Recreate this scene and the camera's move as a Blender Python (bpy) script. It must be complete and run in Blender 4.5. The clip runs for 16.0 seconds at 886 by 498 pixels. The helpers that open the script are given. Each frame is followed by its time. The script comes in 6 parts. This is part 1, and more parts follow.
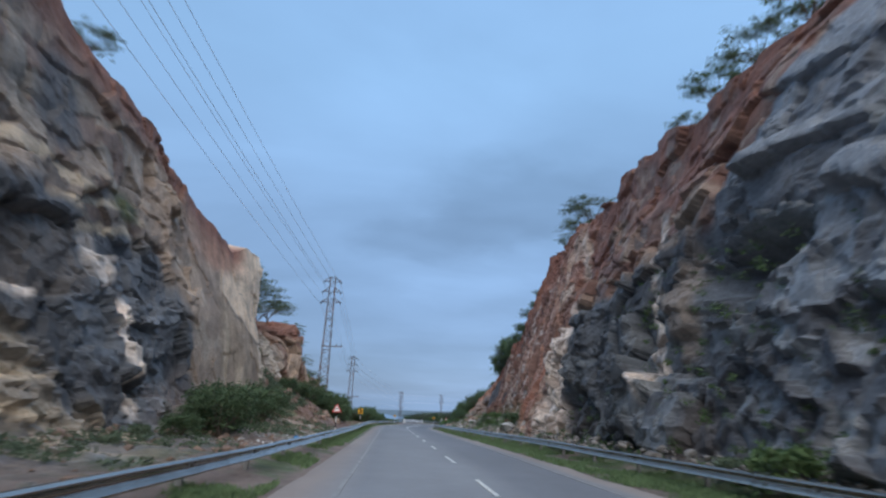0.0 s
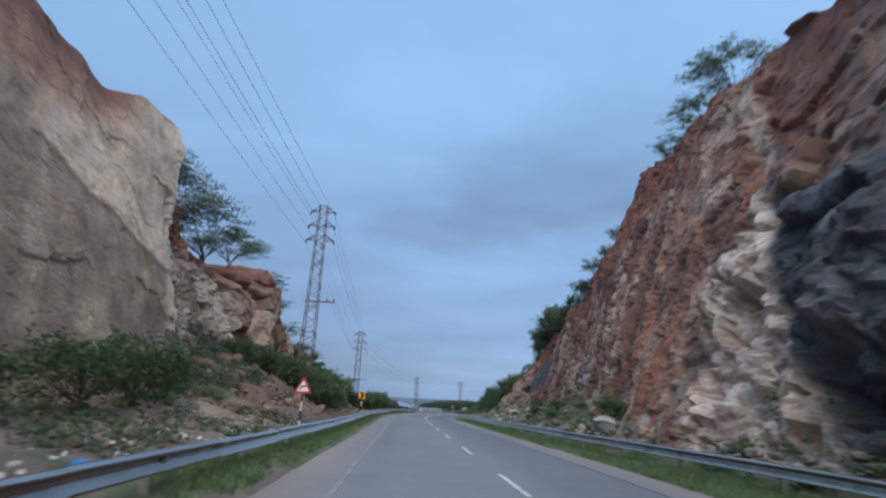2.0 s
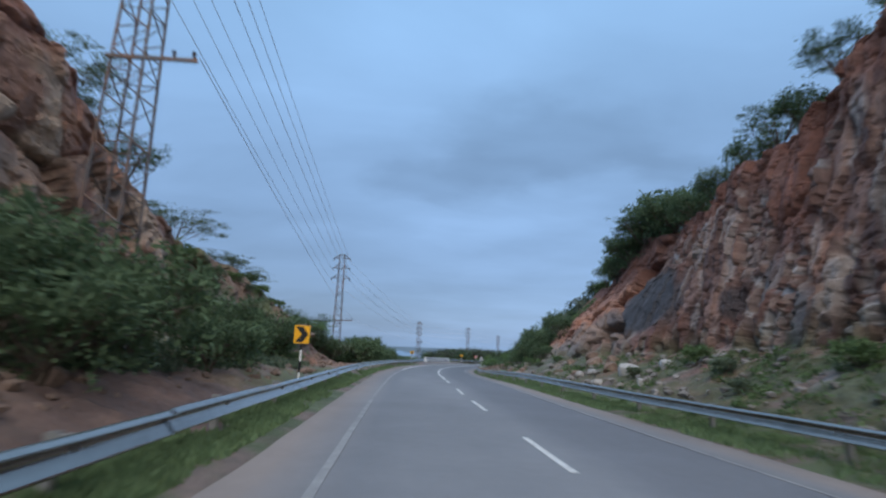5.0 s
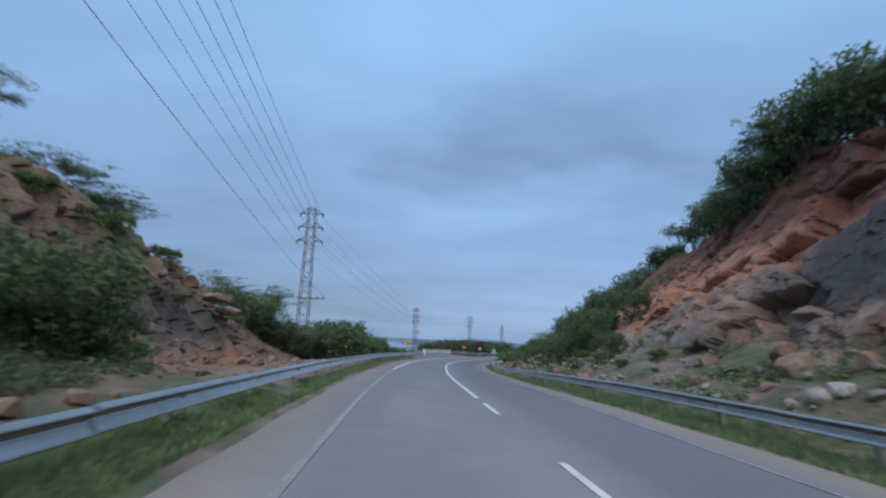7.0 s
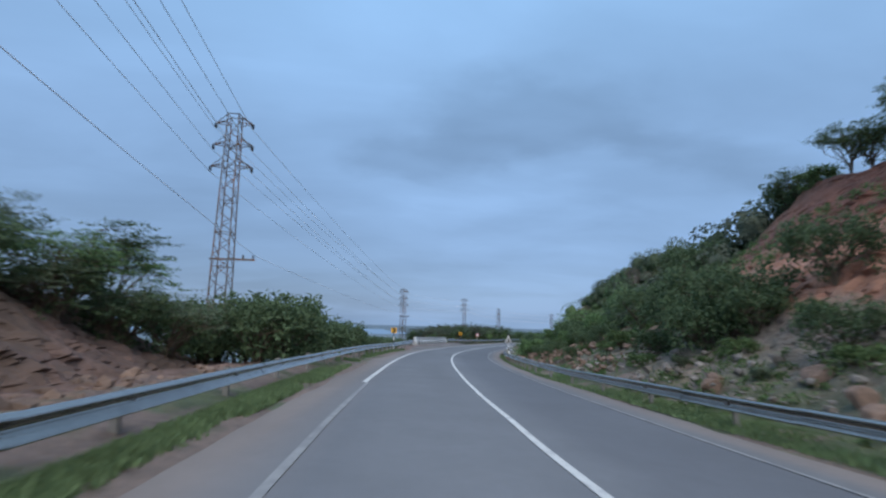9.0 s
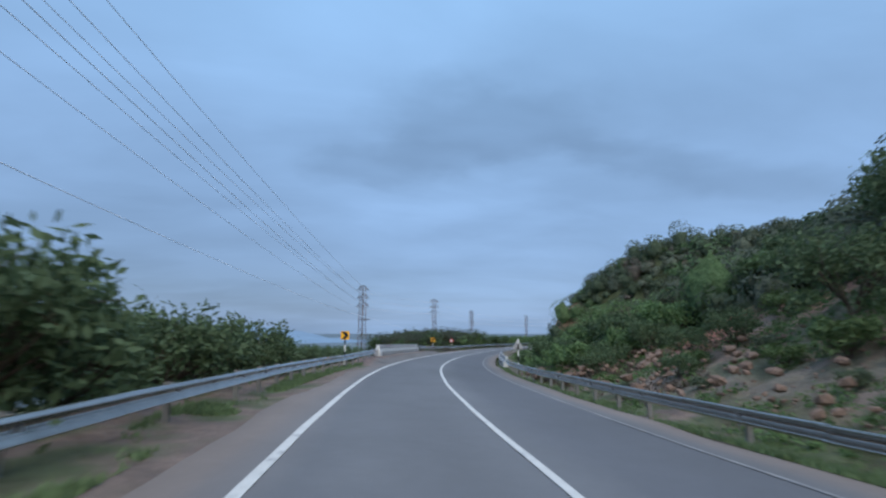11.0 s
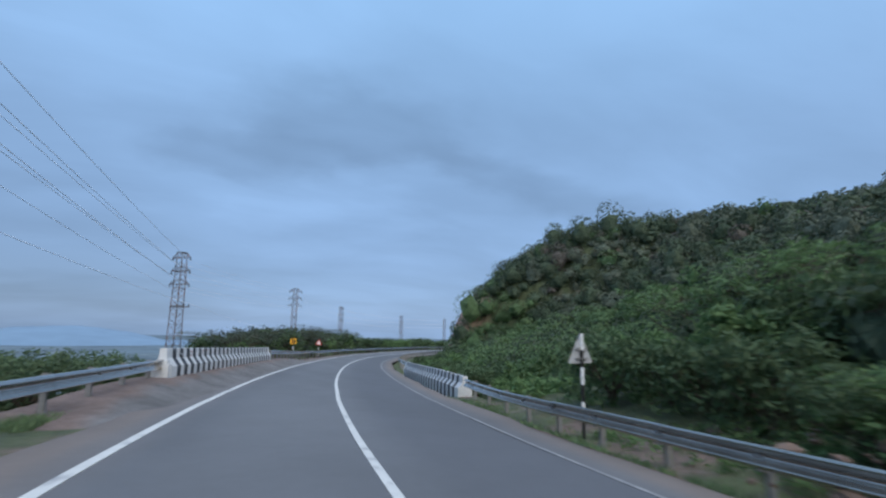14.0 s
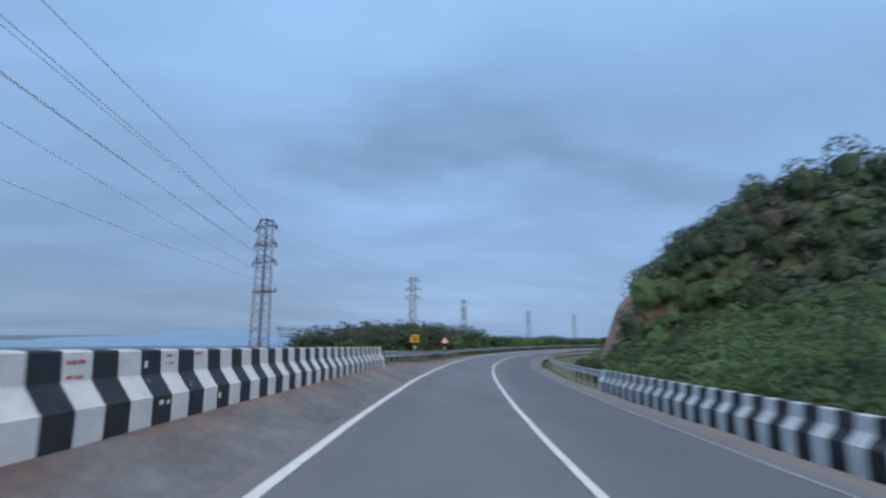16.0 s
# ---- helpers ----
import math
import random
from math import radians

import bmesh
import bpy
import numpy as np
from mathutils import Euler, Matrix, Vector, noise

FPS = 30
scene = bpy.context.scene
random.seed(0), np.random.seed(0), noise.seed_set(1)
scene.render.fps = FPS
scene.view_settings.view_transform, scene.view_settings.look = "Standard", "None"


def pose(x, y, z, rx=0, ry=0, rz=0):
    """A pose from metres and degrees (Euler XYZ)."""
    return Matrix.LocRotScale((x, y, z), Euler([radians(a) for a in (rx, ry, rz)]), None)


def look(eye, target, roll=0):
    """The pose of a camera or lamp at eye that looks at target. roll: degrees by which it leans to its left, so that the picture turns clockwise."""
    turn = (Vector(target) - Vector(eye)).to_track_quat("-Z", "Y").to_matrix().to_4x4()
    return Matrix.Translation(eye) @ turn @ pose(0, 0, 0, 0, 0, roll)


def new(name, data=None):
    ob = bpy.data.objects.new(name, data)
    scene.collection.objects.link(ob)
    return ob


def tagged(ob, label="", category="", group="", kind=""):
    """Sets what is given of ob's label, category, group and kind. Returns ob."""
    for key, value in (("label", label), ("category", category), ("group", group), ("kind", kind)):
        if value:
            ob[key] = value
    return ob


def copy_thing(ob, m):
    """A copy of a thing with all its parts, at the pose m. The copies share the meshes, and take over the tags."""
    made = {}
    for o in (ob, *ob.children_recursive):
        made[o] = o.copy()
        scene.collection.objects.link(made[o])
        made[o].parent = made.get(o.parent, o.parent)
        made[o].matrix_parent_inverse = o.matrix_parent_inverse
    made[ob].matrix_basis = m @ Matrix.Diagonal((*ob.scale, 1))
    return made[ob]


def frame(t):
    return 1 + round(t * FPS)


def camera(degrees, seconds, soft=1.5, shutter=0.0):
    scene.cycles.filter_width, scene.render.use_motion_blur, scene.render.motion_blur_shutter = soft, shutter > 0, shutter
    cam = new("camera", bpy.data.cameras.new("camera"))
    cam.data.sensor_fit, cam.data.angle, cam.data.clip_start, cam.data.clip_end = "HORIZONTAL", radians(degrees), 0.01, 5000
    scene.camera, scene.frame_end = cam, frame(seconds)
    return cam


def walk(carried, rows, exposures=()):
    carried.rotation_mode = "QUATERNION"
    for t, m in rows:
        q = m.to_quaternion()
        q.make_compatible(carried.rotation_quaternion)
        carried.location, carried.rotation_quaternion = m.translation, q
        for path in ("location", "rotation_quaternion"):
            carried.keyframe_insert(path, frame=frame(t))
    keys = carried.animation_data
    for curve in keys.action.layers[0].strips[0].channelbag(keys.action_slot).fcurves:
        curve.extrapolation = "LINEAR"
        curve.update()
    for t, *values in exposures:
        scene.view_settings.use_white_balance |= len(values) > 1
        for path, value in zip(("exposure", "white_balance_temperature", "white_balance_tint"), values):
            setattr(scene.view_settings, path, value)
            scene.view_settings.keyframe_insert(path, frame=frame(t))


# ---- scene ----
cam = camera(82.0, 16.0, soft=2.3, shutter=0.5)
METRES, EYE, TILT, LEAN, TURN = 137.0, 1.5, 2.0, 0.0, -4.0
ROWS = [
    (0.0, 0.0, 0.0, 0.0, -0.54, 15.12, -2.01),
    (0.5, -0.0025, 0.034, -0.0022, -0.56, 14.8, -2.18),
    (1.0, -0.0051, 0.0676, -0.0042, -0.09, 14.57, -2.4),
    (1.5, -0.0077, 0.1012, -0.0062, 0.46, 14.18, -2.64),
    (2.0, -0.0107, 0.1344, -0.0081, 1.06, 13.88, -2.83),
    (2.5, -0.014, 0.1674, -0.01, 1.69, 12.69, -2.86),
    (3.0, -0.0175, 0.2002, -0.0116, 1.68, 11.68, -2.63),
    (3.5, -0.0206, 0.2327, -0.0134, 1.53, 10.88, -2.35),
    (4.0, -0.0234, 0.2649, -0.0155, 1.24, 10.45, -2.2),
    (4.5, -0.0263, 0.297, -0.0171, 1.07, 9.28, -2.26),
    (7.0, -0.0386, 0.453, -0.0259, 0.38, 7.55, -2.49),
    (7.5, -0.0406, 0.4846, -0.0277, 0.5, 7.23, -2.44),
    (8.0, -0.0427, 0.5157, -0.0296, 0.19, 6.57, -2.27),
    (8.5, -0.0448, 0.5464, -0.0312, -0.35, 6.08, -1.96),
    (9.0, -0.0469, 0.5762, -0.0326, -1.09, 6.1, -1.57),
    (11.5, -0.0515, 0.7329, -0.0431, -7.64, 7.19, -0.36),
    (12.0, -0.0506, 0.7624, -0.0451, -10.69, 7.35, -0.75),
    (12.5, -0.0491, 0.792, -0.0469, -13.78, 7.18, -1.25),
    (13.0, -0.0475, 0.8214, -0.0485, -16.57, 7.41, -1.52),
    (13.5, -0.0461, 0.8503, -0.0505, -19.48, 7.49, -1.6),
    (14.0, -0.0445, 0.879, -0.0524, -21.06, 7.62, -1.69),
    (14.5, -0.0427, 0.9082, -0.0543, -21.83, 7.89, -1.71),
    (15.0, -0.0408, 0.9379, -0.0564, -20.49, 7.6, -1.68),
    (15.5, -0.0388, 0.9676, -0.0582, -16.88, 7.28, -1.47),
    (16.0, -0.0363, 0.9957, -0.0599, -8.48, 7.24, -0.7),
]
walk(cam, [(t, pose(0, 0, EYE, TILT, LEAN, TURN) @ pose(METRES * x, METRES * y, METRES * z, 90 + pitch, roll, yaw)) for t, x, y, z, yaw, pitch, roll in ROWS])

# ---------------------------------------------------------------- world and sun
SUN_ELEVATION, SUN_ROTATION = radians(46), radians(176)
world = bpy.data.worlds.new("overcast_dusk_sky")
scene.world = world
world.use_nodes = True


# soft dark and light banks of the cloud deck: centre and size on the deck's plane, and how much they dim or lift it
CLOUD_BANKS = [((0.46, 1.68), (0.60, 0.38), 0.76), ((0.06, 2.03), (0.42, 0.28), 0.80), ((0.30, 1.88), (0.36, 0.24), 0.90), ((1.02, 1.75), (0.46, 0.20), 0.86), ((1.55, 1.80), (0.60, 0.26), 0.88), ((-1.6, 4.6), (2.4, 3.4), 0.77),
               ((0.85, 1.22), (0.95, 0.50), 0.93), ((-0.75, 2.3), (0.8, 0.9), 0.95), ((0.24, 2.60), (0.45, 0.34), 1.08), ((0.68, 2.22), (0.36, 0.20), 1.06), ((-0.28, 1.55), (0.42, 0.30), 1.06),
               ((0.10, 1.22), (0.50, 0.30), 1.05)]


def build_sky():
    nt = world.node_tree
    n, l = nt.nodes, nt.links
    n.clear()
    out = n.new("ShaderNodeOutputWorld")
    bg = n.new("ShaderNodeBackground")
    l.new(bg.outputs[0], out.inputs[0])
    bg.inputs[1].default_value = 1.0
    co = n.new("ShaderNodeTexCoord")
    sep = n.new("ShaderNodeSeparateXYZ")
    l.new(co.outputs["Generated"], sep.inputs[0])

    def math(op, a, b=None):
        m = n.new("ShaderNodeMath")
        m.operation = op
        for i, v in enumerate((a, b)):
            if v is None:
                continue
            if isinstance(v, (int, float)):
                m.inputs[i].default_value = v
            else:
                l.new(v, m.inputs[i])
        return m.outputs[0]

    up = math("MAXIMUM", sep.outputs[2], 0.0)
    ramp = n.new("ShaderNodeValToRGB")
    l.new(up, ramp.inputs[0])
    e = ramp.color_ramp.elements
    e[0].position, e[0].color = 0.0, (0.250, 0.392, 0.64, 1)
    e[1].position, e[1].color = 0.85, (0.28, 0.50, 0.84, 1)
    for p, c in ((0.12, (0.252, 0.405, 0.67, 1)), (0.35, (0.270, 0.45, 0.74, 1)), (0.58, (0.295, 0.52, 0.85, 1))):
        k = e.new(p)
        k.color = c
    # a cloud deck seen from below: the direction laid on a plane overhead
    den = math("ADD", up, 0.16)
    comb = n.new("ShaderNodeCombineXYZ")
    l.new(math("DIVIDE", sep.outputs[0], den), comb.inputs[0])
    l.new(math("DIVIDE", sep.outputs[1], den), comb.inputs[1])
    mp = n.new("ShaderNodeMapping")
    mp.inputs[1].default_value = (0.35, 0.1, 0.0)
    mp.inputs[3].default_value = (0.55, 1.0, 1.0)
    l.new(comb.outputs[0], mp.inputs[0])
    cl = n.new("ShaderNodeTexNoise")
    cl.inputs["Scale"].default_value, cl.inputs["Detail"].default_value = 1.5, 6.0
    cl.inputs["Roughness"].default_value, cl.inputs["Distortion"].default_value = 0.52, 0.35
    l.new(mp.outputs[0], cl.inputs["Vector"])
    shade = n.new("ShaderNodeMapRange")
    shade.inputs[1].default_value, shade.inputs[2].default_value = 0.36, 0.66
    shade.inputs[3].default_value, shade.inputs[4].default_value = 1.04, 0.86
    l.new(cl.outputs[0], shade.inputs[0])
    mul = n.new("ShaderNodeMix")
    mul.data_type, mul.blend_type = "RGBA", "MULTIPLY"
    mul.inputs[0].default_value = 1.0
    l.new(ramp.outputs[0], mul.inputs[6])
    l.new(shade.outputs[0], mul.inputs[7])
    # darker and lighter banks with ragged edges
    wob = n.new("ShaderNodeTexNoise")
    wob.inputs["Scale"].default_value, wob.inputs["Detail"].default_value = 3.2, 5.0
    l.new(comb.outputs[0], wob.inputs["Vector"])
    shift = n.new("ShaderNodeVectorMath")
    shift.operation = "MULTIPLY_ADD"
    l.new(wob.outputs["Color"], shift.inputs[0])
    shift.inputs[1].default_value, shift.inputs[2].default_value = (0.42, 0.42, 0.0), (-0.21, -0.21, 0.0)
    moved = n.new("ShaderNodeVectorMath")
    l.new(comb.outputs[0], moved.inputs[0])
    l.new(shift.outputs[0], moved.inputs[1])
    tint = mul.outputs[2]
    for centre, size, dark in CLOUD_BANKS:
        bank = n.new("ShaderNodeMapping")
        bank.vector_type = "TEXTURE"
        bank.inputs[1].default_value, bank.inputs[3].default_value = (*centre, 0), (*size, 1)
        l.new(moved.outputs[0], bank.inputs[0])
        far = n.new("ShaderNodeVectorMath")
        far.operation = "LENGTH"
        l.new(bank.outputs[0], far.inputs[0])
        r = n.new("ShaderNodeMapRange")
        r.interpolation_type = "SMOOTHSTEP"
        for i, k in enumerate((0.30, 1.0, dark, 1.0)):
            r.inputs[i + 1].default_value = k
        l.new(far.outputs["Value"], r.inputs[0])
        more = n.new("ShaderNodeMix")
        more.data_type, more.blend_type = "RGBA", "MULTIPLY"
        more.inputs[0].default_value = 1.0
        l.new(tint, more.inputs[6])
        l.new(r.outputs[0], more.inputs[7])
        tint = more.outputs[2]
    sky = n.new("ShaderNodeTexSky")
    sky.sky_type, sky.sun_disc = "NISHITA", False
    sky.sun_elevation, sky.sun_rotation = SUN_ELEVATION, SUN_ROTATION
    sc = n.new("ShaderNodeMix")
    sc.data_type, sc.blend_type = "RGBA", "ADD"
    sc.inputs[0].default_value = 0.012
    l.new(tint, sc.inputs[6])
    l.new(sky.outputs[0], sc.inputs[7])
    l.new(sc.outputs[2], bg.inputs[0])


build_sky()
sun = new("sun", bpy.data.lights.new("sun", "SUN"))
sun.data.energy, sun.data.angle, sun.data.color = 2.7, radians(70), (1.0, 0.93, 0.84)
sun.matrix_world = look((0, 0, 60), (0 + 60 * math.sin(SUN_ROTATION) * -0.9, 60 * math.cos(SUN_ROTATION) * -0.9, 0))
scene.view_settings.exposure = 0.0


# ---------------------------------------------------------------- noise on arrays
def hash3(ix, iy, iz, seed):
    with np.errstate(over="ignore"):
        h = (ix.astype(np.int64) * 73856093) ^ (iy.astype(np.int64) * 19349663) ^ (iz.astype(np.int64) * 83492791) ^ (seed * 2654435761)
        h = (h & 0xFFFFFFFF).astype(np.uint64)
        h = ((h ^ (h >> np.uint64(16))) * np.uint64(0x45D9F3B)) & np.uint64(0xFFFFFFFF)
        h = ((h ^ (h >> np.uint64(16))) * np.uint64(0x45D9F3B)) & np.uint64(0xFFFFFFFF)
        h = h ^ (h >> np.uint64(16))
    return h.astype(np.float64) / 4294967295.0


def vnoise(p, seed=0):
    """Smooth value noise, 0 to 1, at points p (n, 3)."""
    i = np.floor(p)
    f = p - i
    f = f * f * (3 - 2 * f)
    i = i.astype(np.int64)
    r = 0
    for dx in (0, 1):
        for dy in (0, 1):
            for dz in (0, 1):
                w = (f[:, 0] if dx else 1 - f[:, 0]) * (f[:, 1] if dy else 1 - f[:, 1]) * (f[:, 2] if dz else 1 - f[:, 2])
                r = r + w * hash3(i[:, 0] + dx, i[:, 1] + dy, i[:, 2] + dz, seed)
    return r


def fbm(p, octaves=4, seed=0):
    r, a, t = 0, 0.5, 0
    for k in range(octaves):
        r, t = r + a * vnoise(p * 2 ** k + 17.3 * k, seed + k), t + a
        a *= 0.5
    return r / t


def facets(p, seed=0, tilt=0.8):
    """Blocky rock: each cell has its own offset, its own tilted face and a random number of its own."""
    base = np.floor(p).astype(np.int64)
    best = np.full(len(p), 1e9)
    val, own = np.zeros(len(p)), np.zeros(len(p))
    second = np.full(len(p), 1e9)
    for dx in (-1, 0, 1):
        for dy in (-1, 0, 1):
            for dz in (-1, 0, 1):
                c = base + (dx, dy, dz)
                j = [hash3(c[:, 0], c[:, 1], c[:, 2], seed + k) for k in range(3)]
                d = p - (c + np.stack(j, 1))
                dist = np.abs(d).max(1) * 0.6 + np.sqrt((d * d).sum(1)) * 0.4
                o = [hash3(c[:, 0], c[:, 1], c[:, 2], seed + 7 + k) for k in range(4)]
                v = o[0] + tilt * (d[:, 0] * (o[1] - 0.5) + d[:, 1] * (o[2] - 0.5) + d[:, 2] * (o[3] - 0.5))
                near = dist < best
                second = np.where(near, best, np.minimum(second, dist))
                val = np.where(near, v, val)
                own = np.where(near, (o[1] * 7.13 + o[2] * 3.71 + o[3] * 5.3) % 1.0, own)
                best = np.where(near, dist, best)
    return val, second - best, own


def facets_where(mask, p, seed, tilt):
    """facets() where mask holds; elsewhere a flat 0.5, no joint, 0.5."""
    out = [np.full(len(p), 0.5), np.full(len(p), 1.0), np.full(len(p), 0.5)]
    if mask.any():
        for whole, bit in zip(out, facets(p[mask], seed, tilt)):
            whole[mask] = bit
    return out


def sstep(a, b, x):
    t = np.clip((np.asarray(x, float) - a) / (b - a), 0, 1)
    return t * t * (3 - 2 * t)


# ---------------------------------------------------------------- materials
def material(name, color, rough=0.8, metal=0.0, scale=6.0, vary=0.25, bump=0.2, bump_scale=30.0, attribute="", second=None, second_scale=1.5,
             second_range=(0.5, 0.62), spread=0.0, spec=0.3, use_uv=False):
    m = bpy.data.materials.new(name)
    m.use_nodes = True
    n, l = m.node_tree.nodes, m.node_tree.links
    b = n["Principled BSDF"]
    b.inputs["Roughness"].default_value, b.inputs["Metallic"].default_value = rough, metal
    b.inputs["Specular IOR Level"].default_value = spec
    co = n.new("ShaderNodeTexCoord")
    src = co.outputs["UV" if use_uv else "Object"]
    if attribute:
        at = n.new("ShaderNodeAttribute")
        at.attribute_name = attribute
        col = at.outputs[0]
    else:
        rgb = n.new("ShaderNodeRGB")
        rgb.outputs[0].default_value = (*color, 1)
        col = rgb.outputs[0]

    def mix(kind, fac, a, c):
        x = n.new("ShaderNodeMix")
        x.data_type, x.blend_type = "RGBA", kind
        for sock, v in ((x.inputs[0], fac), (x.inputs[6], a), (x.inputs[7], c)):
            if isinstance(v, (int, float)):
                sock.default_value = v
            elif isinstance(v, tuple):
                sock.default_value = (*v, 1)
            else:
                l.new(v, sock)
        return x.outputs[2]

    def tex(s, detail=5.0, r=0.6):
        t = n.new("ShaderNodeTexNoise")
        t.inputs["Scale"].default_value, t.inputs["Detail"].default_value, t.inputs["Roughness"].default_value = s, detail, r
        l.new(src, t.inputs["Vector"])
        return t.outputs[0]

    def ranged(v, a, c, lo, hi):
        r = n.new("ShaderNodeMapRange")
        for i, k in enumerate((a, c, lo, hi)):
            r.inputs[i + 1].default_value = k
        l.new(v, r.inputs[0])
        return r.outputs[0]

    if second:
        col = mix("MIX", ranged(tex(second_scale), second_range[0], second_range[1], 0, 1), col, second)
    col = mix("MULTIPLY", 1.0, col, ranged(tex(scale), 0.25, 0.75, 1 - vary, 1 + vary))
    col = mix("MULTIPLY", 1.0, col, ranged(tex(scale * 7, 3.0), 0.25, 0.75, 1 - vary * 0.6, 1 + vary * 0.6))
    if spread:
        ob = n.new("ShaderNodeObjectInfo")
        ge = n.new("ShaderNodeNewGeometry")
        both = n.new("ShaderNodeMath")
        both.operation = "ADD"
        l.new(ob.outputs["Random"], both.inputs[0])
        l.new(ge.outputs["Random Per Island"], both.inputs[1])
        col = mix("MULTIPLY", 1.0, col, ranged(both.outputs[0], 0.0, 2.0, 1 - spread, 1 + spread))
    l.new(col, b.inputs["Base Color"])
    if bump:
        bp = n.new("ShaderNodeBump")
        bp.inputs["Strength"].default_value, bp.inputs["Distance"].default_value = bump, 1.0 / bump_scale
        l.new(tex(bump_scale, 6.0, 0.65), bp.inputs["Height"])
        l.new(bp.outputs[0], b.inputs["Normal"])
    return m


def leaf_material(name, color, spread=0.35, attribute=""):
    m = material(name, color, rough=0.65, scale=1.2, vary=0.25, bump=0.0, spread=spread, spec=0.2, attribute=attribute)
    n, l = m.node_tree.nodes, m.node_tree.links
    b = n["Principled BSDF"]
    # thin leaves let some light through
    t = n.new("ShaderNodeBsdfTranslucent")
    l.new(b.inputs["Base Color"].links[0].from_socket, t.inputs[0])
    mx = n.new("ShaderNodeMixShader")
    mx.inputs[0].default_value = 0.38
    l.new(b.outputs[0], mx.inputs[1])
    l.new(t.outputs[0], mx.inputs[2])
    l.new(mx.outputs[0], n["Material Output"].inputs[0])
    return m


ROCK = material("blasted_rock", (0.2, 0.2, 0.2), 0.72, scale=1.1, vary=0.40, bump=0.9, bump_scale=9.0, attribute="tone", spec=0.45)
SOIL = material("hillside_soil", (0.2, 0.14, 0.1), 0.95, scale=0.7, vary=0.35, bump=0.6, bump_scale=8.0, attribute="tone")
ASPHALT = material("worn_asphalt", (0.2, 0.2, 0.2), 0.75, scale=0.6, vary=0.07, bump=0.25, bump_scale=60.0, attribute="tone")
PAINT = material("worn_road_paint", (0.62, 0.62, 0.60), 0.6, scale=5.0, vary=0.12, bump=0.1, second=(0.30, 0.30, 0.31), second_scale=2.5, second_range=(0.56, 0.70))
PAINT_FAINT = material("faded_road_paint", (0.285, 0.285, 0.285), 0.7, scale=5.0, vary=0.15, bump=0.1, second=(0.225, 0.225, 0.23), second_scale=1.3, second_range=(0.44, 0.58))
ZINC = material("galvanised_steel", (0.37, 0.338, 0.302), 0.17, 0.92, scale=1.6, vary=0.12, bump=0.06, second=(0.26, 0.24, 0.215), second_scale=0.9, second_range=(0.58, 0.72))
POSTZINC = material("dull_galvanised_post", (0.27, 0.27, 0.265), 0.6, 0.4, scale=4, vary=0.25, bump=0.1)
LATTICE = material("weathered_lattice_steel", (0.13, 0.112, 0.108), 0.65, 0.2, scale=2, vary=0.25, bump=0.05, second=(0.22, 0.12, 0.08), second_scale=0.8)
WIRE = material("grey_conductor", (0.66, 0.72, 0.80), 0.6, 0.0, bump=0.0)
GLASSY = material("dark_insulator", (0.05, 0.04, 0.04), 0.3, bump=0.0)
WHITE = material("chipped_white_paint", (0.60, 0.61, 0.61), 0.65, scale=3, vary=0.12, bump=0.2, second=(0.42, 0.40, 0.37), second_scale=2.2, second_range=(0.60, 0.72))
BLACK = material("chipped_black_paint", (0.028, 0.03, 0.036), 0.55, scale=3, vary=0.25, bump=0.2, second=(0.16, 0.16, 0.16), second_scale=3.1, second_range=(0.64, 0.74))
SIGNRED = material("sign_red", (0.55, 0.03, 0.03), 0.5, bump=0.0, vary=0.1)
SIGNWHITE = material("sign_white", (0.78, 0.78, 0.76), 0.5, bump=0.0, vary=0.08)
SIGNYELLOW = material("sign_yellow", (0.85, 0.42, 0.02), 0.5, bump=0.0, vary=0.08)
SIGNBLACK = material("sign_black", (0.02, 0.02, 0.02), 0.5, bump=0.0, vary=0.1)
SIGNBACK = material("bare_aluminium_sheet", (0.52, 0.53, 0.54), 0.5, 0.4, bump=0.05, vary=0.12)
BARK = material("grey_brown_bark", (0.11, 0.085, 0.065), 0.9, scale=5, vary=0.3, bump=0.5)
LEAF_A = leaf_material("feathery_green_leaves", (0.140, 0.180, 0.115), 0.25)
LEAF_B = leaf_material("dark_green_leaves", (0.098, 0.145, 0.074), 0.25)
LEAF_C = leaf_material("fresh_green_leaves", (0.125, 0.190, 0.078), 0.25)
GRASS = leaf_material("verge_grass", (0.150, 0.215, 0.105), 0.40)
LEAF_DUSK = leaf_material("grey_green_scrub", (0.090, 0.112, 0.078), 0.22)
LEAF_DRY = leaf_material("dry_brown_scrub", (0.125, 0.105, 0.085), 0.25)
LEAF_DEEP = leaf_material("deep_green_scrub", (0.090, 0.138, 0.068), 0.18)
LEAF_SOFT = leaf_material("soft_green_scrub", (0.138, 0.225, 0.092), 0.18)
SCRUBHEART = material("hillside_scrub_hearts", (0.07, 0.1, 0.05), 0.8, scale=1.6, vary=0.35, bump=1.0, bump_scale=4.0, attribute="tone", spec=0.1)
SCRUBLEAF = leaf_material("hillside_scrub_leaves", (0.07, 0.1, 0.05), 0.12, "tone")
STONE = material("pale_fallen_rock", (0.30, 0.27, 0.245), 0.85, scale=2.0, vary=0.3, bump=0.6, bump_scale=14, spread=0.45)
WHITESTONE = material("white_fallen_rock", (0.50, 0.48, 0.46), 0.8, scale=2.0, vary=0.2, bump=0.5, bump_scale=12)
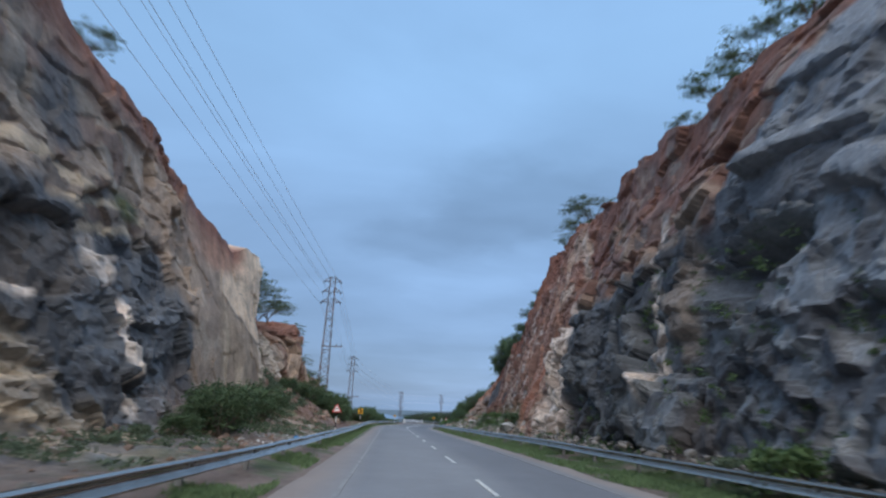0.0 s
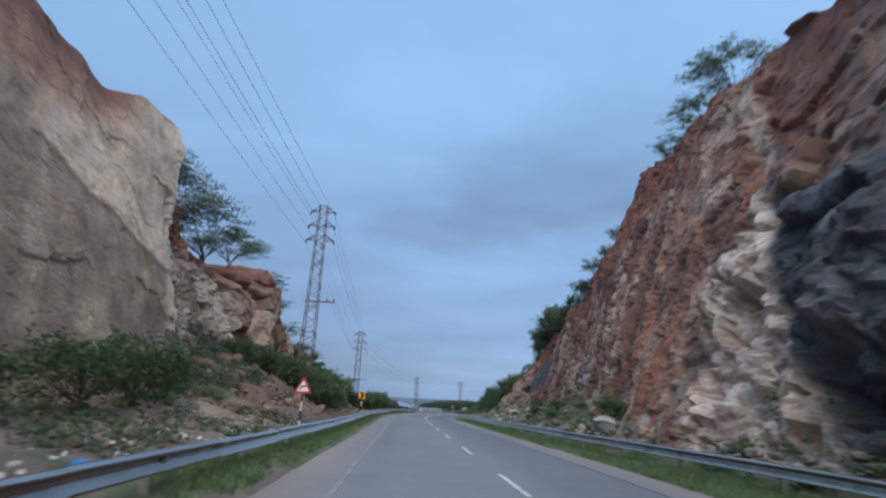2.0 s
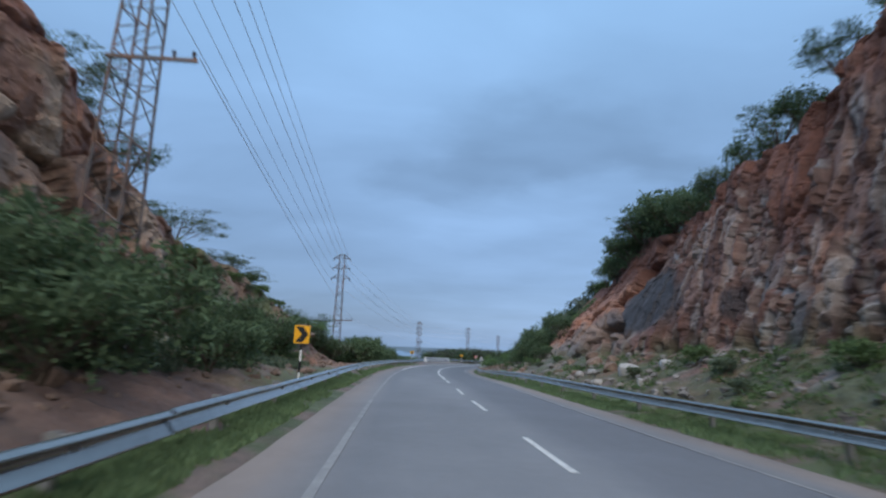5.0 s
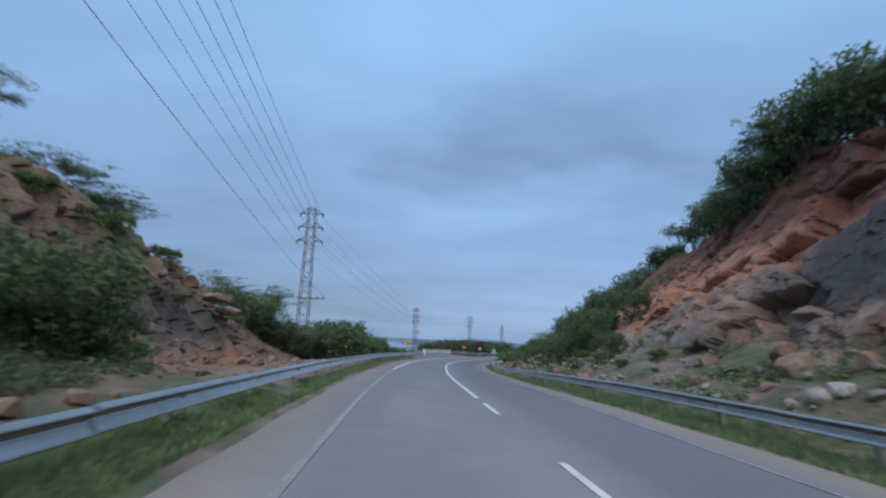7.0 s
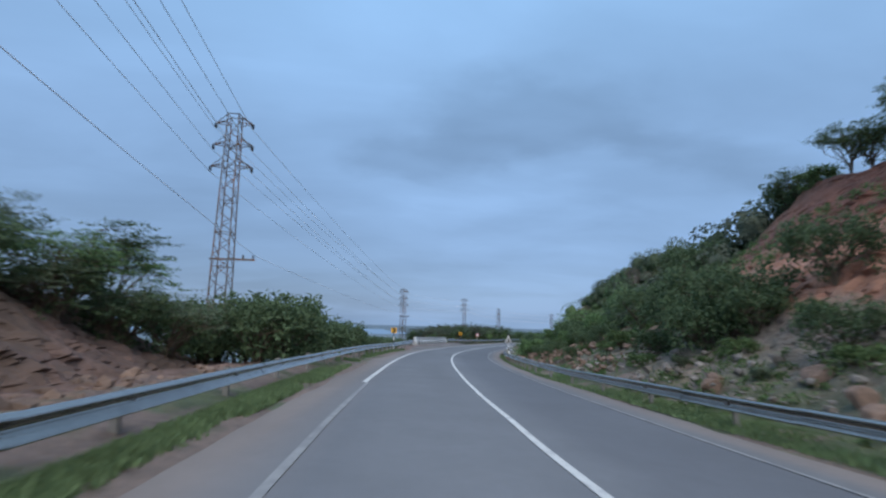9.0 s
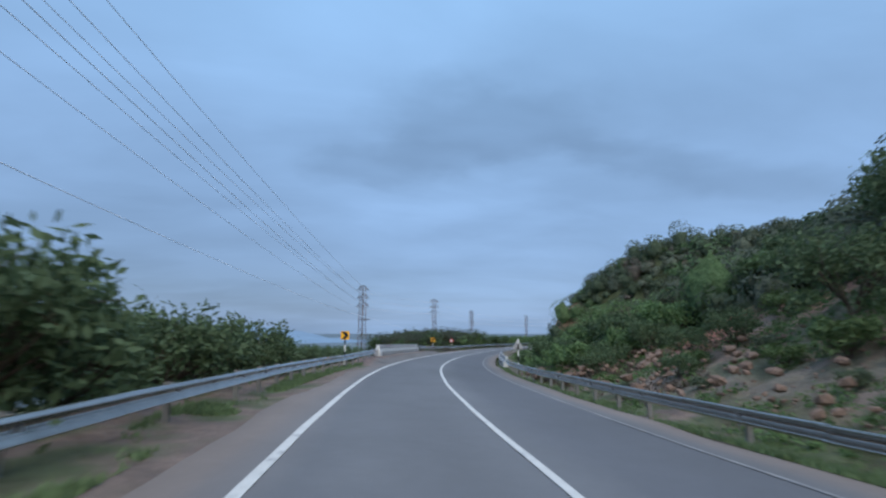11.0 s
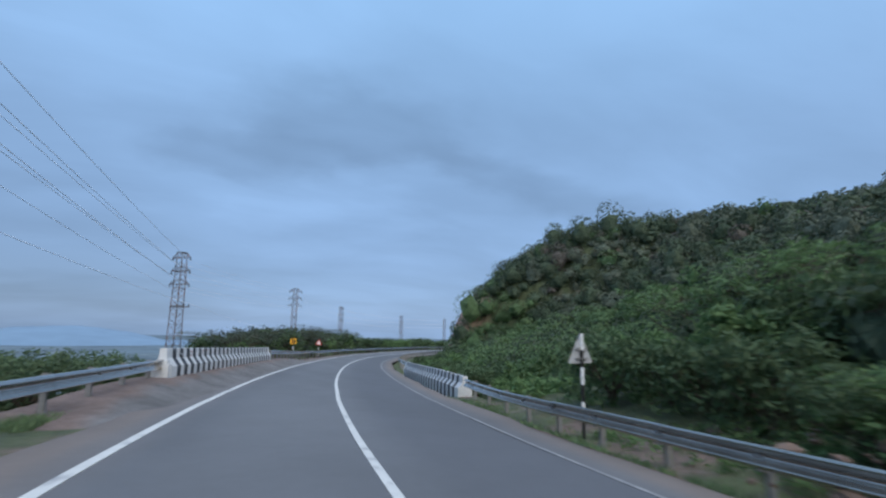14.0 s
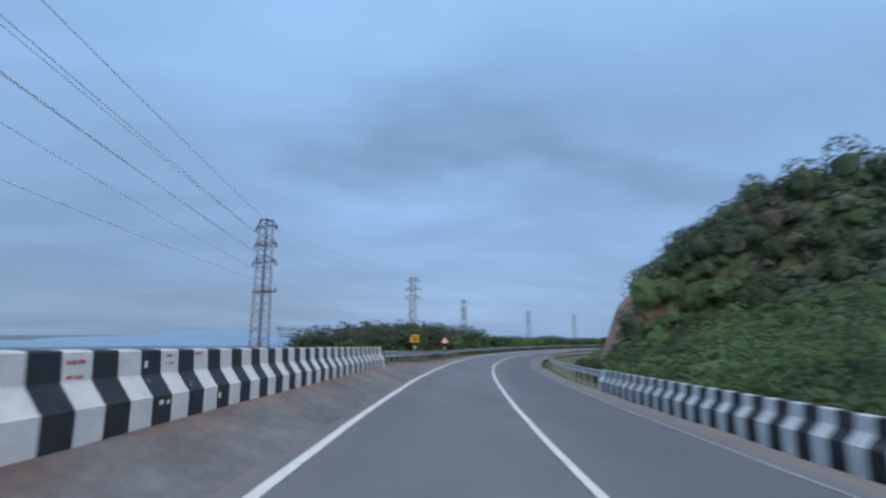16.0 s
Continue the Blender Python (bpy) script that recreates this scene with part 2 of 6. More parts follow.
BROWNSTONE = material("brown_fallen_rock", (0.23, 0.160, 0.125), 0.9, scale=1.6, vary=0.35, bump=0.7, bump_scale=12, spread=0.3)
# distance haze on the hills is painted in as a pale blue base colour
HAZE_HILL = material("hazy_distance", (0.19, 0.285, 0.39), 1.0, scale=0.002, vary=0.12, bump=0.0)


# ---------------------------------------------------------------- mesh helpers
def mesh_from(name, verts, faces, mat, smooth=False):
    me = bpy.data.meshes.new(name)
    me.from_pydata([tuple(v) for v in verts], [], [tuple(f) for f in faces])
    for k in (mat if isinstance(mat, (list, tuple)) else [mat]):
        me.materials.append(k)
    if smooth:
        me.polygons.foreach_set("use_smooth", [True] * len(me.polygons))
    me.update()
    return me


def quick_mesh(name, verts, faces, mat, smooth=False):
    """Fast build for large arrays: verts (n, 3), faces (m, k) with one k."""
    me = bpy.data.meshes.new(name)
    verts, faces = np.asarray(verts, np.float32), np.asarray(faces, np.int32)
    k = faces.shape[1]
    me.vertices.add(len(verts))
    me.vertices.foreach_set("co", verts.ravel())
    me.loops.add(faces.size)
    me.loops.foreach_set("vertex_index", faces.ravel())
    me.polygons.add(len(faces))
    me.polygons.foreach_set("loop_start", np.arange(0, faces.size, k, dtype=np.int32))
    me.polygons.foreach_set("use_smooth", np.full(len(faces), smooth))
    me.materials.append(mat)
    me.update(calc_edges=True)
    me.validate()
    return me


def tone(me, colors):
    at = me.color_attributes.new("tone", "FLOAT_COLOR", "POINT")
    c = np.ones((len(colors), 4), np.float32)
    c[:, :3] = colors
    at.data.foreach_set("color", c.ravel())


def part(name, me, parent=None, label="", m=None):
    ob = new(name, me)
    if parent is not None:
        ob.parent = parent
    if m is not None:
        ob.matrix_basis = m
    if label:
        tagged(ob, label)
    return ob


def empty(name, m=None):
    ob = new(name)
    if m is not None:
        ob.matrix_basis = m
    return ob


class Solid:
    """Collects simple solids into one mesh."""

    def __init__(self):
        self.v, self.f, self.k = [], [], []

    def add(self, v, f, k=0):
        o = len(self.v)
        self.v += [tuple(q) for q in v]
        self.f += [tuple(i + o for i in q) for q in f]
        self.k += [k] * len(f)
        return self

    def box(self, lo, hi, k=0, m=None):
        (a, b, c), (d, e, g) = lo, hi
        v = [Vector(q) for q in ((a, b, c), (d, b, c), (d, e, c), (a, e, c), (a, b, g), (d, b, g), (d, e, g), (a, e, g))]
        if m is not None:
            v = [m @ q for q in v]
        return self.add(v, [(0, 3, 2, 1), (4, 5, 6, 7), (0, 1, 5, 4), (1, 2, 6, 5), (2, 3, 7, 6), (3, 0, 4, 7)], k)

    def tube(self, a, b, r0, r1=None, sides=6, k=0):
        a, b = Vector(a), Vector(b)
        r1 = r0 if r1 is None else r1
        q = (b - a).to_track_quat("Z", "Y")
        v = []
        for p, r in ((a, r0), (b, r1)):
            for i in range(sides):
                t = 2 * math.pi * i / sides
                v.append(p + q @ Vector((r * math.cos(t), r * math.sin(t), 0)))
        f = [(i, (i + 1) % sides, sides + (i + 1) % sides, sides + i) for i in range(sides)]
        f += [tuple(reversed(range(sides))), tuple(range(sides, 2 * sides))]
        return self.add(v, f, k)

    def angle(self, a, b, w=0.07, t=0.012, k=0):
        """A thin flat bar from a to b."""
        return self.tube(a, b, w * 0.5, sides=4, k=k)

    def prism(self, outline, depth, k=0, m=None):
        """outline in (x, z), extruded along y from 0 to depth."""
        n = len(outline)
        v = [Vector((x, 0, z)) for x, z in outline] + [Vector((x, depth, z)) for x, z in outline]
        if m is not None:
            v = [m @ q for q in v]
        f = [tuple(range(n)), tuple(reversed(range(n, 2 * n)))]
        f += [(i, i + n, (i + 1) % n + n, (i + 1) % n) for i in range(n)]
        return self.add(v, f, k)

    def mesh(self, name, mats):
        me = mesh_from(name, self.v, self.f, mats)
        me.polygons.foreach_set("material_index", self.k)
        return me


# ---------------------------------------------------------------- the road's line
CENTRE = [(2.7, -100), (2.5, -50), (2.3, 0), (2.25, 12), (2.05, 25), (1.68, 44), (1.25, 65), (1.2, 80), (1.3, 86), (1.55, 95), (2.35, 108), (2.85, 114), (3.45, 120), (4.45, 127), (5.7, 134),
          (7.2, 141), (9.5, 150), (12.8, 162), (19, 181), (28, 202), (40, 222), (57, 241), (80, 257), (110, 268), (150, 274)]
LEVEL_Y = [-100, 0, 14, 28, 41, 62, 79, 101, 121, 137, 181, 220, 280]
LEVEL_Z = [2.6, 0.0, -0.37, -0.63, -0.92, -1.38, -1.71, -2.40, -2.97, -3.44, -4.70, -5.5, -6.2]


def smooth_line(points, step=0.5, width=5.0):
    p = np.array(points, float)
    s = np.r_[0, np.cumsum(np.hypot(*np.diff(p, axis=0).T))]
    q = np.arange(0, s[-1], step)
    xy = np.stack([np.interp(q, s, p[:, 0]), np.interp(q, s, p[:, 1])], 1)
    k = np.exp(-0.5 * (np.arange(-3 * width, 3 * width + step, step) / width) ** 2)
    k /= k.sum()
    pad = len(k) // 2
    ext = np.r_[xy[:1] - (xy[1] - xy[0]) * np.arange(pad, 0, -1)[:, None], xy, xy[-1:] + (xy[-1] - xy[-2]) * np.arange(1, pad + 1)[:, None]]
    return np.stack([np.convolve(ext[:, i], k, "valid") for i in (0, 1)], 1)


LINE = smooth_line(CENTRE)
LS = np.r_[0, np.cumsum(np.hypot(*np.diff(LINE, axis=0).T))]
TAN = np.gradient(LINE, axis=0)
TAN /= np.linalg.norm(TAN, axis=1)[:, None]
LZ = np.convolve(np.pad(np.interp(LINE[:, 1], LEVEL_Y, LEVEL_Z), 12, mode="reflect", reflect_type="odd"), np.ones(25) / 25, "valid")
CROSS = np.interp(LINE[:, 1], [0, 50, 80, 105, 200], [0.012, 0.012, 0.022, 0.045, 0.045])


def s_of(y):
    return np.interp(y, LINE[:, 1], LS)


def on_road(s, u, h=0.0):
    """World points at the length s and the offset u to the right of the centre line, h above the surface."""
    s, u = np.broadcast_arrays(np.asarray(s, float), np.asarray(u, float))
    x, y = np.interp(s, LS, LINE[:, 0]), np.interp(s, LS, LINE[:, 1])
    tx, ty = np.interp(s, LS, TAN[:, 0]), np.interp(s, LS, TAN[:, 1])
    z = np.interp(s, LS, LZ) - np.interp(s, LS, CROSS) * (np.clip(u, -9, 9) + 2.2) + h
    # the right verge lies lower where the road leaves the cutting
    z = z - sstep(4.3, 5.0, u) * np.interp(y, [80, 102, 136, 146], [0, 0.14, 0.14, 0])
    return np.stack([x + u * ty, y - u * tx, z], -1)


def road_pose(y, u, h=0.0, turn=0.0):
    s = float(s_of(y))
    p = on_road(s, u, h)
    tx, ty = np.interp(s, LS, TAN[:, 0]), np.interp(s, LS, TAN[:, 1])
    return pose(float(p[0]), float(p[1]), float(p[2]), 0, 0, math.degrees(math.atan2(-tx, ty)) + turn)


def road_uz(x, y):
    """Offset and surface height of the nearest point of the road, for arrays."""
    x, y = np.asarray(x, float).ravel(), np.asarray(y, float).ravel()
    sub = slice(None, None, 4)
    ln, tn, lz, ls = LINE[sub], TAN[sub], LZ[sub], LS[sub]
    i = np.concatenate([((x[k:k + 4000, None] - ln[:, 0]) ** 2 + (y[k:k + 4000, None] - ln[:, 1]) ** 2).argmin(1) for k in range(0, len(x), 4000)])
    dx, dy = x - ln[i, 0], y - ln[i, 1]
    return dx * tn[i, 1] - dy * tn[i, 0], lz[i], ls[i]


RAIL_L = ([-100, 8, 20, 35, 50, 78, 95, 110, 130, 141], [-6.0, -6.0, -5.7, -5.45, -5.35, -5.5, -5.7, -5.85, -5.66, -5.62])
RAIL_R = ([-100, 30, 45, 70, 90, 110, 130, 139.6], [6.1, 6.0, 5.5, 5.1, 4.9, 4.8, 4.8, 5.15])


# ---------------------------------------------------------------- road
def sweep(s, us, hs):
    """A grid of points: stations s by section points (us, hs); us and hs may vary with s."""
    us, hs = [np.broadcast_to(np.asarray(a, float), (len(s), np.shape(a)[-1])) for a in (us, hs)]
    g = on_road(s[:, None], us, hs)
    n, k = us.shape
    a = np.arange((n - 1) * k).reshape(n - 1, k)[:, :-1].ravel()
    return g.reshape(-1, 3), np.stack([a, a + 1, a + k + 1, a + k], 1)


def build_road():
    s = np.arange(0, LS[-1], 0.5)
    us = np.array([-4.75, -4.6, -4.2, -3.9, -3.5, -3.0, -2.4, -1.7, -1.0, -0.3, 0.3, 1.0, 1.7, 2.4, 3.0, 3.4, 3.8, 4.2, 4.35])
    wob = fbm(np.stack([s * 0.35, s * 0, s * 0 + 3], 1), 3, 5) - 0.5
    wob2 = fbm(np.stack([s * 0.35, s * 0, s * 0 + 9], 1), 3, 6) - 0.5
    U = np.broadcast_to(us, (len(s), len(us))).copy()
    U[:, :3] += wob[:, None] * 0.5
    U[:, -3:] += wob2[:, None] * 0.4
    h = np.zeros(len(us))
    h[[0, -1]] = -0.12
    v, f = sweep(s, U, h)
    v[:, 2] += (fbm(np.c_[v[:, :2] * 0.3, v[:, 2] * 0], 3, 11) - 0.5) * 0.02
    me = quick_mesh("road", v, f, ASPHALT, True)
    u = np.tile(us, len(s))
    y = v[:, 1]
    grain = fbm(np.c_[v[:, :2] * np.array([0.9, 0.12]), v[:, 2] * 0], 4, 21)
    base = np.array([0.198, 0.204, 0.217])
    dark = np.array([0.150, 0.156, 0.172])
    dust = np.array([0.262, 0.222, 0.202])
    lane = sstep(0.1, 1.2, u) * (1 - sstep(3.1, 3.5, u)) * (0.55 + 0.6 * grain)
    lane = np.maximum(lane, 0.35 * np.exp(-((u + 2.9) / 0.35) ** 2))
    col = base + (dark - base) * lane[:, None]
    edge = np.maximum(sstep(3.2, 3.9, u), 0.9 * sstep(-3.5, -4.4, u) + 0.25 * sstep(-3.2, -3.6, u)) * (0.6 + 0.8 * grain)
    col = col + (dust - col) * np.clip(edge, 0, 1)[:, None]
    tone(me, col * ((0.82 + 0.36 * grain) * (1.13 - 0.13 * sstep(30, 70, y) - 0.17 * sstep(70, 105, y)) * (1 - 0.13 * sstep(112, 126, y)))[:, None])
    ob = part("road", me)
    tagged(ob, "grey worn two-lane asphalt road with dusty edges", "road", kind="structure")
    return ob


def stripe(name, y0, y1, u, width, mat, parent, h=0.012):
    s = np.arange(float(s_of(y0)), float(s_of(y1)) + 0.01, 0.5)
    if len(s) < 2 or s[-1] < s_of(y1) - 0.05:
        s = np.r_[s, float(s_of(y1))]
    un = u + (fbm(np.stack([s * 0.3, s * 0 + u, s * 0], 1), 2, 31) - 0.5) * 0.06
    w = np.array([-0.5, -0.5, 0.5, 0.5]) * width
    v, f = sweep(s, un[:, None] + w, np.array([h - 0.008, h, h, h - 0.008]))
    return part(name, quick_mesh(name, v, f, mat), parent)


road = build_road()
stripe("edge_line", -90, 40, -3.42, 0.10, PAINT_FAINT, road)
stripe("edge_line", 40, 96, -3.40, 0.12, PAINT_FAINT, road)
stripe("edge_line", 96, 262, -3.50, 0.15, PAINT, road)
stripe("edge_line", -90, 262, 3.15, 0.09, PAINT_FAINT, road)
for a in (-70.4, -62.2, -54, -45.7, -37.5, -29.2, -21, -12.7, -4.5, 3.8, 12.0, 20.3, 28.4, 36.5, 44.8, 52.7, 60.6, 66.6):
    stripe("lane_dash", a, a + 3.1, 0.02, 0.12, PAINT, road)
stripe("lane_dash", 74.7, 77.0, 0.02, 0.12, PAINT, road)
stripe("centre_line", 78.4, 262, 0.0, 0.13, PAINT, road)


# ---------------------------------------------------------------- rock cutting on both sides
DARK = np.array([0.140, 0.146, 0.160])
GREYBROWN = np.array([0.245, 0.205, 0.175])
BROWN = np.array([0.245, 0.165, 0.125])
PALE = np.array([0.56, 0.45, 0.33])
QUARTZ = np.array([0.84, 0.71, 0.61])
RED = np.array([0.225, 0.092, 0.062])
ORANGE = np.array([0.375, 0.200, 0.135])
GREEN = np.array([0.084, 0.102, 0.048])
DIRT = np.array([0.175, 0.130, 0.108])


def blend(c, d, w):
    return c + (d - c) * np.clip(w, 0, 1)[:, None]


def spot(y, z, cy, cz, ry, rz, soft=0.35):
    return 1 - sstep(1 - soft, 1 + soft, np.hypot((y - cy) / ry, (z - cz) / rz))


def axes(q, x, y, z, lean=0.0, dip=0.0):
    """Cell coordinates with cells of x by y by z metres, leaning along the road or dipping along it."""
    return np.stack([q[:, 0] / x, (q[:, 1] + lean * q[:, 2]) / y, (q[:, 2] - dip * q[:, 1]) / z], 1)


def stacked(own):
    """Ribs that are broken crosswise into stacks of pale blocks."""
    return ((own > 0.42) & (own < 0.64)).astype(float)


def cutting(name, side, keys, rail, y0, y1, label, paint):
    """keys: rows of y, foot x, foot z, lower x, lower z, rim x, rim z. Sections run from the road's edge over verge, bank and face to the top."""
    k = np.array(keys, float)
    yy = np.concatenate([np.arange(y0, -12, 0.8), np.arange(-12, 8, 0.3), np.arange(8, 74, 0.115), np.arange(74, 98, 0.15), np.arange(98, y1, 0.26)])
    at = [np.interp(yy, k[:, 0], k[:, i]) for i in range(1, 7)]
    jag = fbm(np.stack([yy * 0.33, yy * 0, yy * 0 + side], 1), 3, 41) - 0.5
    at[5] = at[5] + jag * 1.5 * sstep(1.5, 7, at[5])
    s = s_of(yy)
    ru = np.interp(yy, *rail)
    sg = 1 if side > 0 else -1
    lift = (1 - sstep(96, 112, yy)) * (1.0 if side < 0 else 0.6)
    v0, v1, v2 = on_road(s, sg * 4.0, -0.07), on_road(s, ru, -0.05 + 0.17 * lift), on_road(s, ru + sg * 0.9, 0.02 + 0.26 * lift)
    pts = [v0, v1, v2, np.stack([at[0], yy, at[1]], 1), np.stack([at[2], yy, at[3]], 1), np.stack([at[4], yy, at[5]], 1),
           np.stack([at[4] + sg * 5, yy, at[5] + 0.6], 1), np.stack([at[4] + sg * 45, yy, at[5] - 1.0], 1), np.stack([at[4] + sg * 120, yy, at[5] * 0 - 26.0], 1)]
    for p in pts[:3]:
        p[:, 1] = yy
    cells = [5, 6, 26, 54, 84, 12, 6, 5]
    cols, face = [], []
    for i, n in enumerate(cells):
        for j in range(n):
            t = j / n
            cols.append(pts[i] * (1 - t) + pts[i + 1] * t)
            face.append(i + t)
    cols.append(pts[-1])
    face.append(len(cells))
    face = np.array(face)
    g = np.stack(cols, 1)
    n, m = g.shape[:2]
    P = g.reshape(-1, 3)
    F = np.tile(face, n)
    Y, Z = P[:, 1], P[:, 2]
    rock = sstep(2.3, 3.15, F) * (1 - sstep(4.9, 5.5, F))
    if side > 0:
        rock = rock * (1 - 0.50 * sstep(80, 86, Y) - 0.35 * sstep(96, 106, Y) + 0.35 * np.exp(-((Y - 118.5) / 3.0) ** 2) * sstep(3.0, 3.4, F))
    else:
        rock = rock * (1 - 0.6 * sstep(85, 90, Y))
    soil = sstep(1.0, 2.5, F)
    q = P + (np.stack([fbm(P * 0.25, 2, 50 + i) for i in range(3)], 1) - 0.5) * 0.6
    crook = q + (np.stack([fbm(P * 0.9, 3, 53 + i) for i in range(3)], 1) - 0.5) * 0.75
    qy, qz = q[:, 1], q[:, 2]
    live = (rock > 0.01) & (Y > -20)
    # the habits of the rock, stretch by stretch: leaning slabs, square blocks, upright ribs, rounded masses, one plane wall
    if side > 0:
        slabs = 1 - sstep(31.2, 32.2, qy - 0.5 * (qz - 1))
        ribs = (0.6 * sstep(36.5, 39, Y) + 0.4 * sstep(41, 45, Y)) * (1 - sstep(74, 80, Y))
        masses = sstep(76, 80, Y) * (1 - sstep(90, 94, Y))
        plane = np.zeros(len(P))
    else:
        slabs = 1 - sstep(21, 25, Y)
        ribs = sstep(40.4, 41.4, Y) * (1 - sstep(49, 52, Y)) * 0.8 + 0.6 * sstep(74, 77, Y) * (1 - sstep(86, 88, Y))
        masses = sstep(50, 52, Y) * (1 - sstep(68, 74, Y))
        plane = sstep(25, 29, Y) * (1 - sstep(40.3, 41.2, Y))
    blocks = np.clip(1 - slabs - ribs - masses - plane, 0, 1) * (1 - 0.75 * sstep(86, 93, Y) * (1 - np.exp(-((Y - 118.5) / 3.0) ** 2)))
    h = {"slab": facets_where(live & (slabs > 0.02), axes(crook, 2.6, 3.4, 2.3, 0.45, 0.06), 60, 1.15),
         "flake": facets_where(live & (slabs + blocks + masses > 0.02), axes(crook, 1.5, 1.25, 0.95, 0.35, 0.06), 65, 1.0),
         "block": facets_where(live & (blocks + plane > 0.02), axes(crook, 2.4, 1.8, 2.4, 0.15), 70, 0.9),
         "mass": facets_where(live & (masses > 0.02), axes(crook, 2.8, 2.9, 2.1, 0.1, -0.12), 75, 1.1),
         "rib": facets_where(live & (ribs > 0.02), axes(q, 2.6, np.where(side * Y > 0, 1.05, 0.80), 7.5, 0.06), 80, 0.35),
         "splinter": facets_where(live & (ribs > 0.02), axes(crook, 1.6, 0.42, 2.6, 0.08), 85, 0.5),
         "chip": facets_where(live, axes(crook, 0.8, 0.55, 0.45, 0.3, 0.05), 90, 0.9),
         "shatter": facets_where(live & (Y < 82), axes(crook, 0.85, np.where(Y < 42, 0.75, 0.52), np.where(Y < 42, 0.55, 0.46), 0.15, 0.1), 95, 0.7)}
    off = {kind: v[0] - 0.5 for kind, v in h.items()}
    joint = {kind: 1 - sstep(0.0, 0.10, v[1]) for kind, v in h.items()}
    swell = fbm(P * np.array([0.12, 0.12, 0.16]), 3, 100) - 0.5
    fine = fbm(P * 2.6, 3, 110) - 0.5
    low = 1 - sstep(4.5, 8.0, Z)
    # shattered quartz stands in small sharp blocks
    if side > 0:
        crush = np.maximum(sstep(31.5, 32.4, qy - 0.5 * (qz - 1)) * (1 - sstep(36.6, 37.8, qy)) * (1 - sstep(9, 12, qz)), 0.55 * spot(Y, Z, 57.5, 1.8, 4.0, 3.0, 0.4))
        crush = np.maximum(crush, ribs * (0.10 + 0.26 * stacked(h["rib"][2])))
    else:
        crush = np.maximum(sstep(41, 42.5, Y) * (1 - sstep(49, 52, Y)) * 0.4, spot(Y, Z, 14.4, 1.6, 1.8, 1.6, 0.4) * 0.5)
    heap = 0.0 if side > 0 else sstep(36, 42, Y) * (1 - sstep(58, 62, Y))
    push = swell * 2.2 * (1 - 0.6 * plane - 0.35 * ribs) + fine * 0.08 * (1 - 0.7 * plane)
    push = push + slabs * (1 - 0.55 * sstep(4.2, 4.8, F)) * ((1.05 if side > 0 else 0.75) * off["slab"] + off["flake"] * (0.28 + 0.20 * low) + off["chip"] * (0.08 + 0.16 * low) - 0.10 * joint["slab"])
    push = push + blocks * (off["block"] * 0.95 + off["flake"] * 0.22 + off["chip"] * 0.10 - 0.12 * joint["block"])
    push = push + ribs * (off["rib"] * (0.62 if side > 0 else 1.15) + off["splinter"] * 0.36 + off["chip"] * 0.12 - 0.18 * joint["rib"])
    push = push + masses * (off["mass"] * 1.5 + off["flake"] * 0.22 + off["chip"] * 0.12 - 0.22 * joint["mass"])
    push = push + plane * (off["block"] * 0.09 + off["chip"] * 0.03)
    if side < 0:
        push = push + sstep(85, 88, Y) * (1 - sstep(104, 110, Y)) * (off["chip"] * 0.5 + (fbm(P * np.array([0.5, 1.2, 0.4]), 4, 155) - 0.5) * 2.2)
    push = push + crush * (off["shatter"] * 0.62 - 0.14 * joint["shatter"])
    if side > 0:
        # loose earth: crumbled, with gullies down the slope
        earth = sstep(84, 92, Y) * (1 - sstep(112, 116, Y))
        push = push + earth * (off["chip"] * 0.35 + (fbm(P * np.array([0.5, 1.3, 0.3]), 4, 150) - 0.5) * 1.5 + (fbm(P * 2.2, 3, 151) - 0.5) * 0.5)
        # the dark dyke ends in a proud nose with a hollow under it
        push = push + 0.9 * spot(qy, qz, 30.2, 4.6, 1.6, 2.2, 0.5) - 1.5 * spot(qy, qz, 30.6, 2.0, 1.1, 1.0, 0.4) + 0.7 * spot(qy, qz, 16.5, 9.0, 3.5, 1.6, 0.5) - 1.2 * spot(qy, qz, 16.0, 6.6, 2.6, 0.8, 0.5)
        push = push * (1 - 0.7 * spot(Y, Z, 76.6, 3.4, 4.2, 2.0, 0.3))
    # broken edges are slightly worn
    pg = np.pad(push.reshape(n, m), 1, mode="edge")
    pg = 0.25 * pg[:-2] + 0.5 * pg[1:-1] + 0.25 * pg[2:]
    push = (0.84 * push + 0.16 * (0.25 * pg[:, :-2] + 0.5 * pg[:, 1:-1] + 0.25 * pg[:, 2:]).ravel()) * rock
    sh = off["shatter"]
    lump = soil * (1 - rock) * (heap * sh * 0.8 + (fbm(P * 0.9, 4, 120) - 0.5) * 0.5 + (fbm(P * 3.1, 3, 121) - 0.5) * 0.22) + (1 - soil) * (fbm(P * 1.7, 3, 130) - 0.5) * 0.10 * sstep(0.4, 1.0, F)
    nx, nz = -sg * 0.95, 0.30
    P = P + np.stack([nx * push, swell * 0.25 * rock, nz * push + lump], 1)
    a = np.arange((n - 1) * m).reshape(n - 1, m)[:, :-1].ravel()
    f = np.stack([a, a + 1, a + m + 1, a + m], 1) if side > 0 else np.stack([a, a + m, a + m + 1, a + 1], 1)
    f = f[:, ::-1]
    me = quick_mesh(name, P, f, ROCK, False)
    col = paint(q, P, F, h)
    # verge: dust by the asphalt, then weeds, then stony bank
    grain = fbm(P * np.array([1.3, 0.8, 1.3]), 4, 140)
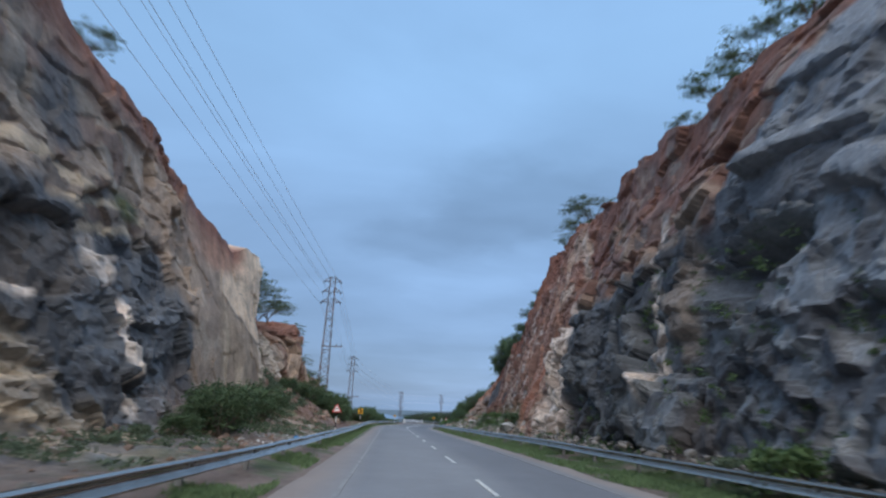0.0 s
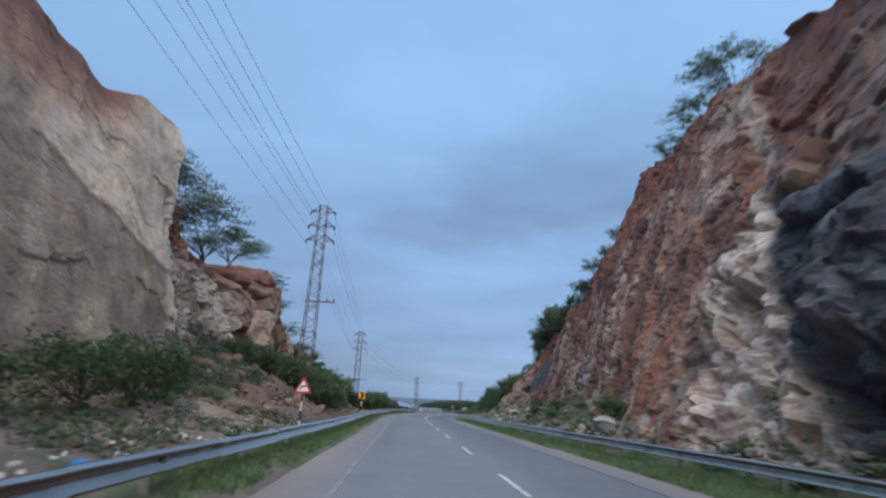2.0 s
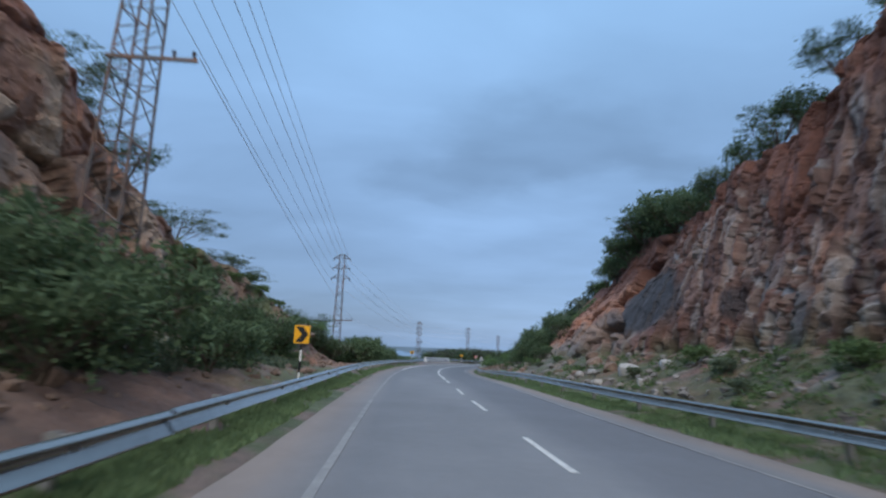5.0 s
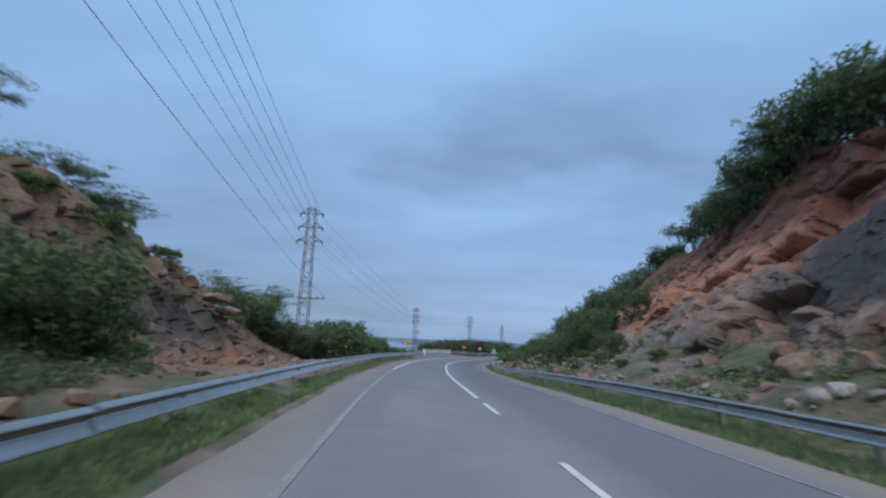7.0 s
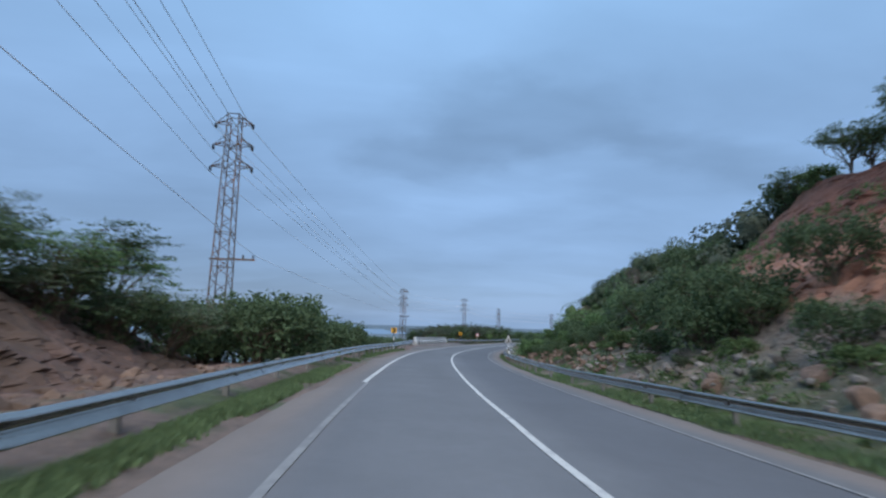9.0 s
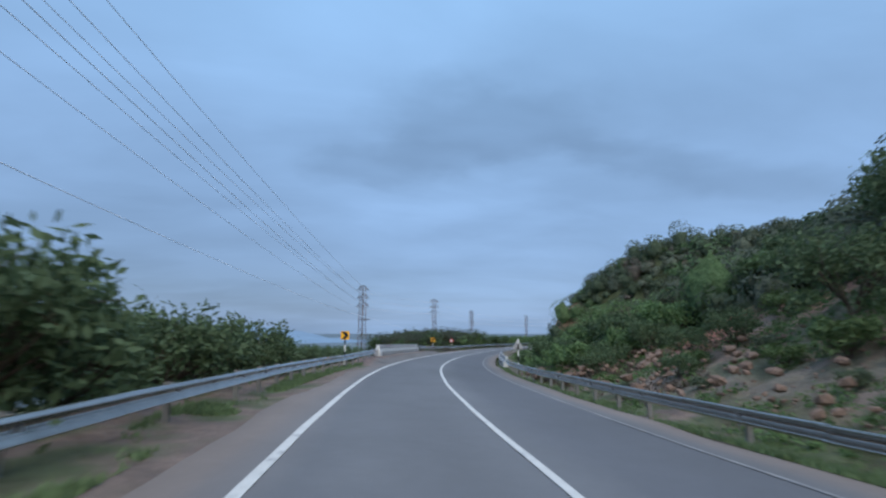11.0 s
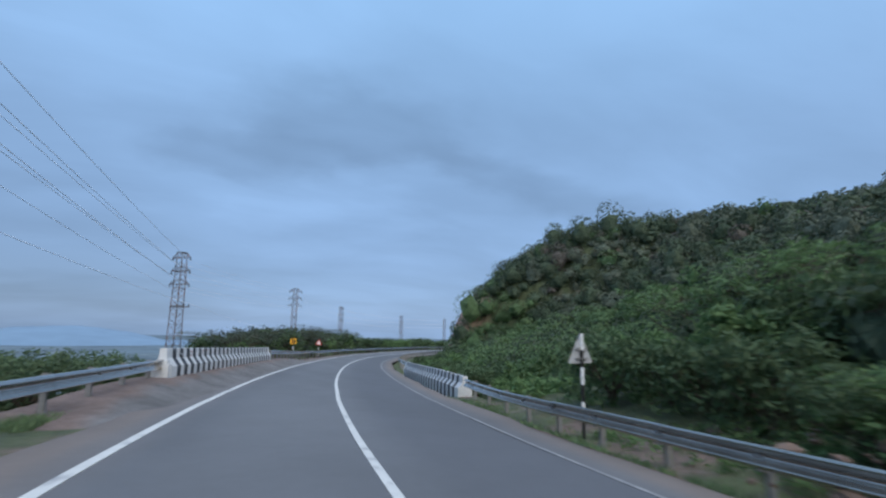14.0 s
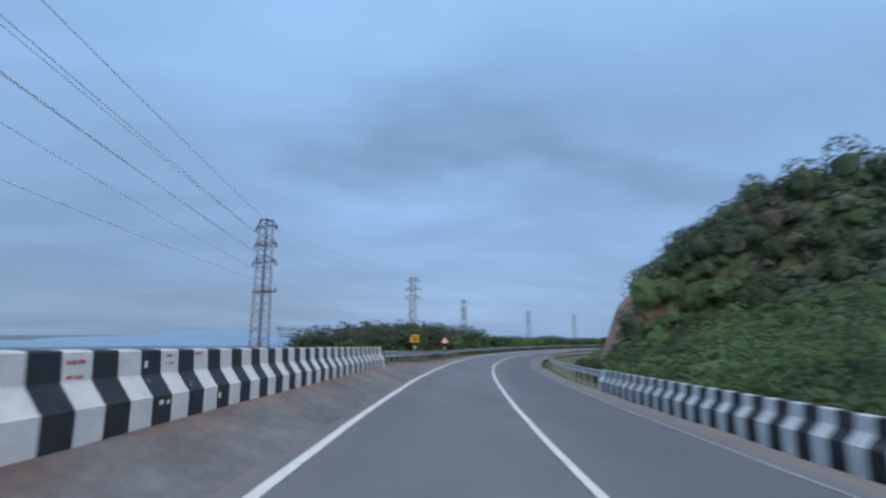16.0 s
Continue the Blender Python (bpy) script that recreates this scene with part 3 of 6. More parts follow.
    verge = blend(np.tile(DIRT * 1.15, (len(P), 1)), GREEN * 1.15, sstep(0.42, 0.58, grain + 0.08 * sstep(0.2, 0.8, F) - (0.0 if side > 0 else 0.14) * np.maximum(sstep(74, 82, Y), 1 - sstep(26, 36, Y)) - (0.0 if side > 0 else 0.2) * sstep(36, 44, Y) * (1 - sstep(58, 64, Y)) * sstep(1.0, 1.3, F)))
    if side < 0:
        verge = blend(verge, np.array([0.150, 0.092, 0.074]), sstep(36, 42, Y) * (1 - sstep(56, 62, Y)) * sstep(1.0, 1.3, F) * 0.9)
    w = 1 - sstep(2.0, 2.7, F + (grain - 0.5) * 0.8)
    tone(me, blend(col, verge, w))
    ob = part(name, me)
    tagged(ob, label, "rock face", kind="structure")
    return ob


def pick(c, w, own, tones):
    """Gives each cell one tone of a list of (share, colour), by its own random number, where w holds."""
    a = 0.0
    for share, tint in tones:
        c = blend(c, np.array(tint), w * (own >= a) * (own < a + share))
        a += share
    return c


def paint_right(q, P, F, h):
    y, z = q[:, 1], q[:, 2] + (fbm(P * 0.4, 3, 200) - 0.5) * 1.4
    n1 = fbm(P * np.array([0.5, 0.75, 0.16]), 4, 210)
    n2 = fbm(P * 0.8, 4, 211)
    own = {kind: v[2] for kind, v in h.items()}
    joint = h["shatter"][1]
    c = np.tile(GREYBROWN * 1.1, (len(P), 1))
    edge = y - 0.5 * (z - 1)
    near = 1 - sstep(31.0, 31.8, edge)
    # red-brown upper rock over the dark dyke
    c = blend(c, np.array([0.235, 0.135, 0.102]), near)
    c = pick(c, near * 0.75, own["flake"], ((0.28, (0.17, 0.085, 0.066)), (0.24, (0.33, 0.235, 0.18)), (0.16, (0.25, 0.205, 0.175))))
    c = blend(c, RED, near * sstep(11.0, 14.0, z + 0.1 * (y - 20)) * sstep(0.40, 0.58, n1) * 0.85)
    top = np.interp(y, [8, 15.3, 16.2, 17.8, 18.4, 24, 30.6, 33], [20, 12.6, 10.9, 8.9, 8.3, 8.7, 8.0, 8.0])
    dark = near * (1 - sstep(-0.35, 0.35, z - top))
    c = blend(c, DARK * 0.95, dark)
    c = pick(c, dark * 0.85, own["slab"], ((0.28, (0.200, 0.214, 0.234)), (0.26, (0.080, 0.082, 0.092)), (0.18, (0.150, 0.160, 0.166))))
    c = pick(c, dark * 0.75 * (1 - sstep(4.5, 7.5, z)), own["flake"], ((0.26, (0.235, 0.252, 0.272)), (0.26, (0.078, 0.080, 0.088)), (0.08, (0.32, 0.32, 0.32))))
    c = blend(c, np.array([0.175, 0.142, 0.125]), dark * sstep(0.56, 0.66, fbm(P * 0.22, 3, 220)) * 0.6)
    c = c * (1 + dark * (np.interp(y, [13, 17, 20, 23], [1.35, 1.1, 0.85, 0.66]) - 1))[:, None]
    # tan ledge and a smooth grey-brown pillar beside the blocky vein
    tan = np.array([0.315, 0.25, 0.205])
    c = blend(c, tan, spot(y, z, 20.4, 9.5, 2.5, 0.95, 0.3) * 0.9)
    c = blend(c, tan * 0.85, spot(y, z, 19.6, 5.8, 0.7, 2.6, 0.3) * 0.85)
    vein = np.abs(y - np.interp(z, [3.2, 11.5], [21.3, 24.1]))
    vein = (1 - sstep(0.0, 0.16, vein - np.interp(z, [2.0, 4.0, 11.5], [0.30, 0.42, 0.28]) + (n2 - 0.5) * 0.7)) * sstep(1.6, 2.6, z) * (1 - sstep(10.6, 12, z))
    c = blend(c, QUARTZ * 0.92, vein * 0.95)
    c = pick(c, vein * 0.8, own["shatter"], ((0.22, (0.36, 0.27, 0.22)), (0.12, (0.13, 0.12, 0.12))))
    # tan and pink face, shattered quartz at the dyke's edge
    back = sstep(31.4, 32.4, edge) * (1 - sstep(42, 45, y))
    c = blend(c, np.array([0.43, 0.30, 0.23]), back)
    c = pick(c, back * 0.8, own["block"], ((0.26, (0.27, 0.125, 0.088)), (0.20, (0.44, 0.34, 0.27)), (0.20, (0.26, 0.205, 0.175))))
    c = blend(c, RED * 1.15, back * sstep(0.50, 0.60, n1) * 0.65)
    c = blend(c, np.array([0.165, 0.078, 0.062]), spot(y, z, 38.6, 8.6, 1.1, 1.7, 0.3) * 0.85)
    c = blend(c, np.array([0.16, 0.15, 0.145]), spot(y, z, 38.1, 4.0, 0.8, 1.7, 0.3) * 0.5)
    c = blend(c, np.array([0.52, 0.40, 0.32]), (1 - sstep(0.25, 0.55, np.abs(edge - 31.9) + (n2 - 0.5) * 0.6)) * sstep(8, 10, z) * 0.85)
    quartz = sstep(31.2, 31.8, edge) * (1 - sstep(-0.5, 0.5, y - np.interp(z, [0, 5, 10.5], [37.2, 36.4, 36.6]) + (n2 - 0.5) * 1.5)) * (1 - sstep(9, 11, z))
    c = blend(c, QUARTZ, quartz * 0.95)
    c = pick(c, quartz * 0.7, own["shatter"], ((0.16, (0.42, 0.31, 0.25)), (0.10, (0.24, 0.17, 0.14)), (0.2, (0.60, 0.50, 0.43))))
    c = blend(c, BROWN * 0.8, quartz * (1 - sstep(0.0, 0.07, joint)) * 0.6)
    # upright ribs: pinkish, grey, red-brown, a few orange and maroon ones
    mid = sstep(41, 45.5, y) * (1 - sstep(74, 80, y))
    c = blend(c, np.array([0.300, 0.172, 0.133]), mid)
    c = pick(c, mid * 0.9, own["rib"], ((0.26, (0.200, 0.088, 0.064)), (0.16, (0.125, 0.066, 0.054)), (0.22, (0.310, 0.225, 0.190)), (0.09, (0.400, 0.190, 0.122)), (0.06, (0.18, 0.160, 0.152))))
    c = pick(c, mid * 0.55, own["splinter"], ((0.18, (0.46, 0.385, 0.335)), (0.22, (0.17, 0.092, 0.072)), (0.12, (0.40, 0.235, 0.165))))
    c = blend(c, np.array([0.150, 0.082, 0.066]), mid * (1 - sstep(0.0, 0.14, h["rib"][1])) * 0.7)
    stack = mid * stacked(own["rib"])
    c = pick(c, stack * 0.9, own["shatter"], ((0.17, (0.45, 0.38, 0.34)), (0.34, (0.20, 0.105, 0.080)), (0.18, (0.34, 0.23, 0.185)), (0.06, (0.33, 0.325, 0.33))))
    c = blend(c, np.array([0.13, 0.075, 0.06]), stack * (1 - sstep(0.0, 0.08, joint)) * 0.8)
    c = blend(c, np.array([0.40, 0.185, 0.120]), spot(y, z, 45.4, 9.0, 0.9, 7.0, 0.3) * (0.4 + 0.6 * sstep(0.4, 0.6, n2)) * 0.85)
    c = blend(c, RED * 1.1, mid * sstep(4.55, 4.85, F + (n1 - 0.5) * 0.5) * 0.8)
    c = c * (1 + 0.25 * sstep(40, 43, y) * (1 - sstep(54, 62, y)) * (0.4 + 0.6 * sstep(0.42, 0.56, n2)))[:, None]
    # a heap of blue-grey and pinkish blocks rising from the foot, a slim tan pillar, a dark patch and two red soil runs
    c = blend(c, RED * 1.15, (spot(y, z, 64.6, 7.0, 1.2, 2.4, 0.4) + spot(y, z, 54.5, 15.0, 5.0, 2.6, 0.5)) * 0.8)
    pale = np.maximum(spot(y, z, 56.4, 1.6, 2.6, 1.8, 0.5), spot(y, z, 57.2, 4.4, 0.8, 2.2, 0.4))
    c = pick(c, pale, own["shatter"], ((0.24, (0.38, 0.36, 0.35)), (0.36, (0.22, 0.125, 0.095)), (0.16, (0.43, 0.38, 0.35)), (0.12, (0.30, 0.305, 0.32))))
    c = blend(c, np.array([0.14, 0.09, 0.075]), pale * (1 - sstep(0.0, 0.08, joint)) * 0.7)
    c = blend(c, np.array([0.41, 0.33, 0.28]), spot(y, z, 61.2, 3.2, 0.45, 1.7, 0.3) * 0.85)
    c = blend(c, np.array([0.07, 0.055, 0.055]), spot(y, z, 67.5, 2.6, 0.8, 0.7, 0.4) * 0.9)
    # lower, softer slope: orange and maroon soil over tan and dark blocks
    far = sstep(77, 81, y)
    c = blend(c, np.array([0.30, 0.205, 0.160]), far)
    c = pick(c, far * 0.7, own["mass"], ((0.25, (0.36, 0.27, 0.215)), (0.22, (0.235, 0.135, 0.10))))
    c = blend(c, np.array([0.185, 0.165, 0.155]), spot(y, z, 90, -0.6, 7.0, 1.4, 0.5) * 0.9)
    loose = far * sstep(-0.3, 0.4, z - np.interp(y, [80, 86, 92, 98, 106], [3.4, 2.4, 1.2, 0.6, 0.2]) + (n2 - 0.5))
    c = blend(c, np.array([0.43, 0.215, 0.142]), loose * (0.75 + 0.4 * n2))
    c = blend(c, RED * 1.25, loose * sstep(0.52, 0.62, n1) * 0.5)
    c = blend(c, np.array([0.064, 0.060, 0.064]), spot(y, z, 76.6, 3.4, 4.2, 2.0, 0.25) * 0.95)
    c = blend(c, np.array([0.15, 0.115, 0.105]), spot(y, z, 81.0, 2.6, 1.6, 1.0, 0.4) * 0.7)
    c = blend(c, RED * 0.72, far * sstep(4.2, 4.45, F + (n2 - 0.5) * 0.4) * 0.92)
    # weeds on the lower bank, scrub on the top
    bank = sstep(2.0, 2.5, F) * (1 - sstep(2.85, 3.35, F + (n1 - 0.5) * 0.8)) * sstep(38, 44, y)
    c = blend(c, GREEN, bank * sstep(0.36, 0.50, n1) * 0.9)
    c = blend(c, np.array([0.235, 0.19, 0.16]), sstep(84, 90, y) * sstep(2.2, 2.6, F) * (1 - sstep(3.0, 3.4, F)) * (1 - sstep(122, 127, y)) * 0.7)
    c = blend(c, GREEN, sstep(122, 127, y) * sstep(2.0, 2.5, F) * 0.85)
    c = blend(c, GREEN, sstep(104, 110, y) * sstep(2.6, 3.1, F) * sstep(0.36, 0.5, n1) * 0.8)
    c = blend(c, np.array([0.30, 0.12, 0.085]), spot(y, z, 118.5, -0.9, 2.8, 1.1, 0.5) * 0.9)
    c = blend(c, RED * 0.9, sstep(4.8, 5.0, F) * 0.8)
    return blend(c, GREEN * 0.9, sstep(5.3, 6.0, F) * 0.8 + sstep(100, 112, y) * sstep(4.2, 5, F) * 0.8)


def paint_left(q, P, F, h):
    y, z = q[:, 1], q[:, 2] + (fbm(P * 0.4, 3, 300) - 0.5) * 1.2
    n1 = fbm(P * np.array([0.5, 0.5, 0.3]), 4, 310)
    n2 = fbm(P * 0.9, 4, 311)
    own = {kind: v[2] for kind, v in h.items()}
    joint = h["shatter"][1]
    # grey-brown upper rock, dark smooth base
    c = np.tile(np.array([0.295, 0.232, 0.188]), (len(P), 1))
    front = 1 - sstep(25.6, 27.0, y + 0.75 * (z - 4))
    c = pick(c, 0.7 * (1 - sstep(24, 27, y)), own["flake"], ((0.25, (0.19, 0.155, 0.135)), (0.20, (0.34, 0.285, 0.235)), (0.15, (0.23, 0.15, 0.12))))
    c = blend(c, DARK * 0.75, spot(y, z, 16.4, 11.2, 1.1, 1.8, 0.3) * 0.85)
    dark = front * (1 - sstep(-0.4, 0.4, z - np.interp(y, [10, 15, 20, 25, 30], [7.6, 7.4, 7.8, 8.0, 3.0])))
    c = blend(c, DARK * 0.88, dark)
    c = pick(c, dark * 0.7, own["slab"], ((0.30, (0.185, 0.197, 0.218)), (0.22, (0.105, 0.108, 0.118)), (0.15, (0.19, 0.165, 0.15))))
    c = pick(c, dark * 0.5 * sstep(20.5, 22, y), own["flake"], ((0.25, (0.20, 0.215, 0.238)), (0.22, (0.095, 0.098, 0.108))))
    # pale streaks along the beds, a quartz pocket with a strip under it, pale layers near the ground
    bed = np.sin((z - 0.06 * y) * 5.2 + (n1 - 0.5) * 9)
    c = blend(c, PALE * 1.05, spot(y, z, 17.4, 8.4, 4.6, 1.1, 0.3) * sstep(0.25, 0.6, bed) * 0.9)
    c = blend(c, QUARTZ * 0.9, spot(y, z, 18.6, 6.3, 0.85, 0.95, 0.3) * (0.5 + 0.5 * sstep(0.35, 0.6, n2)))
    strip = (1 - sstep(0.0, 0.12, np.abs(P[:, 1] - np.interp(P[:, 2], [0.7, 2.6, 4.8], [20.3, 20.2, 19.5]) + (n2 - 0.5) * 0.5) - 0.36)) * sstep(0.5, 0.9, P[:, 2]) * (1 - sstep(4.6, 5.2, P[:, 2]))
    c = blend(c, QUARTZ * 1.05, strip * 0.95)
    layers = spot(y, z, 14.0, 1.9, 1.9, 1.7, 0.3)
    c = blend(c, PALE * 1.05, layers * (0.35 + 0.6 * sstep(-0.3, 0.3, bed)))
    c = blend(c, QUARTZ, spot(P[:, 1], P[:, 2], 14.4, 4.2, 0.7, 0.24, 0.3) * sstep(0.4, 0.55, n2))
    c = blend(c, GREEN * 1.1, spot(y, z, 20.6, 9.0, 1.0, 0.8, 0.4) * sstep(0.40, 0.52, n2) * 0.9)
    mid = sstep(25.6, 27.0, y + 0.75 * (z - 4)) * (1 - sstep(43.5, 44.5, y))
    c = blend(c, np.array([0.420, 0.315, 0.238]), mid * 0.95)
    c = blend(c, np.array([0.300, 0.222, 0.172]), mid * sstep(0.46, 0.56, n1) * 0.7)
    c = blend(c, np.array([0.52, 0.43, 0.345]), mid * sstep(0.56, 0.66, n2) * 0.6)
    zz, yy = P[:, 2] + (n1 - 0.5) * 0.9, P[:, 1]
    # cream block above a slanting joint, plain brown slab below it, pale rib along the slab's far edge
    flat = sstep(30.5, 32.0, yy) * (1 - sstep(40.4, 41.2, yy))
    c = blend(c, np.array([0.40, 0.295, 0.208]), flat * (1 - sstep(-0.3, 0.3, zz - 7.3 + 0.276 * (yy - 33.7))) * (0.75 + 0.3 * n2))
    cream = sstep(-0.15, 0.15, zz - 7.3 + 0.276 * (yy - 33.7)) * sstep(31.5, 33.0, yy) * (1 - sstep(43, 44.2, yy))
    c = blend(c, np.array([0.80, 0.61, 0.44]), cream * (0.8 + 0.3 * n2))
    c = blend(c, GREYBROWN * 0.7, (1 - sstep(0.0, 0.28, np.abs(zz - 7.2 + 0.276 * (yy - 33.7)))) * sstep(32, 34, yy) * (1 - sstep(40, 41, yy)) * 0.75)
    c = blend(c, np.array([0.10, 0.08, 0.07]), (1 - sstep(0.0, 0.07, np.abs(P[:, 2] - 8.1 + 0.42 * (yy - 37) + 0.4 * np.sin(yy * 2)))) * sstep(36, 36.3, yy) * (1 - sstep(39.2, 39.5, yy)) * 0.8)
    c = blend(c, np.array([0.55, 0.49, 0.42]), sstep(40.2, 40.9, yy + 0.3 * (n1 - 0.5)) * (1 - sstep(43.4, 44.6, yy)) * sstep(0.4, 1.2, zz) * 0.85)
    c = blend(c, PALE, (spot(yy, zz, 35.2, 2.5, 0.9, 1.1, 0.3) + spot(yy, zz, 32.4, 4.2, 0.5, 2.4, 0.4)) * 0.65)
    c = blend(c, BROWN * 0.6, spot(yy, zz, 39.4, 3.2, 0.9, 1.2, 0.4) * 0.5)
    c = blend(c, ORANGE * 1.15, sstep(9.0, 10.0, z + 0.10 * (36 - y)) * spot(y, z, 32.5, 11.3, 4.5, 2.6, 0.5) * 0.9)
    c = blend(c, RED * 1.05, sstep(4.72, 4.95, F) * (1 - spot(y, z, 40, 11, 2.6, 3)) * 0.9)
    brk = sstep(41.4, 42.4, y) * (1 - sstep(50, 53, y))
    c = blend(c, np.array([0.40, 0.32, 0.255]), brk * 0.9)
    c = pick(c, brk * 0.8, own["rib"], ((0.30, (0.50, 0.43, 0.36)), (0.22, (0.22, 0.175, 0.15)), (0.15, (0.40, 0.30, 0.225))))
    c = pick(c, brk * 0.6, own["shatter"], ((0.25, (0.52, 0.45, 0.385)), (0.25, (0.20, 0.155, 0.13))))
    c = blend(c, RED, brk * sstep(6.6, 7.8, z))
    knob = sstep(51, 54, y) * (1 - sstep(65, 69, y))
    c = blend(c, np.array([0.420, 0.265, 0.185]), knob * 0.95)
    c = pick(c, knob * 0.85, own["mass"], ((0.28, (0.52, 0.37, 0.265)), (0.16, (0.28, 0.17, 0.125)), (0.20, (0.44, 0.22, 0.14))))
    c = blend(c, BROWN * 0.55, knob * (1 - sstep(0.0, 0.08, h["mass"][1])) * 0.7)
    c = blend(c, RED * 1.1, knob * np.maximum(sstep(0.56, 0.66, n1) * 0.8, sstep(7.0, 8.2, z)) * 0.9)
    far = sstep(66, 70, y)
    c = blend(c, BROWN, far * 0.7)
    c = blend(c, GREEN, far * sstep(0.46, 0.58, n1) * 0.7)
    c = blend(c, RED * 0.8, far * sstep(2.5, 4, z) * 0.7)
    outcrop = sstep(72, 75, y) * (1 - sstep(86.0, 87.0, y)) * sstep(2.75, 3.05, F) * (1 - sstep(1.7, 2.5, z - 0.12 * (81 - y)))
    c = blend(c, np.array([0.080, 0.070, 0.068]), outcrop * 0.95)
    c = pick(c, outcrop * 0.8, own["rib"], ((0.3, (0.125, 0.102, 0.095)), (0.25, (0.052, 0.049, 0.052)), (0.10, (0.22, 0.19, 0.17))))
    c = blend(c, blend(np.tile(BROWN * 0.8, (len(P), 1)), GREEN * 1.15, sstep(0.40, 0.52, n1)), sstep(72, 75, y) * (1 - sstep(86, 88, y)) * sstep(1.7, 2.5, z - 0.12 * (81 - y)) * 0.85)
    c = blend(c, ORANGE * 0.72, sstep(86.0, 87.5, y) * (1 - sstep(90, 94, y)) * 0.85)
    c = blend(c, BROWN * 0.68, sstep(90, 94, y) * 0.85)
    c = blend(c, GREEN, sstep(86, 90, y) * sstep(0.46, 0.56, n1) * sstep(2.6, 3.2, F) * 0.7)
    c = blend(c, np.array([0.30, 0.215, 0.175]), sstep(102, 107, y) * 0.8)
    bank = sstep(2.0, 2.5, F) * (1 - sstep(2.9, 3.5, F + (n1 - 0.5) * 0.8)) * sstep(18, 26, y) * (1 - sstep(86, 90, y))
    c = blend(c, np.array([0.145, 0.090, 0.074]), sstep(2.0, 2.4, F) * sstep(85.5, 87.5, y) * (1 - sstep(108, 112, y)) * 0.85)
    c = blend(c, np.array([0.33, 0.245, 0.205]), bank * 0.85)
    c = blend(c, PALE * 0.85, sstep(2.2, 2.6, F) * (1 - sstep(3.0, 3.2, F)) * (1 - sstep(18, 21, y)) * sstep(0.42, 0.55, n2) * 0.8)
    c = blend(c, ORANGE * 0.62, bank * sstep(68, 74, y) * (1 - sstep(90, 95, y)) * 0.85)
    c = blend(c, np.array([0.180, 0.112, 0.090]), bank * sstep(40, 43, y) * (1 - sstep(58, 62, y)))
    c = blend(c, GREEN * 1.2, bank * sstep(0.40, 0.54, n1 - 0.16 * sstep(41, 44, y) * (1 - sstep(58, 62, y)) - 0.12 * sstep(2.75, 2.45, F) - 0.12 * (1 - sstep(38, 42, y))) * 0.75 * (1 - sstep(70, 75, y)))
    return blend(c, GREEN * 0.9, sstep(5.3, 6.0, F) * 0.8)


RIGHT_KEYS = [
    (-75, 9.8, 0.9, 12.2, 8.0, 15.6, 17.0), (10, 9.7, 0.4, 12.2, 8.0, 15.4, 17.2), (24, 9.7, 0.2, 12.0, 8.0, 15.3, 17.4), (32.8, 9.8, 0.1, 12.2, 8.5, 15.3, 18.3),
    (34.5, 9.8, 0.0, 12.4, 8.0, 15.3, 16.8), (40, 9.7, 0.2, 12.6, 7.5, 15.3, 17.0), (46, 11.0, 1.2, 13.0, 7.5, 15.5, 17.3), (54, 11.8, 1.2, 13.4, 7.5, 15.5, 17.2),
    (56, 11.9, 1.1, 13.4, 6.5, 15.5, 13.8), (62, 12.3, 0.9, 13.6, 6.0, 15.5, 12.2), (66, 12.5, 0.8, 13.9, 5.0, 15.5, 10.2), (72, 12.8, 0.6, 14.0, 4.5, 15.5, 8.8),
    (78, 12.2, 0.2, 13.8, 3.8, 16.2, 8.4), (86, 11.3, -0.2, 13.4, 3.0, 18.0, 9.2), (95, 11.0, -0.8, 14.0, 2.2, 20.0, 8.5), (104, 11.5, -1.3, 14.6, 1.2, 20.5, 7.0),
    (112, 11.5, -2.2, 15.0, -0.4, 20.5, 3.6), (124, 12.5, -3.1, 16.5, -1.6, 22.0, 0.8), (134, 12.5, -3.6, 17.0, -2.8, 24.0, -1.0), (140, 12.5, -4.2, 17.0, -4.0, 24.0, -4.0)]
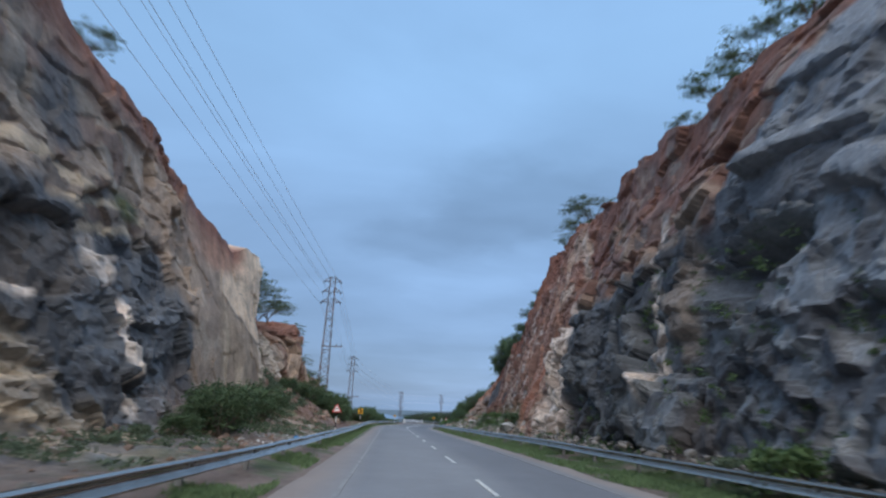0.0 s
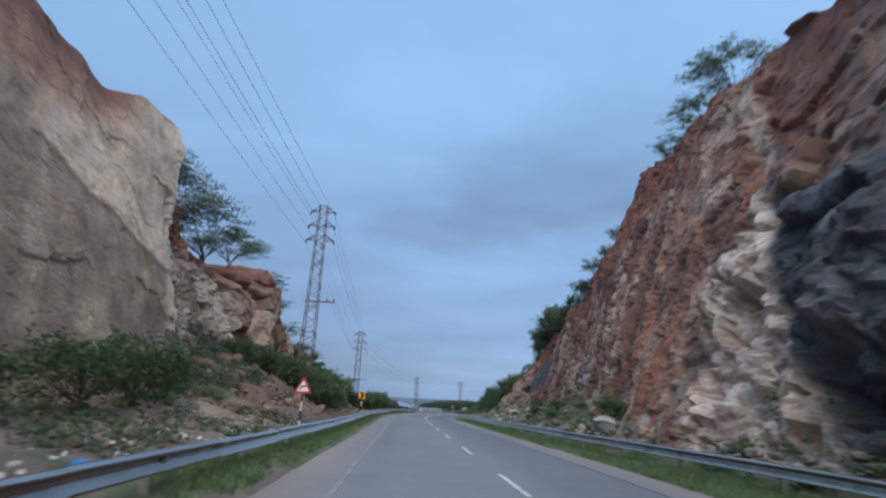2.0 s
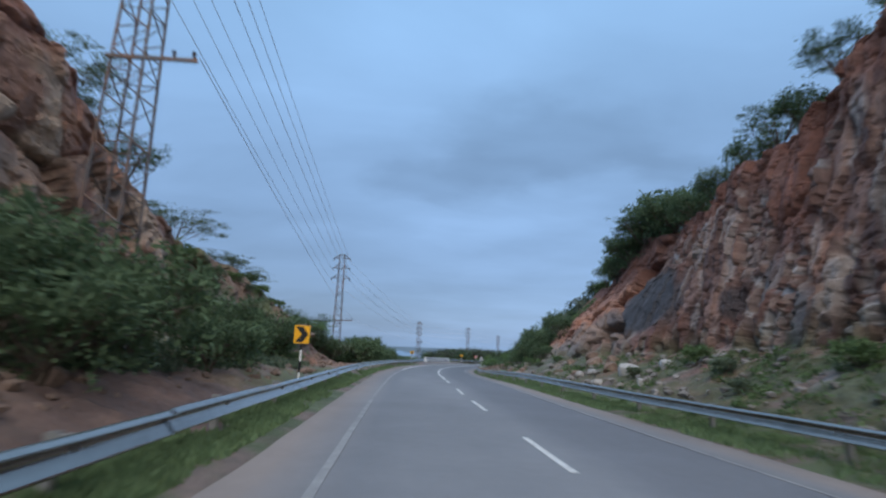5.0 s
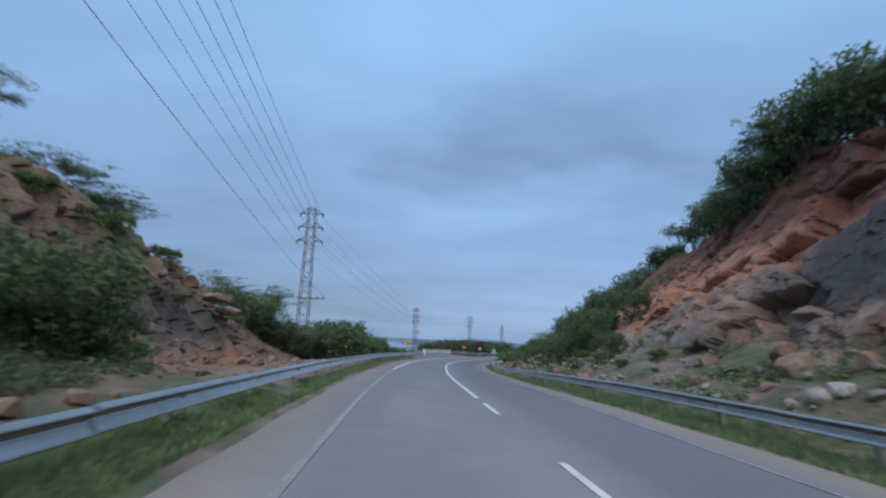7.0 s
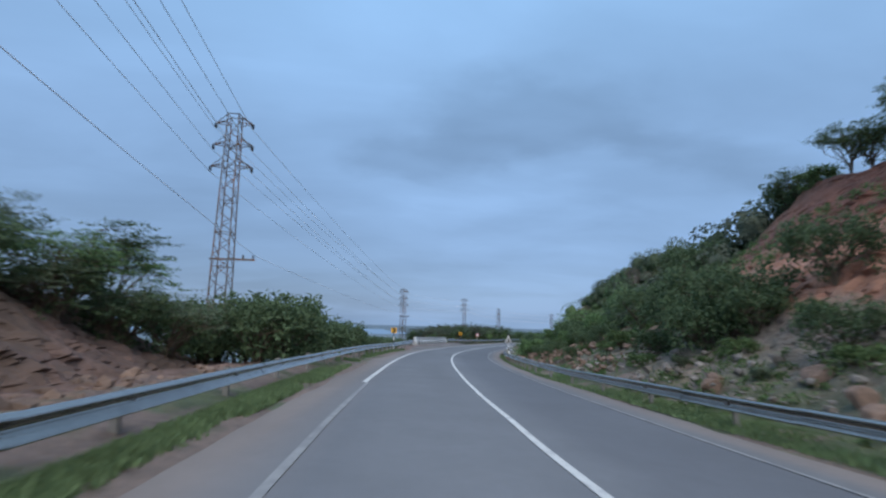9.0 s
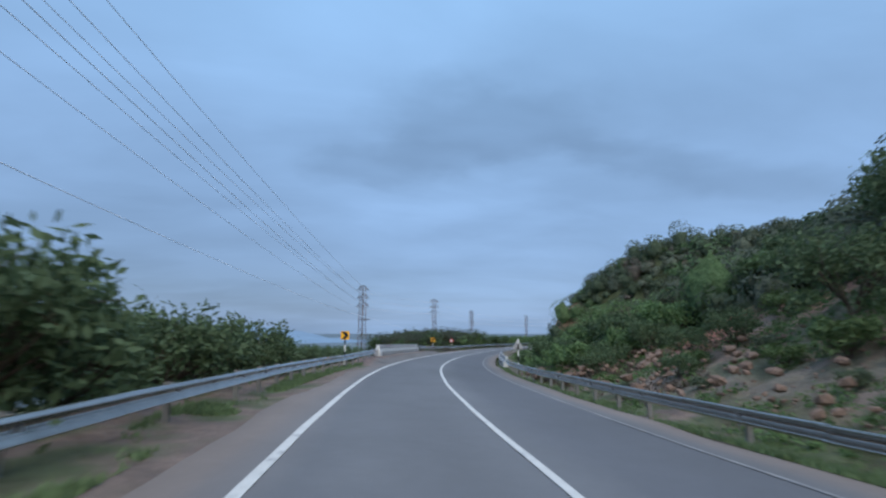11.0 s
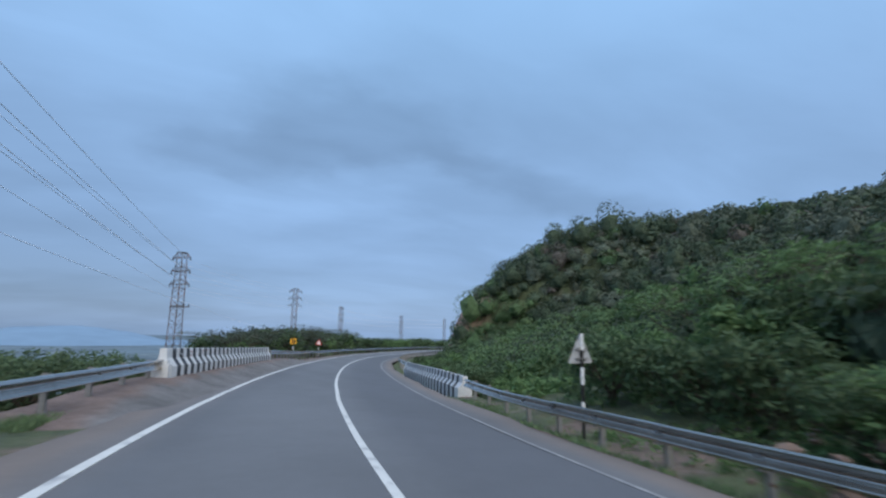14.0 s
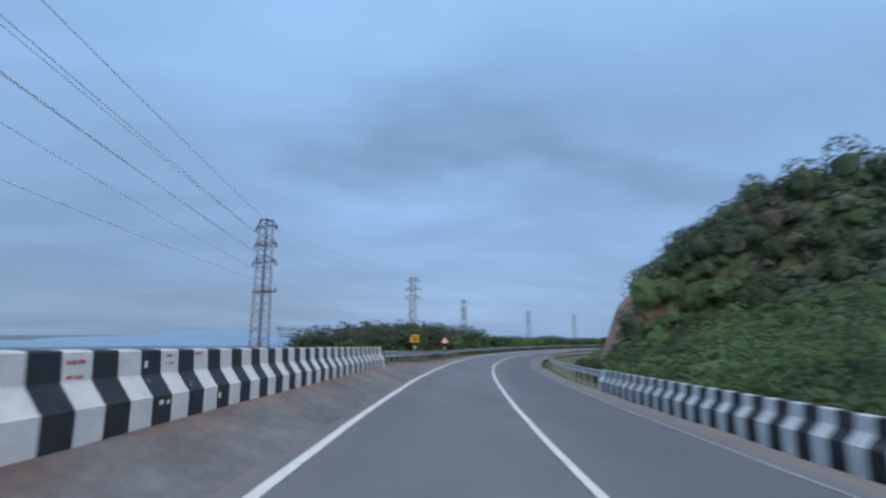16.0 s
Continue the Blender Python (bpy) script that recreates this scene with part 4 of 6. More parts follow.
LEFT_KEYS = [
    (-75, -9.8, 0.9, -11.3, 8.0, -13.6, 17.2), (8, -9.5, 0.5, -11.0, 7.0, -12.9, 16.6), (16, -9.7, 0.3, -11.0, 6.5, -12.7, 15.2), (20, -9.8, 0.3, -11.0, 6.0, -12.5, 14.2),
    (26, -10.0, 0.3, -11.0, 6.0, -12.6, 13.2), (31, -10.0, 0.4, -11.0, 6.0, -12.6, 12.0), (36, -10.0, 0.5, -11.0, 6.0, -12.6, 11.9), (38, -10.1, 0.6, -11.1, 6.0, -12.4, 12.6),
    (41.2, -10.2, 0.9, -11.2, 6.0, -12.4, 12.4), (42.4, -10.8, 2.0, -12.0, 5.4, -13.4, 10.2), (46, -11.2, 3.0, -12.4, 5.6, -13.6, 8.8), (50, -11.2, 2.5, -12.4, 5.2, -13.6, 8.1),
    (54, -11.0, 1.7, -12.0, 4.6, -13.0, 8.4), (58, -10.8, 1.1, -11.8, 4.4, -12.6, 9.3), (61.5, -10.8, 0.8, -11.8, 4.2, -12.8, 9.2), (64, -11.0, 0.9, -12.2, 3.8, -13.6, 7.2),
    (70, -10.0, -0.2, -12.0, 2.6, -14.2, 6.2), (76, -9.2, -0.8, -11.5, 1.8, -13.6, 5.0), (80, -8.2, -1.2, -10.2, 1.4, -12.6, 4.6), (85.5, -8.0, -1.4, -8.9, 0.4, -11.0, 2.6),
    (87.5, -8.0, -1.6, -9.4, -0.2, -11.6, 1.8), (95, -8.0, -1.9, -10.0, -0.8, -12.6, 1.0), (102, -8.2, -2.3, -10.2, -1.8, -13.0, -0.4), (112, -8.4, -3.0, -11.0, -3.2, -14.0, -3.6),
    (130, -8.6, -4.2, -12.0, -5.5, -16.0, -7.5), (150, -9.0, -5.5, -12.0, -7.5, -16.0, -10.0)]


def slope_z(x, y):
    """Height of the cutting's section at a place beside the road, before its blocks."""
    keys, rail = (RIGHT_KEYS, RAIL_R) if x > 0 else (LEFT_KEYS, RAIL_L)
    k = np.array(keys, float)
    a = [float(np.interp(y, k[:, 0], k[:, i])) for i in range(1, 7)]
    sg = 1 if x > 0 else -1
    lift = (1 - float(sstep(96, 112, y))) * (1.0 if x < 0 else 0.6)
    p = on_road(float(s_of(y)), float(np.interp(y, *rail)) + sg * 0.9, 0.02 + 0.26 * lift)
    return float(np.interp(abs(x), [abs(p[0]), abs(a[0]), abs(a[2]), abs(a[4]), abs(a[4]) + 5], [p[2], a[1], a[3], a[5], a[5] + 0.6]))


cutting("cliff_right", 1, RIGHT_KEYS, RAIL_R, -75, 140, "tall blasted rock cutting, dark grey and red-brown, with scrub on top", paint_right)
cutting("cliff_left", -1, LEFT_KEYS, RAIL_L, -75, 135, "blasted rock cutting with pale block, dark base and red soil cap", paint_left)


# ---------------------------------------------------------------- hill, embankment, far ground
LEFT_BASE = 0.36


def heightfield(name, x0, x1, y0, y1, step, height, mat, label, category):
    xs, ys = np.arange(x0, x1 + 0.01, step), np.arange(y0, y1 + 0.01, step)
    X, Y = np.meshgrid(xs, ys)
    z, keep, col = height(X.ravel(), Y.ravel())
    n, m = X.shape
    a = np.arange((n - 1) * m).reshape(n - 1, m)[:, :-1].ravel()
    f = np.stack([a, a + 1, a + m + 1, a + m], 1)
    f = f[keep[f].all(1)]
    me = quick_mesh(name, np.stack([X.ravel(), Y.ravel(), z], 1), f, mat, True)
    tone(me, col)
    ob = part(name, me)
    return tagged(ob, label, category, kind="structure")


HILL_W = ([100, 160, 172, 184, 192, 205, 260], [66, 66, 56, 38, 24, 20, 30])
HILL_H = ([100, 130, 165, 188, 200, 206, 211, 300], [15.8, 18.8, 20.9, 19.9, 17.6, 12, 2, 1])


def hill_height(x, y):
    u, z, s = road_uz(x, y)
    ys = np.interp(s, LS, LINE[:, 1])
    d = u - 8.5
    p = np.stack([x, y, x * 0], 1)
    scarp = 0.36 * sstep(182, 190, ys)
    rel = np.interp(ys, *HILL_H) * ((1 - scarp) * sstep(0, 1, d / np.interp(ys, *HILL_W)) + scarp * sstep(2.0, 5.5, d))
    rel = rel + (fbm(p * 0.12, 3, 400) - 0.5) * 2.0 * sstep(2, 14, d)
    # the verge falls a little before the hill begins to rise
    z = z - 0.30 - 0.045 * (np.clip(u, 0, 9) + 2.2) - 0.5 * sstep(5.6, 8, u) + rel
    n1 = fbm(p * 0.5, 4, 410)
    col = blend(np.tile(DIRT * 0.7, (len(x), 1)), GREEN * 0.85, sstep(0.22, 0.36, n1))
    col = blend(col, GREEN * 1.25, (1 - sstep(7.0, 9.0, u)) * sstep(0.3, 0.42, n1))
    nose = sstep(184, 190, ys) * (1 - sstep(208, 214, ys)) * sstep(1.0, 2.5, d) * (1 - sstep(7, 9, d))
    col = blend(col, np.array([0.40, 0.235, 0.18]), nose)
    return z, (u > 3.8) & (ys > 112), col


def bank_height(x, y):
    u, z, s = road_uz(x, y)
    ys = np.interp(s, LS, LINE[:, 1])
    d = -u - 7.2
    p = np.stack([x, y, x * 0], 1)
    drop = np.clip(d, 0, None) * 0.26
    drop = 22 * (1 - np.exp(-drop / 22))
    z = z - 0.05 - 0.10 * sstep(-1, 0.5, d) - drop + (fbm(p * 0.3, 3, 420) - 0.5) * 1.2 * sstep(0.5, 5, d)
    n1 = fbm(p * 0.6, 4, 430)
    col = blend(np.tile(DIRT, (len(x), 1)), GREEN, sstep(0.40, 0.52, n1) * sstep(0.3, 1.2, d))
    return z, (u < -3.9) & (ys > 128), col


def hill_z(x, y):
    return hill_height(np.array([x, x]), np.array([y, y]))[0][0]


def bank_z(x, y):
    return bank_height(np.array([x, x]), np.array([y, y]))[0][0]


heightfield("hill_right", 8, 150, 110, 300, 0.9, hill_height, SOIL, "scrub-covered green hillside rising beside the road", "hill")
heightfield("embankment_left", -90, 110, 126, 330, 0.9, bank_height, SOIL, "weedy roadside embankment falling away from the road", "embankment")


def raised_shoulder():
    """Banked earth shoulder that climbs to the foot of the left barrier."""
    s = np.arange(float(s_of(126)), float(s_of(184)), 0.4)
    y = np.interp(s, LS, LINE[:, 1])
    k = sstep(127, 139, y) * (1 - sstep(163, 182, y))
    us = np.array([-3.75, -3.95, -4.15, -4.4, -4.65, -4.9, -5.15, -5.4, -5.8, -6.4])
    hs = np.array([-0.01, 0.02, 0.07, 0.13, 0.20, 0.28, 0.345, 0.36, 0.36, 0.28])
    U = us + 0.25 * (fbm(np.stack([s * 0.5, s * 0, s * 0], 1), 3, 450) - 0.5)[:, None] * (np.arange(len(us)) < 3)
    v, f = sweep(s, U, hs[None, :] * k[:, None] - 0.25 * (1 - k[:, None]) ** 2)
    v[:, 2] += (fbm(v * 1.6, 3, 451) - 0.5) * 0.04
    me = quick_mesh("shoulder", v, f, SOIL, True)
    n1 = fbm(v * 0.7, 4, 452)
    col = blend(np.tile(np.array([0.160, 0.155, 0.155]), (len(v), 1)), np.array([0.190, 0.142, 0.126]), sstep(4.75, 5.25, -np.tile(us, len(s)) + (n1 - 0.5) * 1.2))
    tone(me, col)
    tagged(part("shoulder", me), "pinkish earth shoulder banked up to the striped barrier", "shoulder", kind="structure")


raised_shoulder()


def far_ground():
    r = np.r_[0, 40, 80, 120, 160, 200, 260, 340, 450, 600, 800, 1100, 1500, 2100, 3000, 4600]
    a = np.linspace(0, 2 * math.pi, 97)[:-1]
    v, n = [], len(a)
    for q in r:
        for t in a:
            x, y = q * math.sin(t), 100 + q * math.cos(t)
            z = -22 - 24 * sstep(150, 700, q) + 1.5 * (noise.noise((x * 0.01, y * 0.01, 0)))
            v.append((x, y, z))
    f = [(i * n + j, i * n + (j + 1) % n, (i + 1) * n + (j + 1) % n, (i + 1) * n + j) for i in range(len(r) - 1) for j in range(n)]
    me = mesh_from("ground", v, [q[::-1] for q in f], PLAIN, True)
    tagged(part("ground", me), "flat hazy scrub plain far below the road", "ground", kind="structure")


# the plain's blue-grey tones carry the haze of distance in the colour itself
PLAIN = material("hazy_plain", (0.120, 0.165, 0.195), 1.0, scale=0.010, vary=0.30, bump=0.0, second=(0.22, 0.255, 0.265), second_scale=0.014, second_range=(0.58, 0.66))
far_ground()


RIDGE = ([-75, -40, -26, -17, -13.4, -9.7, -5.7, -3.2, 0, 12, 60], [-1.0, -0.8, -0.9, -0.35, 0.22, 0.2, -0.3, -0.85, -1.15, -1.25, -1.1])


def far_hills():
    v, f = [], []
    az = np.arange(-75, 60, 0.5)
    rough = fbm(np.stack([az * 0.6, az * 0, az * 0], 1), 4, 440) - 0.5
    top = -4 + 2000 * np.tan(np.radians(np.interp(az, *RIDGE) + 0.30 * rough))
    for t, h in zip(np.radians(az), top):
        for d, z in ((1560, -60), (1720, -46 + (h + 46) * 0.5), (2000, h)):
            v.append((d * math.sin(t), 110 + d * math.cos(t), z))
    for i in range(len(az) - 1):
        for j in range(2):
            f.append((i * 3 + j, i * 3 + j + 3, i * 3 + j + 4, i * 3 + j + 1))
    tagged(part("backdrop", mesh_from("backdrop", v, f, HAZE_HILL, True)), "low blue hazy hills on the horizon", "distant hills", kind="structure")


far_hills()


# ---------------------------------------------------------------- guard rails
WBEAM = [(0.0, 0.0), (0.050, 0.006), (0.090, 0.020), (0.096, 0.032), (0.090, 0.048), (0.036, 0.108), (0.006, 0.150), (0.0, 0.165), (0.006, 0.180), (0.086, 0.246), (0.096, 0.258),
         (0.090, 0.272), (0.040, 0.302), (0.012, 0.310)]


def post_mesh():
    b = Solid()
    b.box((-0.035, -0.006, -0.5), (0.035, 0.006, 0.70)).box((-0.035, -0.006, -0.5), (-0.027, 0.11, 0.70)).box((0.027, -0.006, -0.5), (0.035, 0.11, 0.70))
    return b.mesh("post", [POSTZINC])


def block_mesh():
    b = Solid()
    b.box((-0.035, -0.14, 0.40), (0.035, -0.006, 0.68)).box((-0.05, -0.15, 0.46), (0.05, -0.13, 0.62))
    return b.mesh("spacer_block", [POSTZINC])


POST, BLOCK = post_mesh(), block_mesh()


def guardrail(y0, y1, offset, side, label, panel=4.0, top=0.70, rise=([0, 1], [0, 0])):
    """side: +1 with the road on its left, -1 with the road on its right."""
    s0, s1 = float(s_of(y0)), float(s_of(y1))
    rail = empty("guardrail", pose(*[float(c) for c in on_road(s0, np.interp(y0, *offset), 0)]))
    tagged(rail, label, "guardrail", group="roadside guardrails")
    inv = rail.matrix_basis.inverted()
    sg = -side
    a = s0
    i = 0
    while a < s1 - 0.5:
        b = min(a + panel, s1)
        s = np.linspace(a, b + (0.12 if b < s1 else 0), 5)
        y = np.interp(s, LS, LINE[:, 1])
        u = np.interp(y, *offset)
        jig = 0.006 * (i % 2)
        dip = random.uniform(-0.012, 0.012)
        front = [(d + jig, z) for d, z in WBEAM]
        back = [(d + jig - 0.008, z) for d, z in reversed(WBEAM)]
        prof = front + back + front[:1]
        us = u[:, None] + sg * np.array([d + 0.07 for d, _ in prof])
        hs = np.array([top - 0.31 + z + dip for _, z in prof])
        v, f = sweep(s, us, hs[None, :] + np.interp(y, *rise)[:, None])
        f = f if side > 0 else f[:, ::-1]
        o = np.array(rail.matrix_basis.translation)
        part("beam_panel", quick_mesh("beam_panel", v - o, f, ZINC, False), rail)
        a, i = b, i + 1
    for s in np.arange(s0 + 0.2, s1, 2.0):
        y = float(np.interp(s, LS, LINE[:, 1]))
        if y < 112 and int(s) % 4 < 2:
            continue
        u = float(np.interp(y, *offset)) - sg * 0.06
        m = inv @ road_pose(y, u, float(np.interp(y, *rise)), 90 if side > 0 else -90)
        m = m @ pose(0, 0, 0, random.uniform(-1.5, 1.5), random.uniform(-1.5, 1.5), 0)
        p = part("post", POST, rail, m=m @ pose(0, 0, 0, 0, 0, 180))
        part("spacer_block", BLOCK, p)
    return rail


guardrail(-40, 140.6, RAIL_R, 1, "dull galvanised W-beam guardrail along the grassy verge")
guardrail(-40, 138.4, RAIL_L, -1, "galvanised W-beam guardrail below the rock cutting", rise=([126, 139], [0.0, 0.22]))
guardrail(160.4, 262, ([150, 300], [5.2, 5.2]), 1, "galvanised guardrail round the bend beyond the barrier")
guardrail(160.6, 262, ([150, 163, 185, 300], [-5.5, -5.5, -6.2, -6.4]), -1, "galvanised guardrail round the outside of the bend", rise=([162, 190], [0.36, 0.0]))


# ---------------------------------------------------------------- concrete barriers
def barrier(p0, p1, side, tall, base, label):
    """Safety-shape concrete wall from p0 to p1, painted in black and white bands; the end blocks stay white."""
    k1, k2 = tall * 0.40, tall * 0.63
    prof = [(0.30, -0.5), (0.30, k1 - 0.02), (0.28, k1), (0.13, k2), (0.115, k2 + 0.03), (0.10, tall - 0.02), (0.08, tall), (-0.08, tall), (-0.10, tall - 0.02), (-0.12, k2),
            (-0.28, k1), (-0.30, k1 - 0.1), (-0.30, -0.5)]
    us_, _, ss_ = [np.array(q, float) for q in road_uz(np.array([p0[0], p1[0]]), np.array([p0[1], p1[1]]))]
    # slide each end along the road until it meets its point
    for i, p in enumerate((p0, p1)):
        for _ in range(3):
            t = on_road(ss_[i] + 0.5, us_[i]) - on_road(ss_[i] - 0.5, us_[i])
            ss_[i] += float(np.dot((np.array(p) - on_road(ss_[i], us_[i])[:2]), t[:2]) / np.dot(t[:2], t[:2]))
    s0, s1, u0, u1 = float(ss_[0]), float(ss_[1]), float(us_[0]), float(us_[1])
    wall = empty("concrete_barrier", pose(*[float(c) for c in on_road(s0, u0, base)]))
    tagged(wall, label, "barrier", group="striped concrete barriers")
    o = np.array(wall.matrix_basis.translation)
    n = 2 * int(round((s1 - s0 - 1.4) / 0.88)) + 1
    edges = [s0] + list(np.linspace(s0 + 0.65, s1 - 0.75, n + 1)) + [s1]
    for i, (a, b) in enumerate(zip(edges, edges[1:])):
        s = np.array([a, b])
        u = np.interp(s, [s0, s1], [u0, u1])
        us = u[:, None] - side * np.array([d for d, _ in prof])
        v, f = sweep(s, us, np.broadcast_to(np.array([z + base for _, z in prof]), us.shape))
        f = f if side > 0 else f[:, ::-1]
        faces = [tuple(q) for q in f]
        k = len(prof)
        if i == 0:
            faces.append(tuple(range(k)) if side > 0 else tuple(reversed(range(k))))
        if i == n + 1:
            faces.append(tuple(range(k, 2 * k)) if side < 0 else tuple(reversed(range(k, 2 * k))))
        black = i % 2 == 1
        part("black_band" if black else "white_band", mesh_from("band", v - o, faces, BLACK if black else WHITE), wall)
    return wall, lambda y: float(np.interp(s_of(y), [s0, s1], [u0, u1]))


def wall_mark(wall, y, u, z, w, h, mat, name):
    """A flat painted mark on the upright face of a barrier; a skewed patch."""
    ss = np.arange(float(s_of(134)), float(s_of(165)), 0.1)
    s = float(np.interp(y, on_road(ss, u)[:, 1], ss))
    a = np.array([on_road(s + d * w, u, z + e * h) for d, e in ((-0.5, -0.5), (0.5, -0.4), (0.45, 0.5), (-0.48, 0.42))])
    t = on_road(s, u - 0.003, z) - on_road(s, u, z)
    v = np.concatenate([a + t, a]) - np.array(wall.matrix_basis.translation)
    part(name, mesh_from(name, v, [(0, 1, 2, 3), (7, 6, 5, 4), (0, 4, 5, 1), (1, 5, 6, 2), (2, 6, 7, 3), (3, 7, 4, 0)], mat), wall)


left_wall, left_u = barrier((1.28, 139.69), (6.97, 161.82), -1, 0.90, LEFT_BASE, "long black-and-white banded concrete barrier on the valley side")
right_wall, right_u = barrier((12.30, 139.79), (17.12, 158.65), 1, 0.79, 0.0, "black-and-white banded concrete barrier beside the green hillside")
RED_MARK = material("faded_red_paint", (0.42, 0.07, 0.06), 0.7, scale=9, vary=0.3, bump=0.0, second=(0.62, 0.55, 0.52), second_scale=14, second_range=(0.45, 0.6))
for y, z, w, h in ((142.65, 0.79, 0.26, 0.035), (142.65, 0.63, 0.26, 0.05), (144.39, 0.82, 0.22, 0.035), (144.39, 0.72, 0.18, 0.03), (145.15, 0.84, 0.2, 0.03), (141.0, 0.80, 0.26, 0.03)):
    wall_mark(left_wall, y, left_u(y) + 0.118, z + LEFT_BASE, w, h, RED_MARK, "painted_mark")
for y, u, z, w, h in ((143.85, 0.118, 0.72, 0.07, 0.09), (143.9, 0.305, 0.26, 0.10, 0.06), (144.05, 0.305, 0.25, 0.07, 0.05), (145.5, 0.305, 0.20, 0.09, 0.10), (141.4, 0.118, 0.70, 0.10, 0.09)):
    wall_mark(left_wall, y, left_u(y) + u, z + LEFT_BASE, w, h, WHITE, "paint_chip")
# a battered white pillar closes the end towards the guard rail
pillar = Solid().box((-0.20, -0.26, -0.5), (0.28, 0.22, 0.40)).box((-0.15, -0.14, 0.40), (0.20, 0.22, 0.52)).mesh("end_pillar", [WHITE])
tagged(part("end_pillar", pillar, m=road_pose(138.45, left_u(139.69), LEFT_BASE, 0)), "battered white-painted concrete pillar at the barrier's end", "pillar")


# ---------------------------------------------------------------- signs
def banded_post(parent, height, r=0.038, bands=6):
    for i in range(bands):
        b = Solid().tube((0, 0, height * i / bands - (0.4 if i == 0 else 0)), (0, 0, height * (i + 1) / bands), r, sides=10)
        part("post_band", b.mesh("post_band", [SIGNWHITE if i % 2 else SIGNBLACK]), parent)


def triangle_sign(m, centre, side=0.74, above=0.2):
    """Red-bordered warning triangle; its face looks along -y."""
    ob = empty("warning_sign", m)
    banded_post(ob, centre + above)
    h = side * 0.866

    def tri(k, lift=0.0):
        r = [(0, 2 / 3 * h), (-side / 2, -h / 3), (side / 2, -h / 3)]
        # blunt corners
        out = []
        for i in range(3):
            p, a, b = r[i], r[i - 1], r[(i + 1) % 3]
            for q in (a, b):
                out.append((p[0] + (q[0] - p[0]) * 0.07, p[1] + (q[1] - p[1]) * 0.07))
        return [(x * k, centre + z * k + lift) for x, z in out]

    part("plate", Solid().prism(tri(1.0), 0.006, m=pose(0, -0.05, 0)).mesh("plate", [SIGNBACK]), ob, "bare aluminium back")
    part("red_border", Solid().prism(tri(0.985), 0.004, m=pose(0, -0.056, 0)).mesh("red_border", [SIGNRED]), ob)
    part("white_field", Solid().prism(tri(0.68), 0.004, m=pose(0, -0.061, 0)).mesh("white_field", [SIGNWHITE]), ob)
    arrow = Solid()
    k = side / 0.74
    pts = [(-0.12, -0.10), (-0.10, 0.0), (-0.04, 0.05), (0.05, 0.06)]
    for a, b in zip(pts, pts[1:]):
        d = Vector((b[0] - a[0], 0, b[1] - a[1]))
        n = Vector((-d.z, 0, d.x)).normalized() * 0.024
        arrow.prism([((a[0] - n.x) * k, centre + (a[1] - n.z) * k), ((b[0] - n.x) * k, centre + (b[1] - n.z) * k),
                     ((b[0] + n.x) * k, centre + (b[1] + n.z) * k), ((a[0] + n.x) * k, centre + (a[1] + n.z) * k)], 0.003, m=pose(0, -0.065, 0))
    arrow.prism([(0.04 * k, centre + 0.01 * k), (0.13 * k, centre + 0.065 * k), (0.04 * k, centre + 0.115 * k)], 0.003, m=pose(0, -0.065, 0))
    part("bend_arrow", arrow.mesh("bend_arrow", [SIGNBLACK]), ob)
    for z in (-0.12, 0.10):
        part("bracket", Solid().box((-0.16, -0.044, centre + z - 0.02), (0.16, 0.012, centre + z + 0.02)).mesh("bracket", [POSTZINC]), ob)
    return ob


def chevron_sign(m, centre, w=0.5, h=0.58, double=False):
    ob = empty("chevron_sign", m)
    banded_post(ob, centre + h * 0.4)
    part("board", Solid().box((-w / 2, -0.05, centre - h / 2), (w / 2, -0.044, centre + h / 2)).mesh("board", [SIGNYELLOW]), ob)
    for c in ((-0.11, 0.11) if double else (0.0,)):
        k = 0.55 if double else 1.0
        o = [(-0.20, 0.25), (0.03, 0.25), (0.21, 0.0), (0.03, -0.25), (-0.20, -0.25), (-0.01, 0.0)]
        part("chevron", Solid().prism([(c + x * k * w / 0.5, centre + z * h / 0.58) for x, z in o], 0.003, m=pose(0, -0.054, 0)).mesh("chevron", [SIGNBLACK]), ob)
    part("bracket", Solid().box((-0.16, -0.043, centre - 0.03), (0.16, 0.012, centre + 0.03)).mesh("bracket", [POSTZINC]), ob)
    return ob


def at_xy(x, y, z, turn=0.0):
    return pose(x, y, z, 0, 0, turn)


g = "curve signs along the road"
tagged(triangle_sign(at_xy(-4.6, 39.7, -0.95, 4), 1.95), "red-bordered bend warning triangle on a banded post", "road sign", g)
tagged(chevron_sign(at_xy(-4.5, 62.4, -1.35, 0), 1.95), "yellow chevron board with black arrow behind the guardrail", "road sign", g)
tagged(chevron_sign(at_xy(-1.10, 127.9, -3.25, -8), 2.1, 0.50, 0.50), "yellow chevron board on a banded post by the embankment", "road sign", g)
tagged(triangle_sign(at_xy(10.3, 130.2, -3.7, 186), 1.85, 0.80, 0.45), "bare aluminium back of a triangular warning sign", "road sign", g)
tagged(chevron_sign(at_xy(11.4, 178, -4.6, -15), 2.1, 0.62, 0.6, True), "yellow double chevron board before the roadside trees", "road sign", g)
tagged(triangle_sign(at_xy(16.6, 190.0, -5.0, -15), 2.1, 0.9), "small warning triangle beside the far bend", "road sign", g)


# ---------------------------------------------------------------- pylons and wires
PYLON_H = 14.4
ARMS = [(PYLON_H - 0.45, 0.68), (PYLON_H - 1.65, 0.71), (PYLON_H - 2.85, 0.75)]
LOW_ARM = [6.55, 6.55, 6.55, 9.5, 6.55, 6.55, 6.55, 6.55]


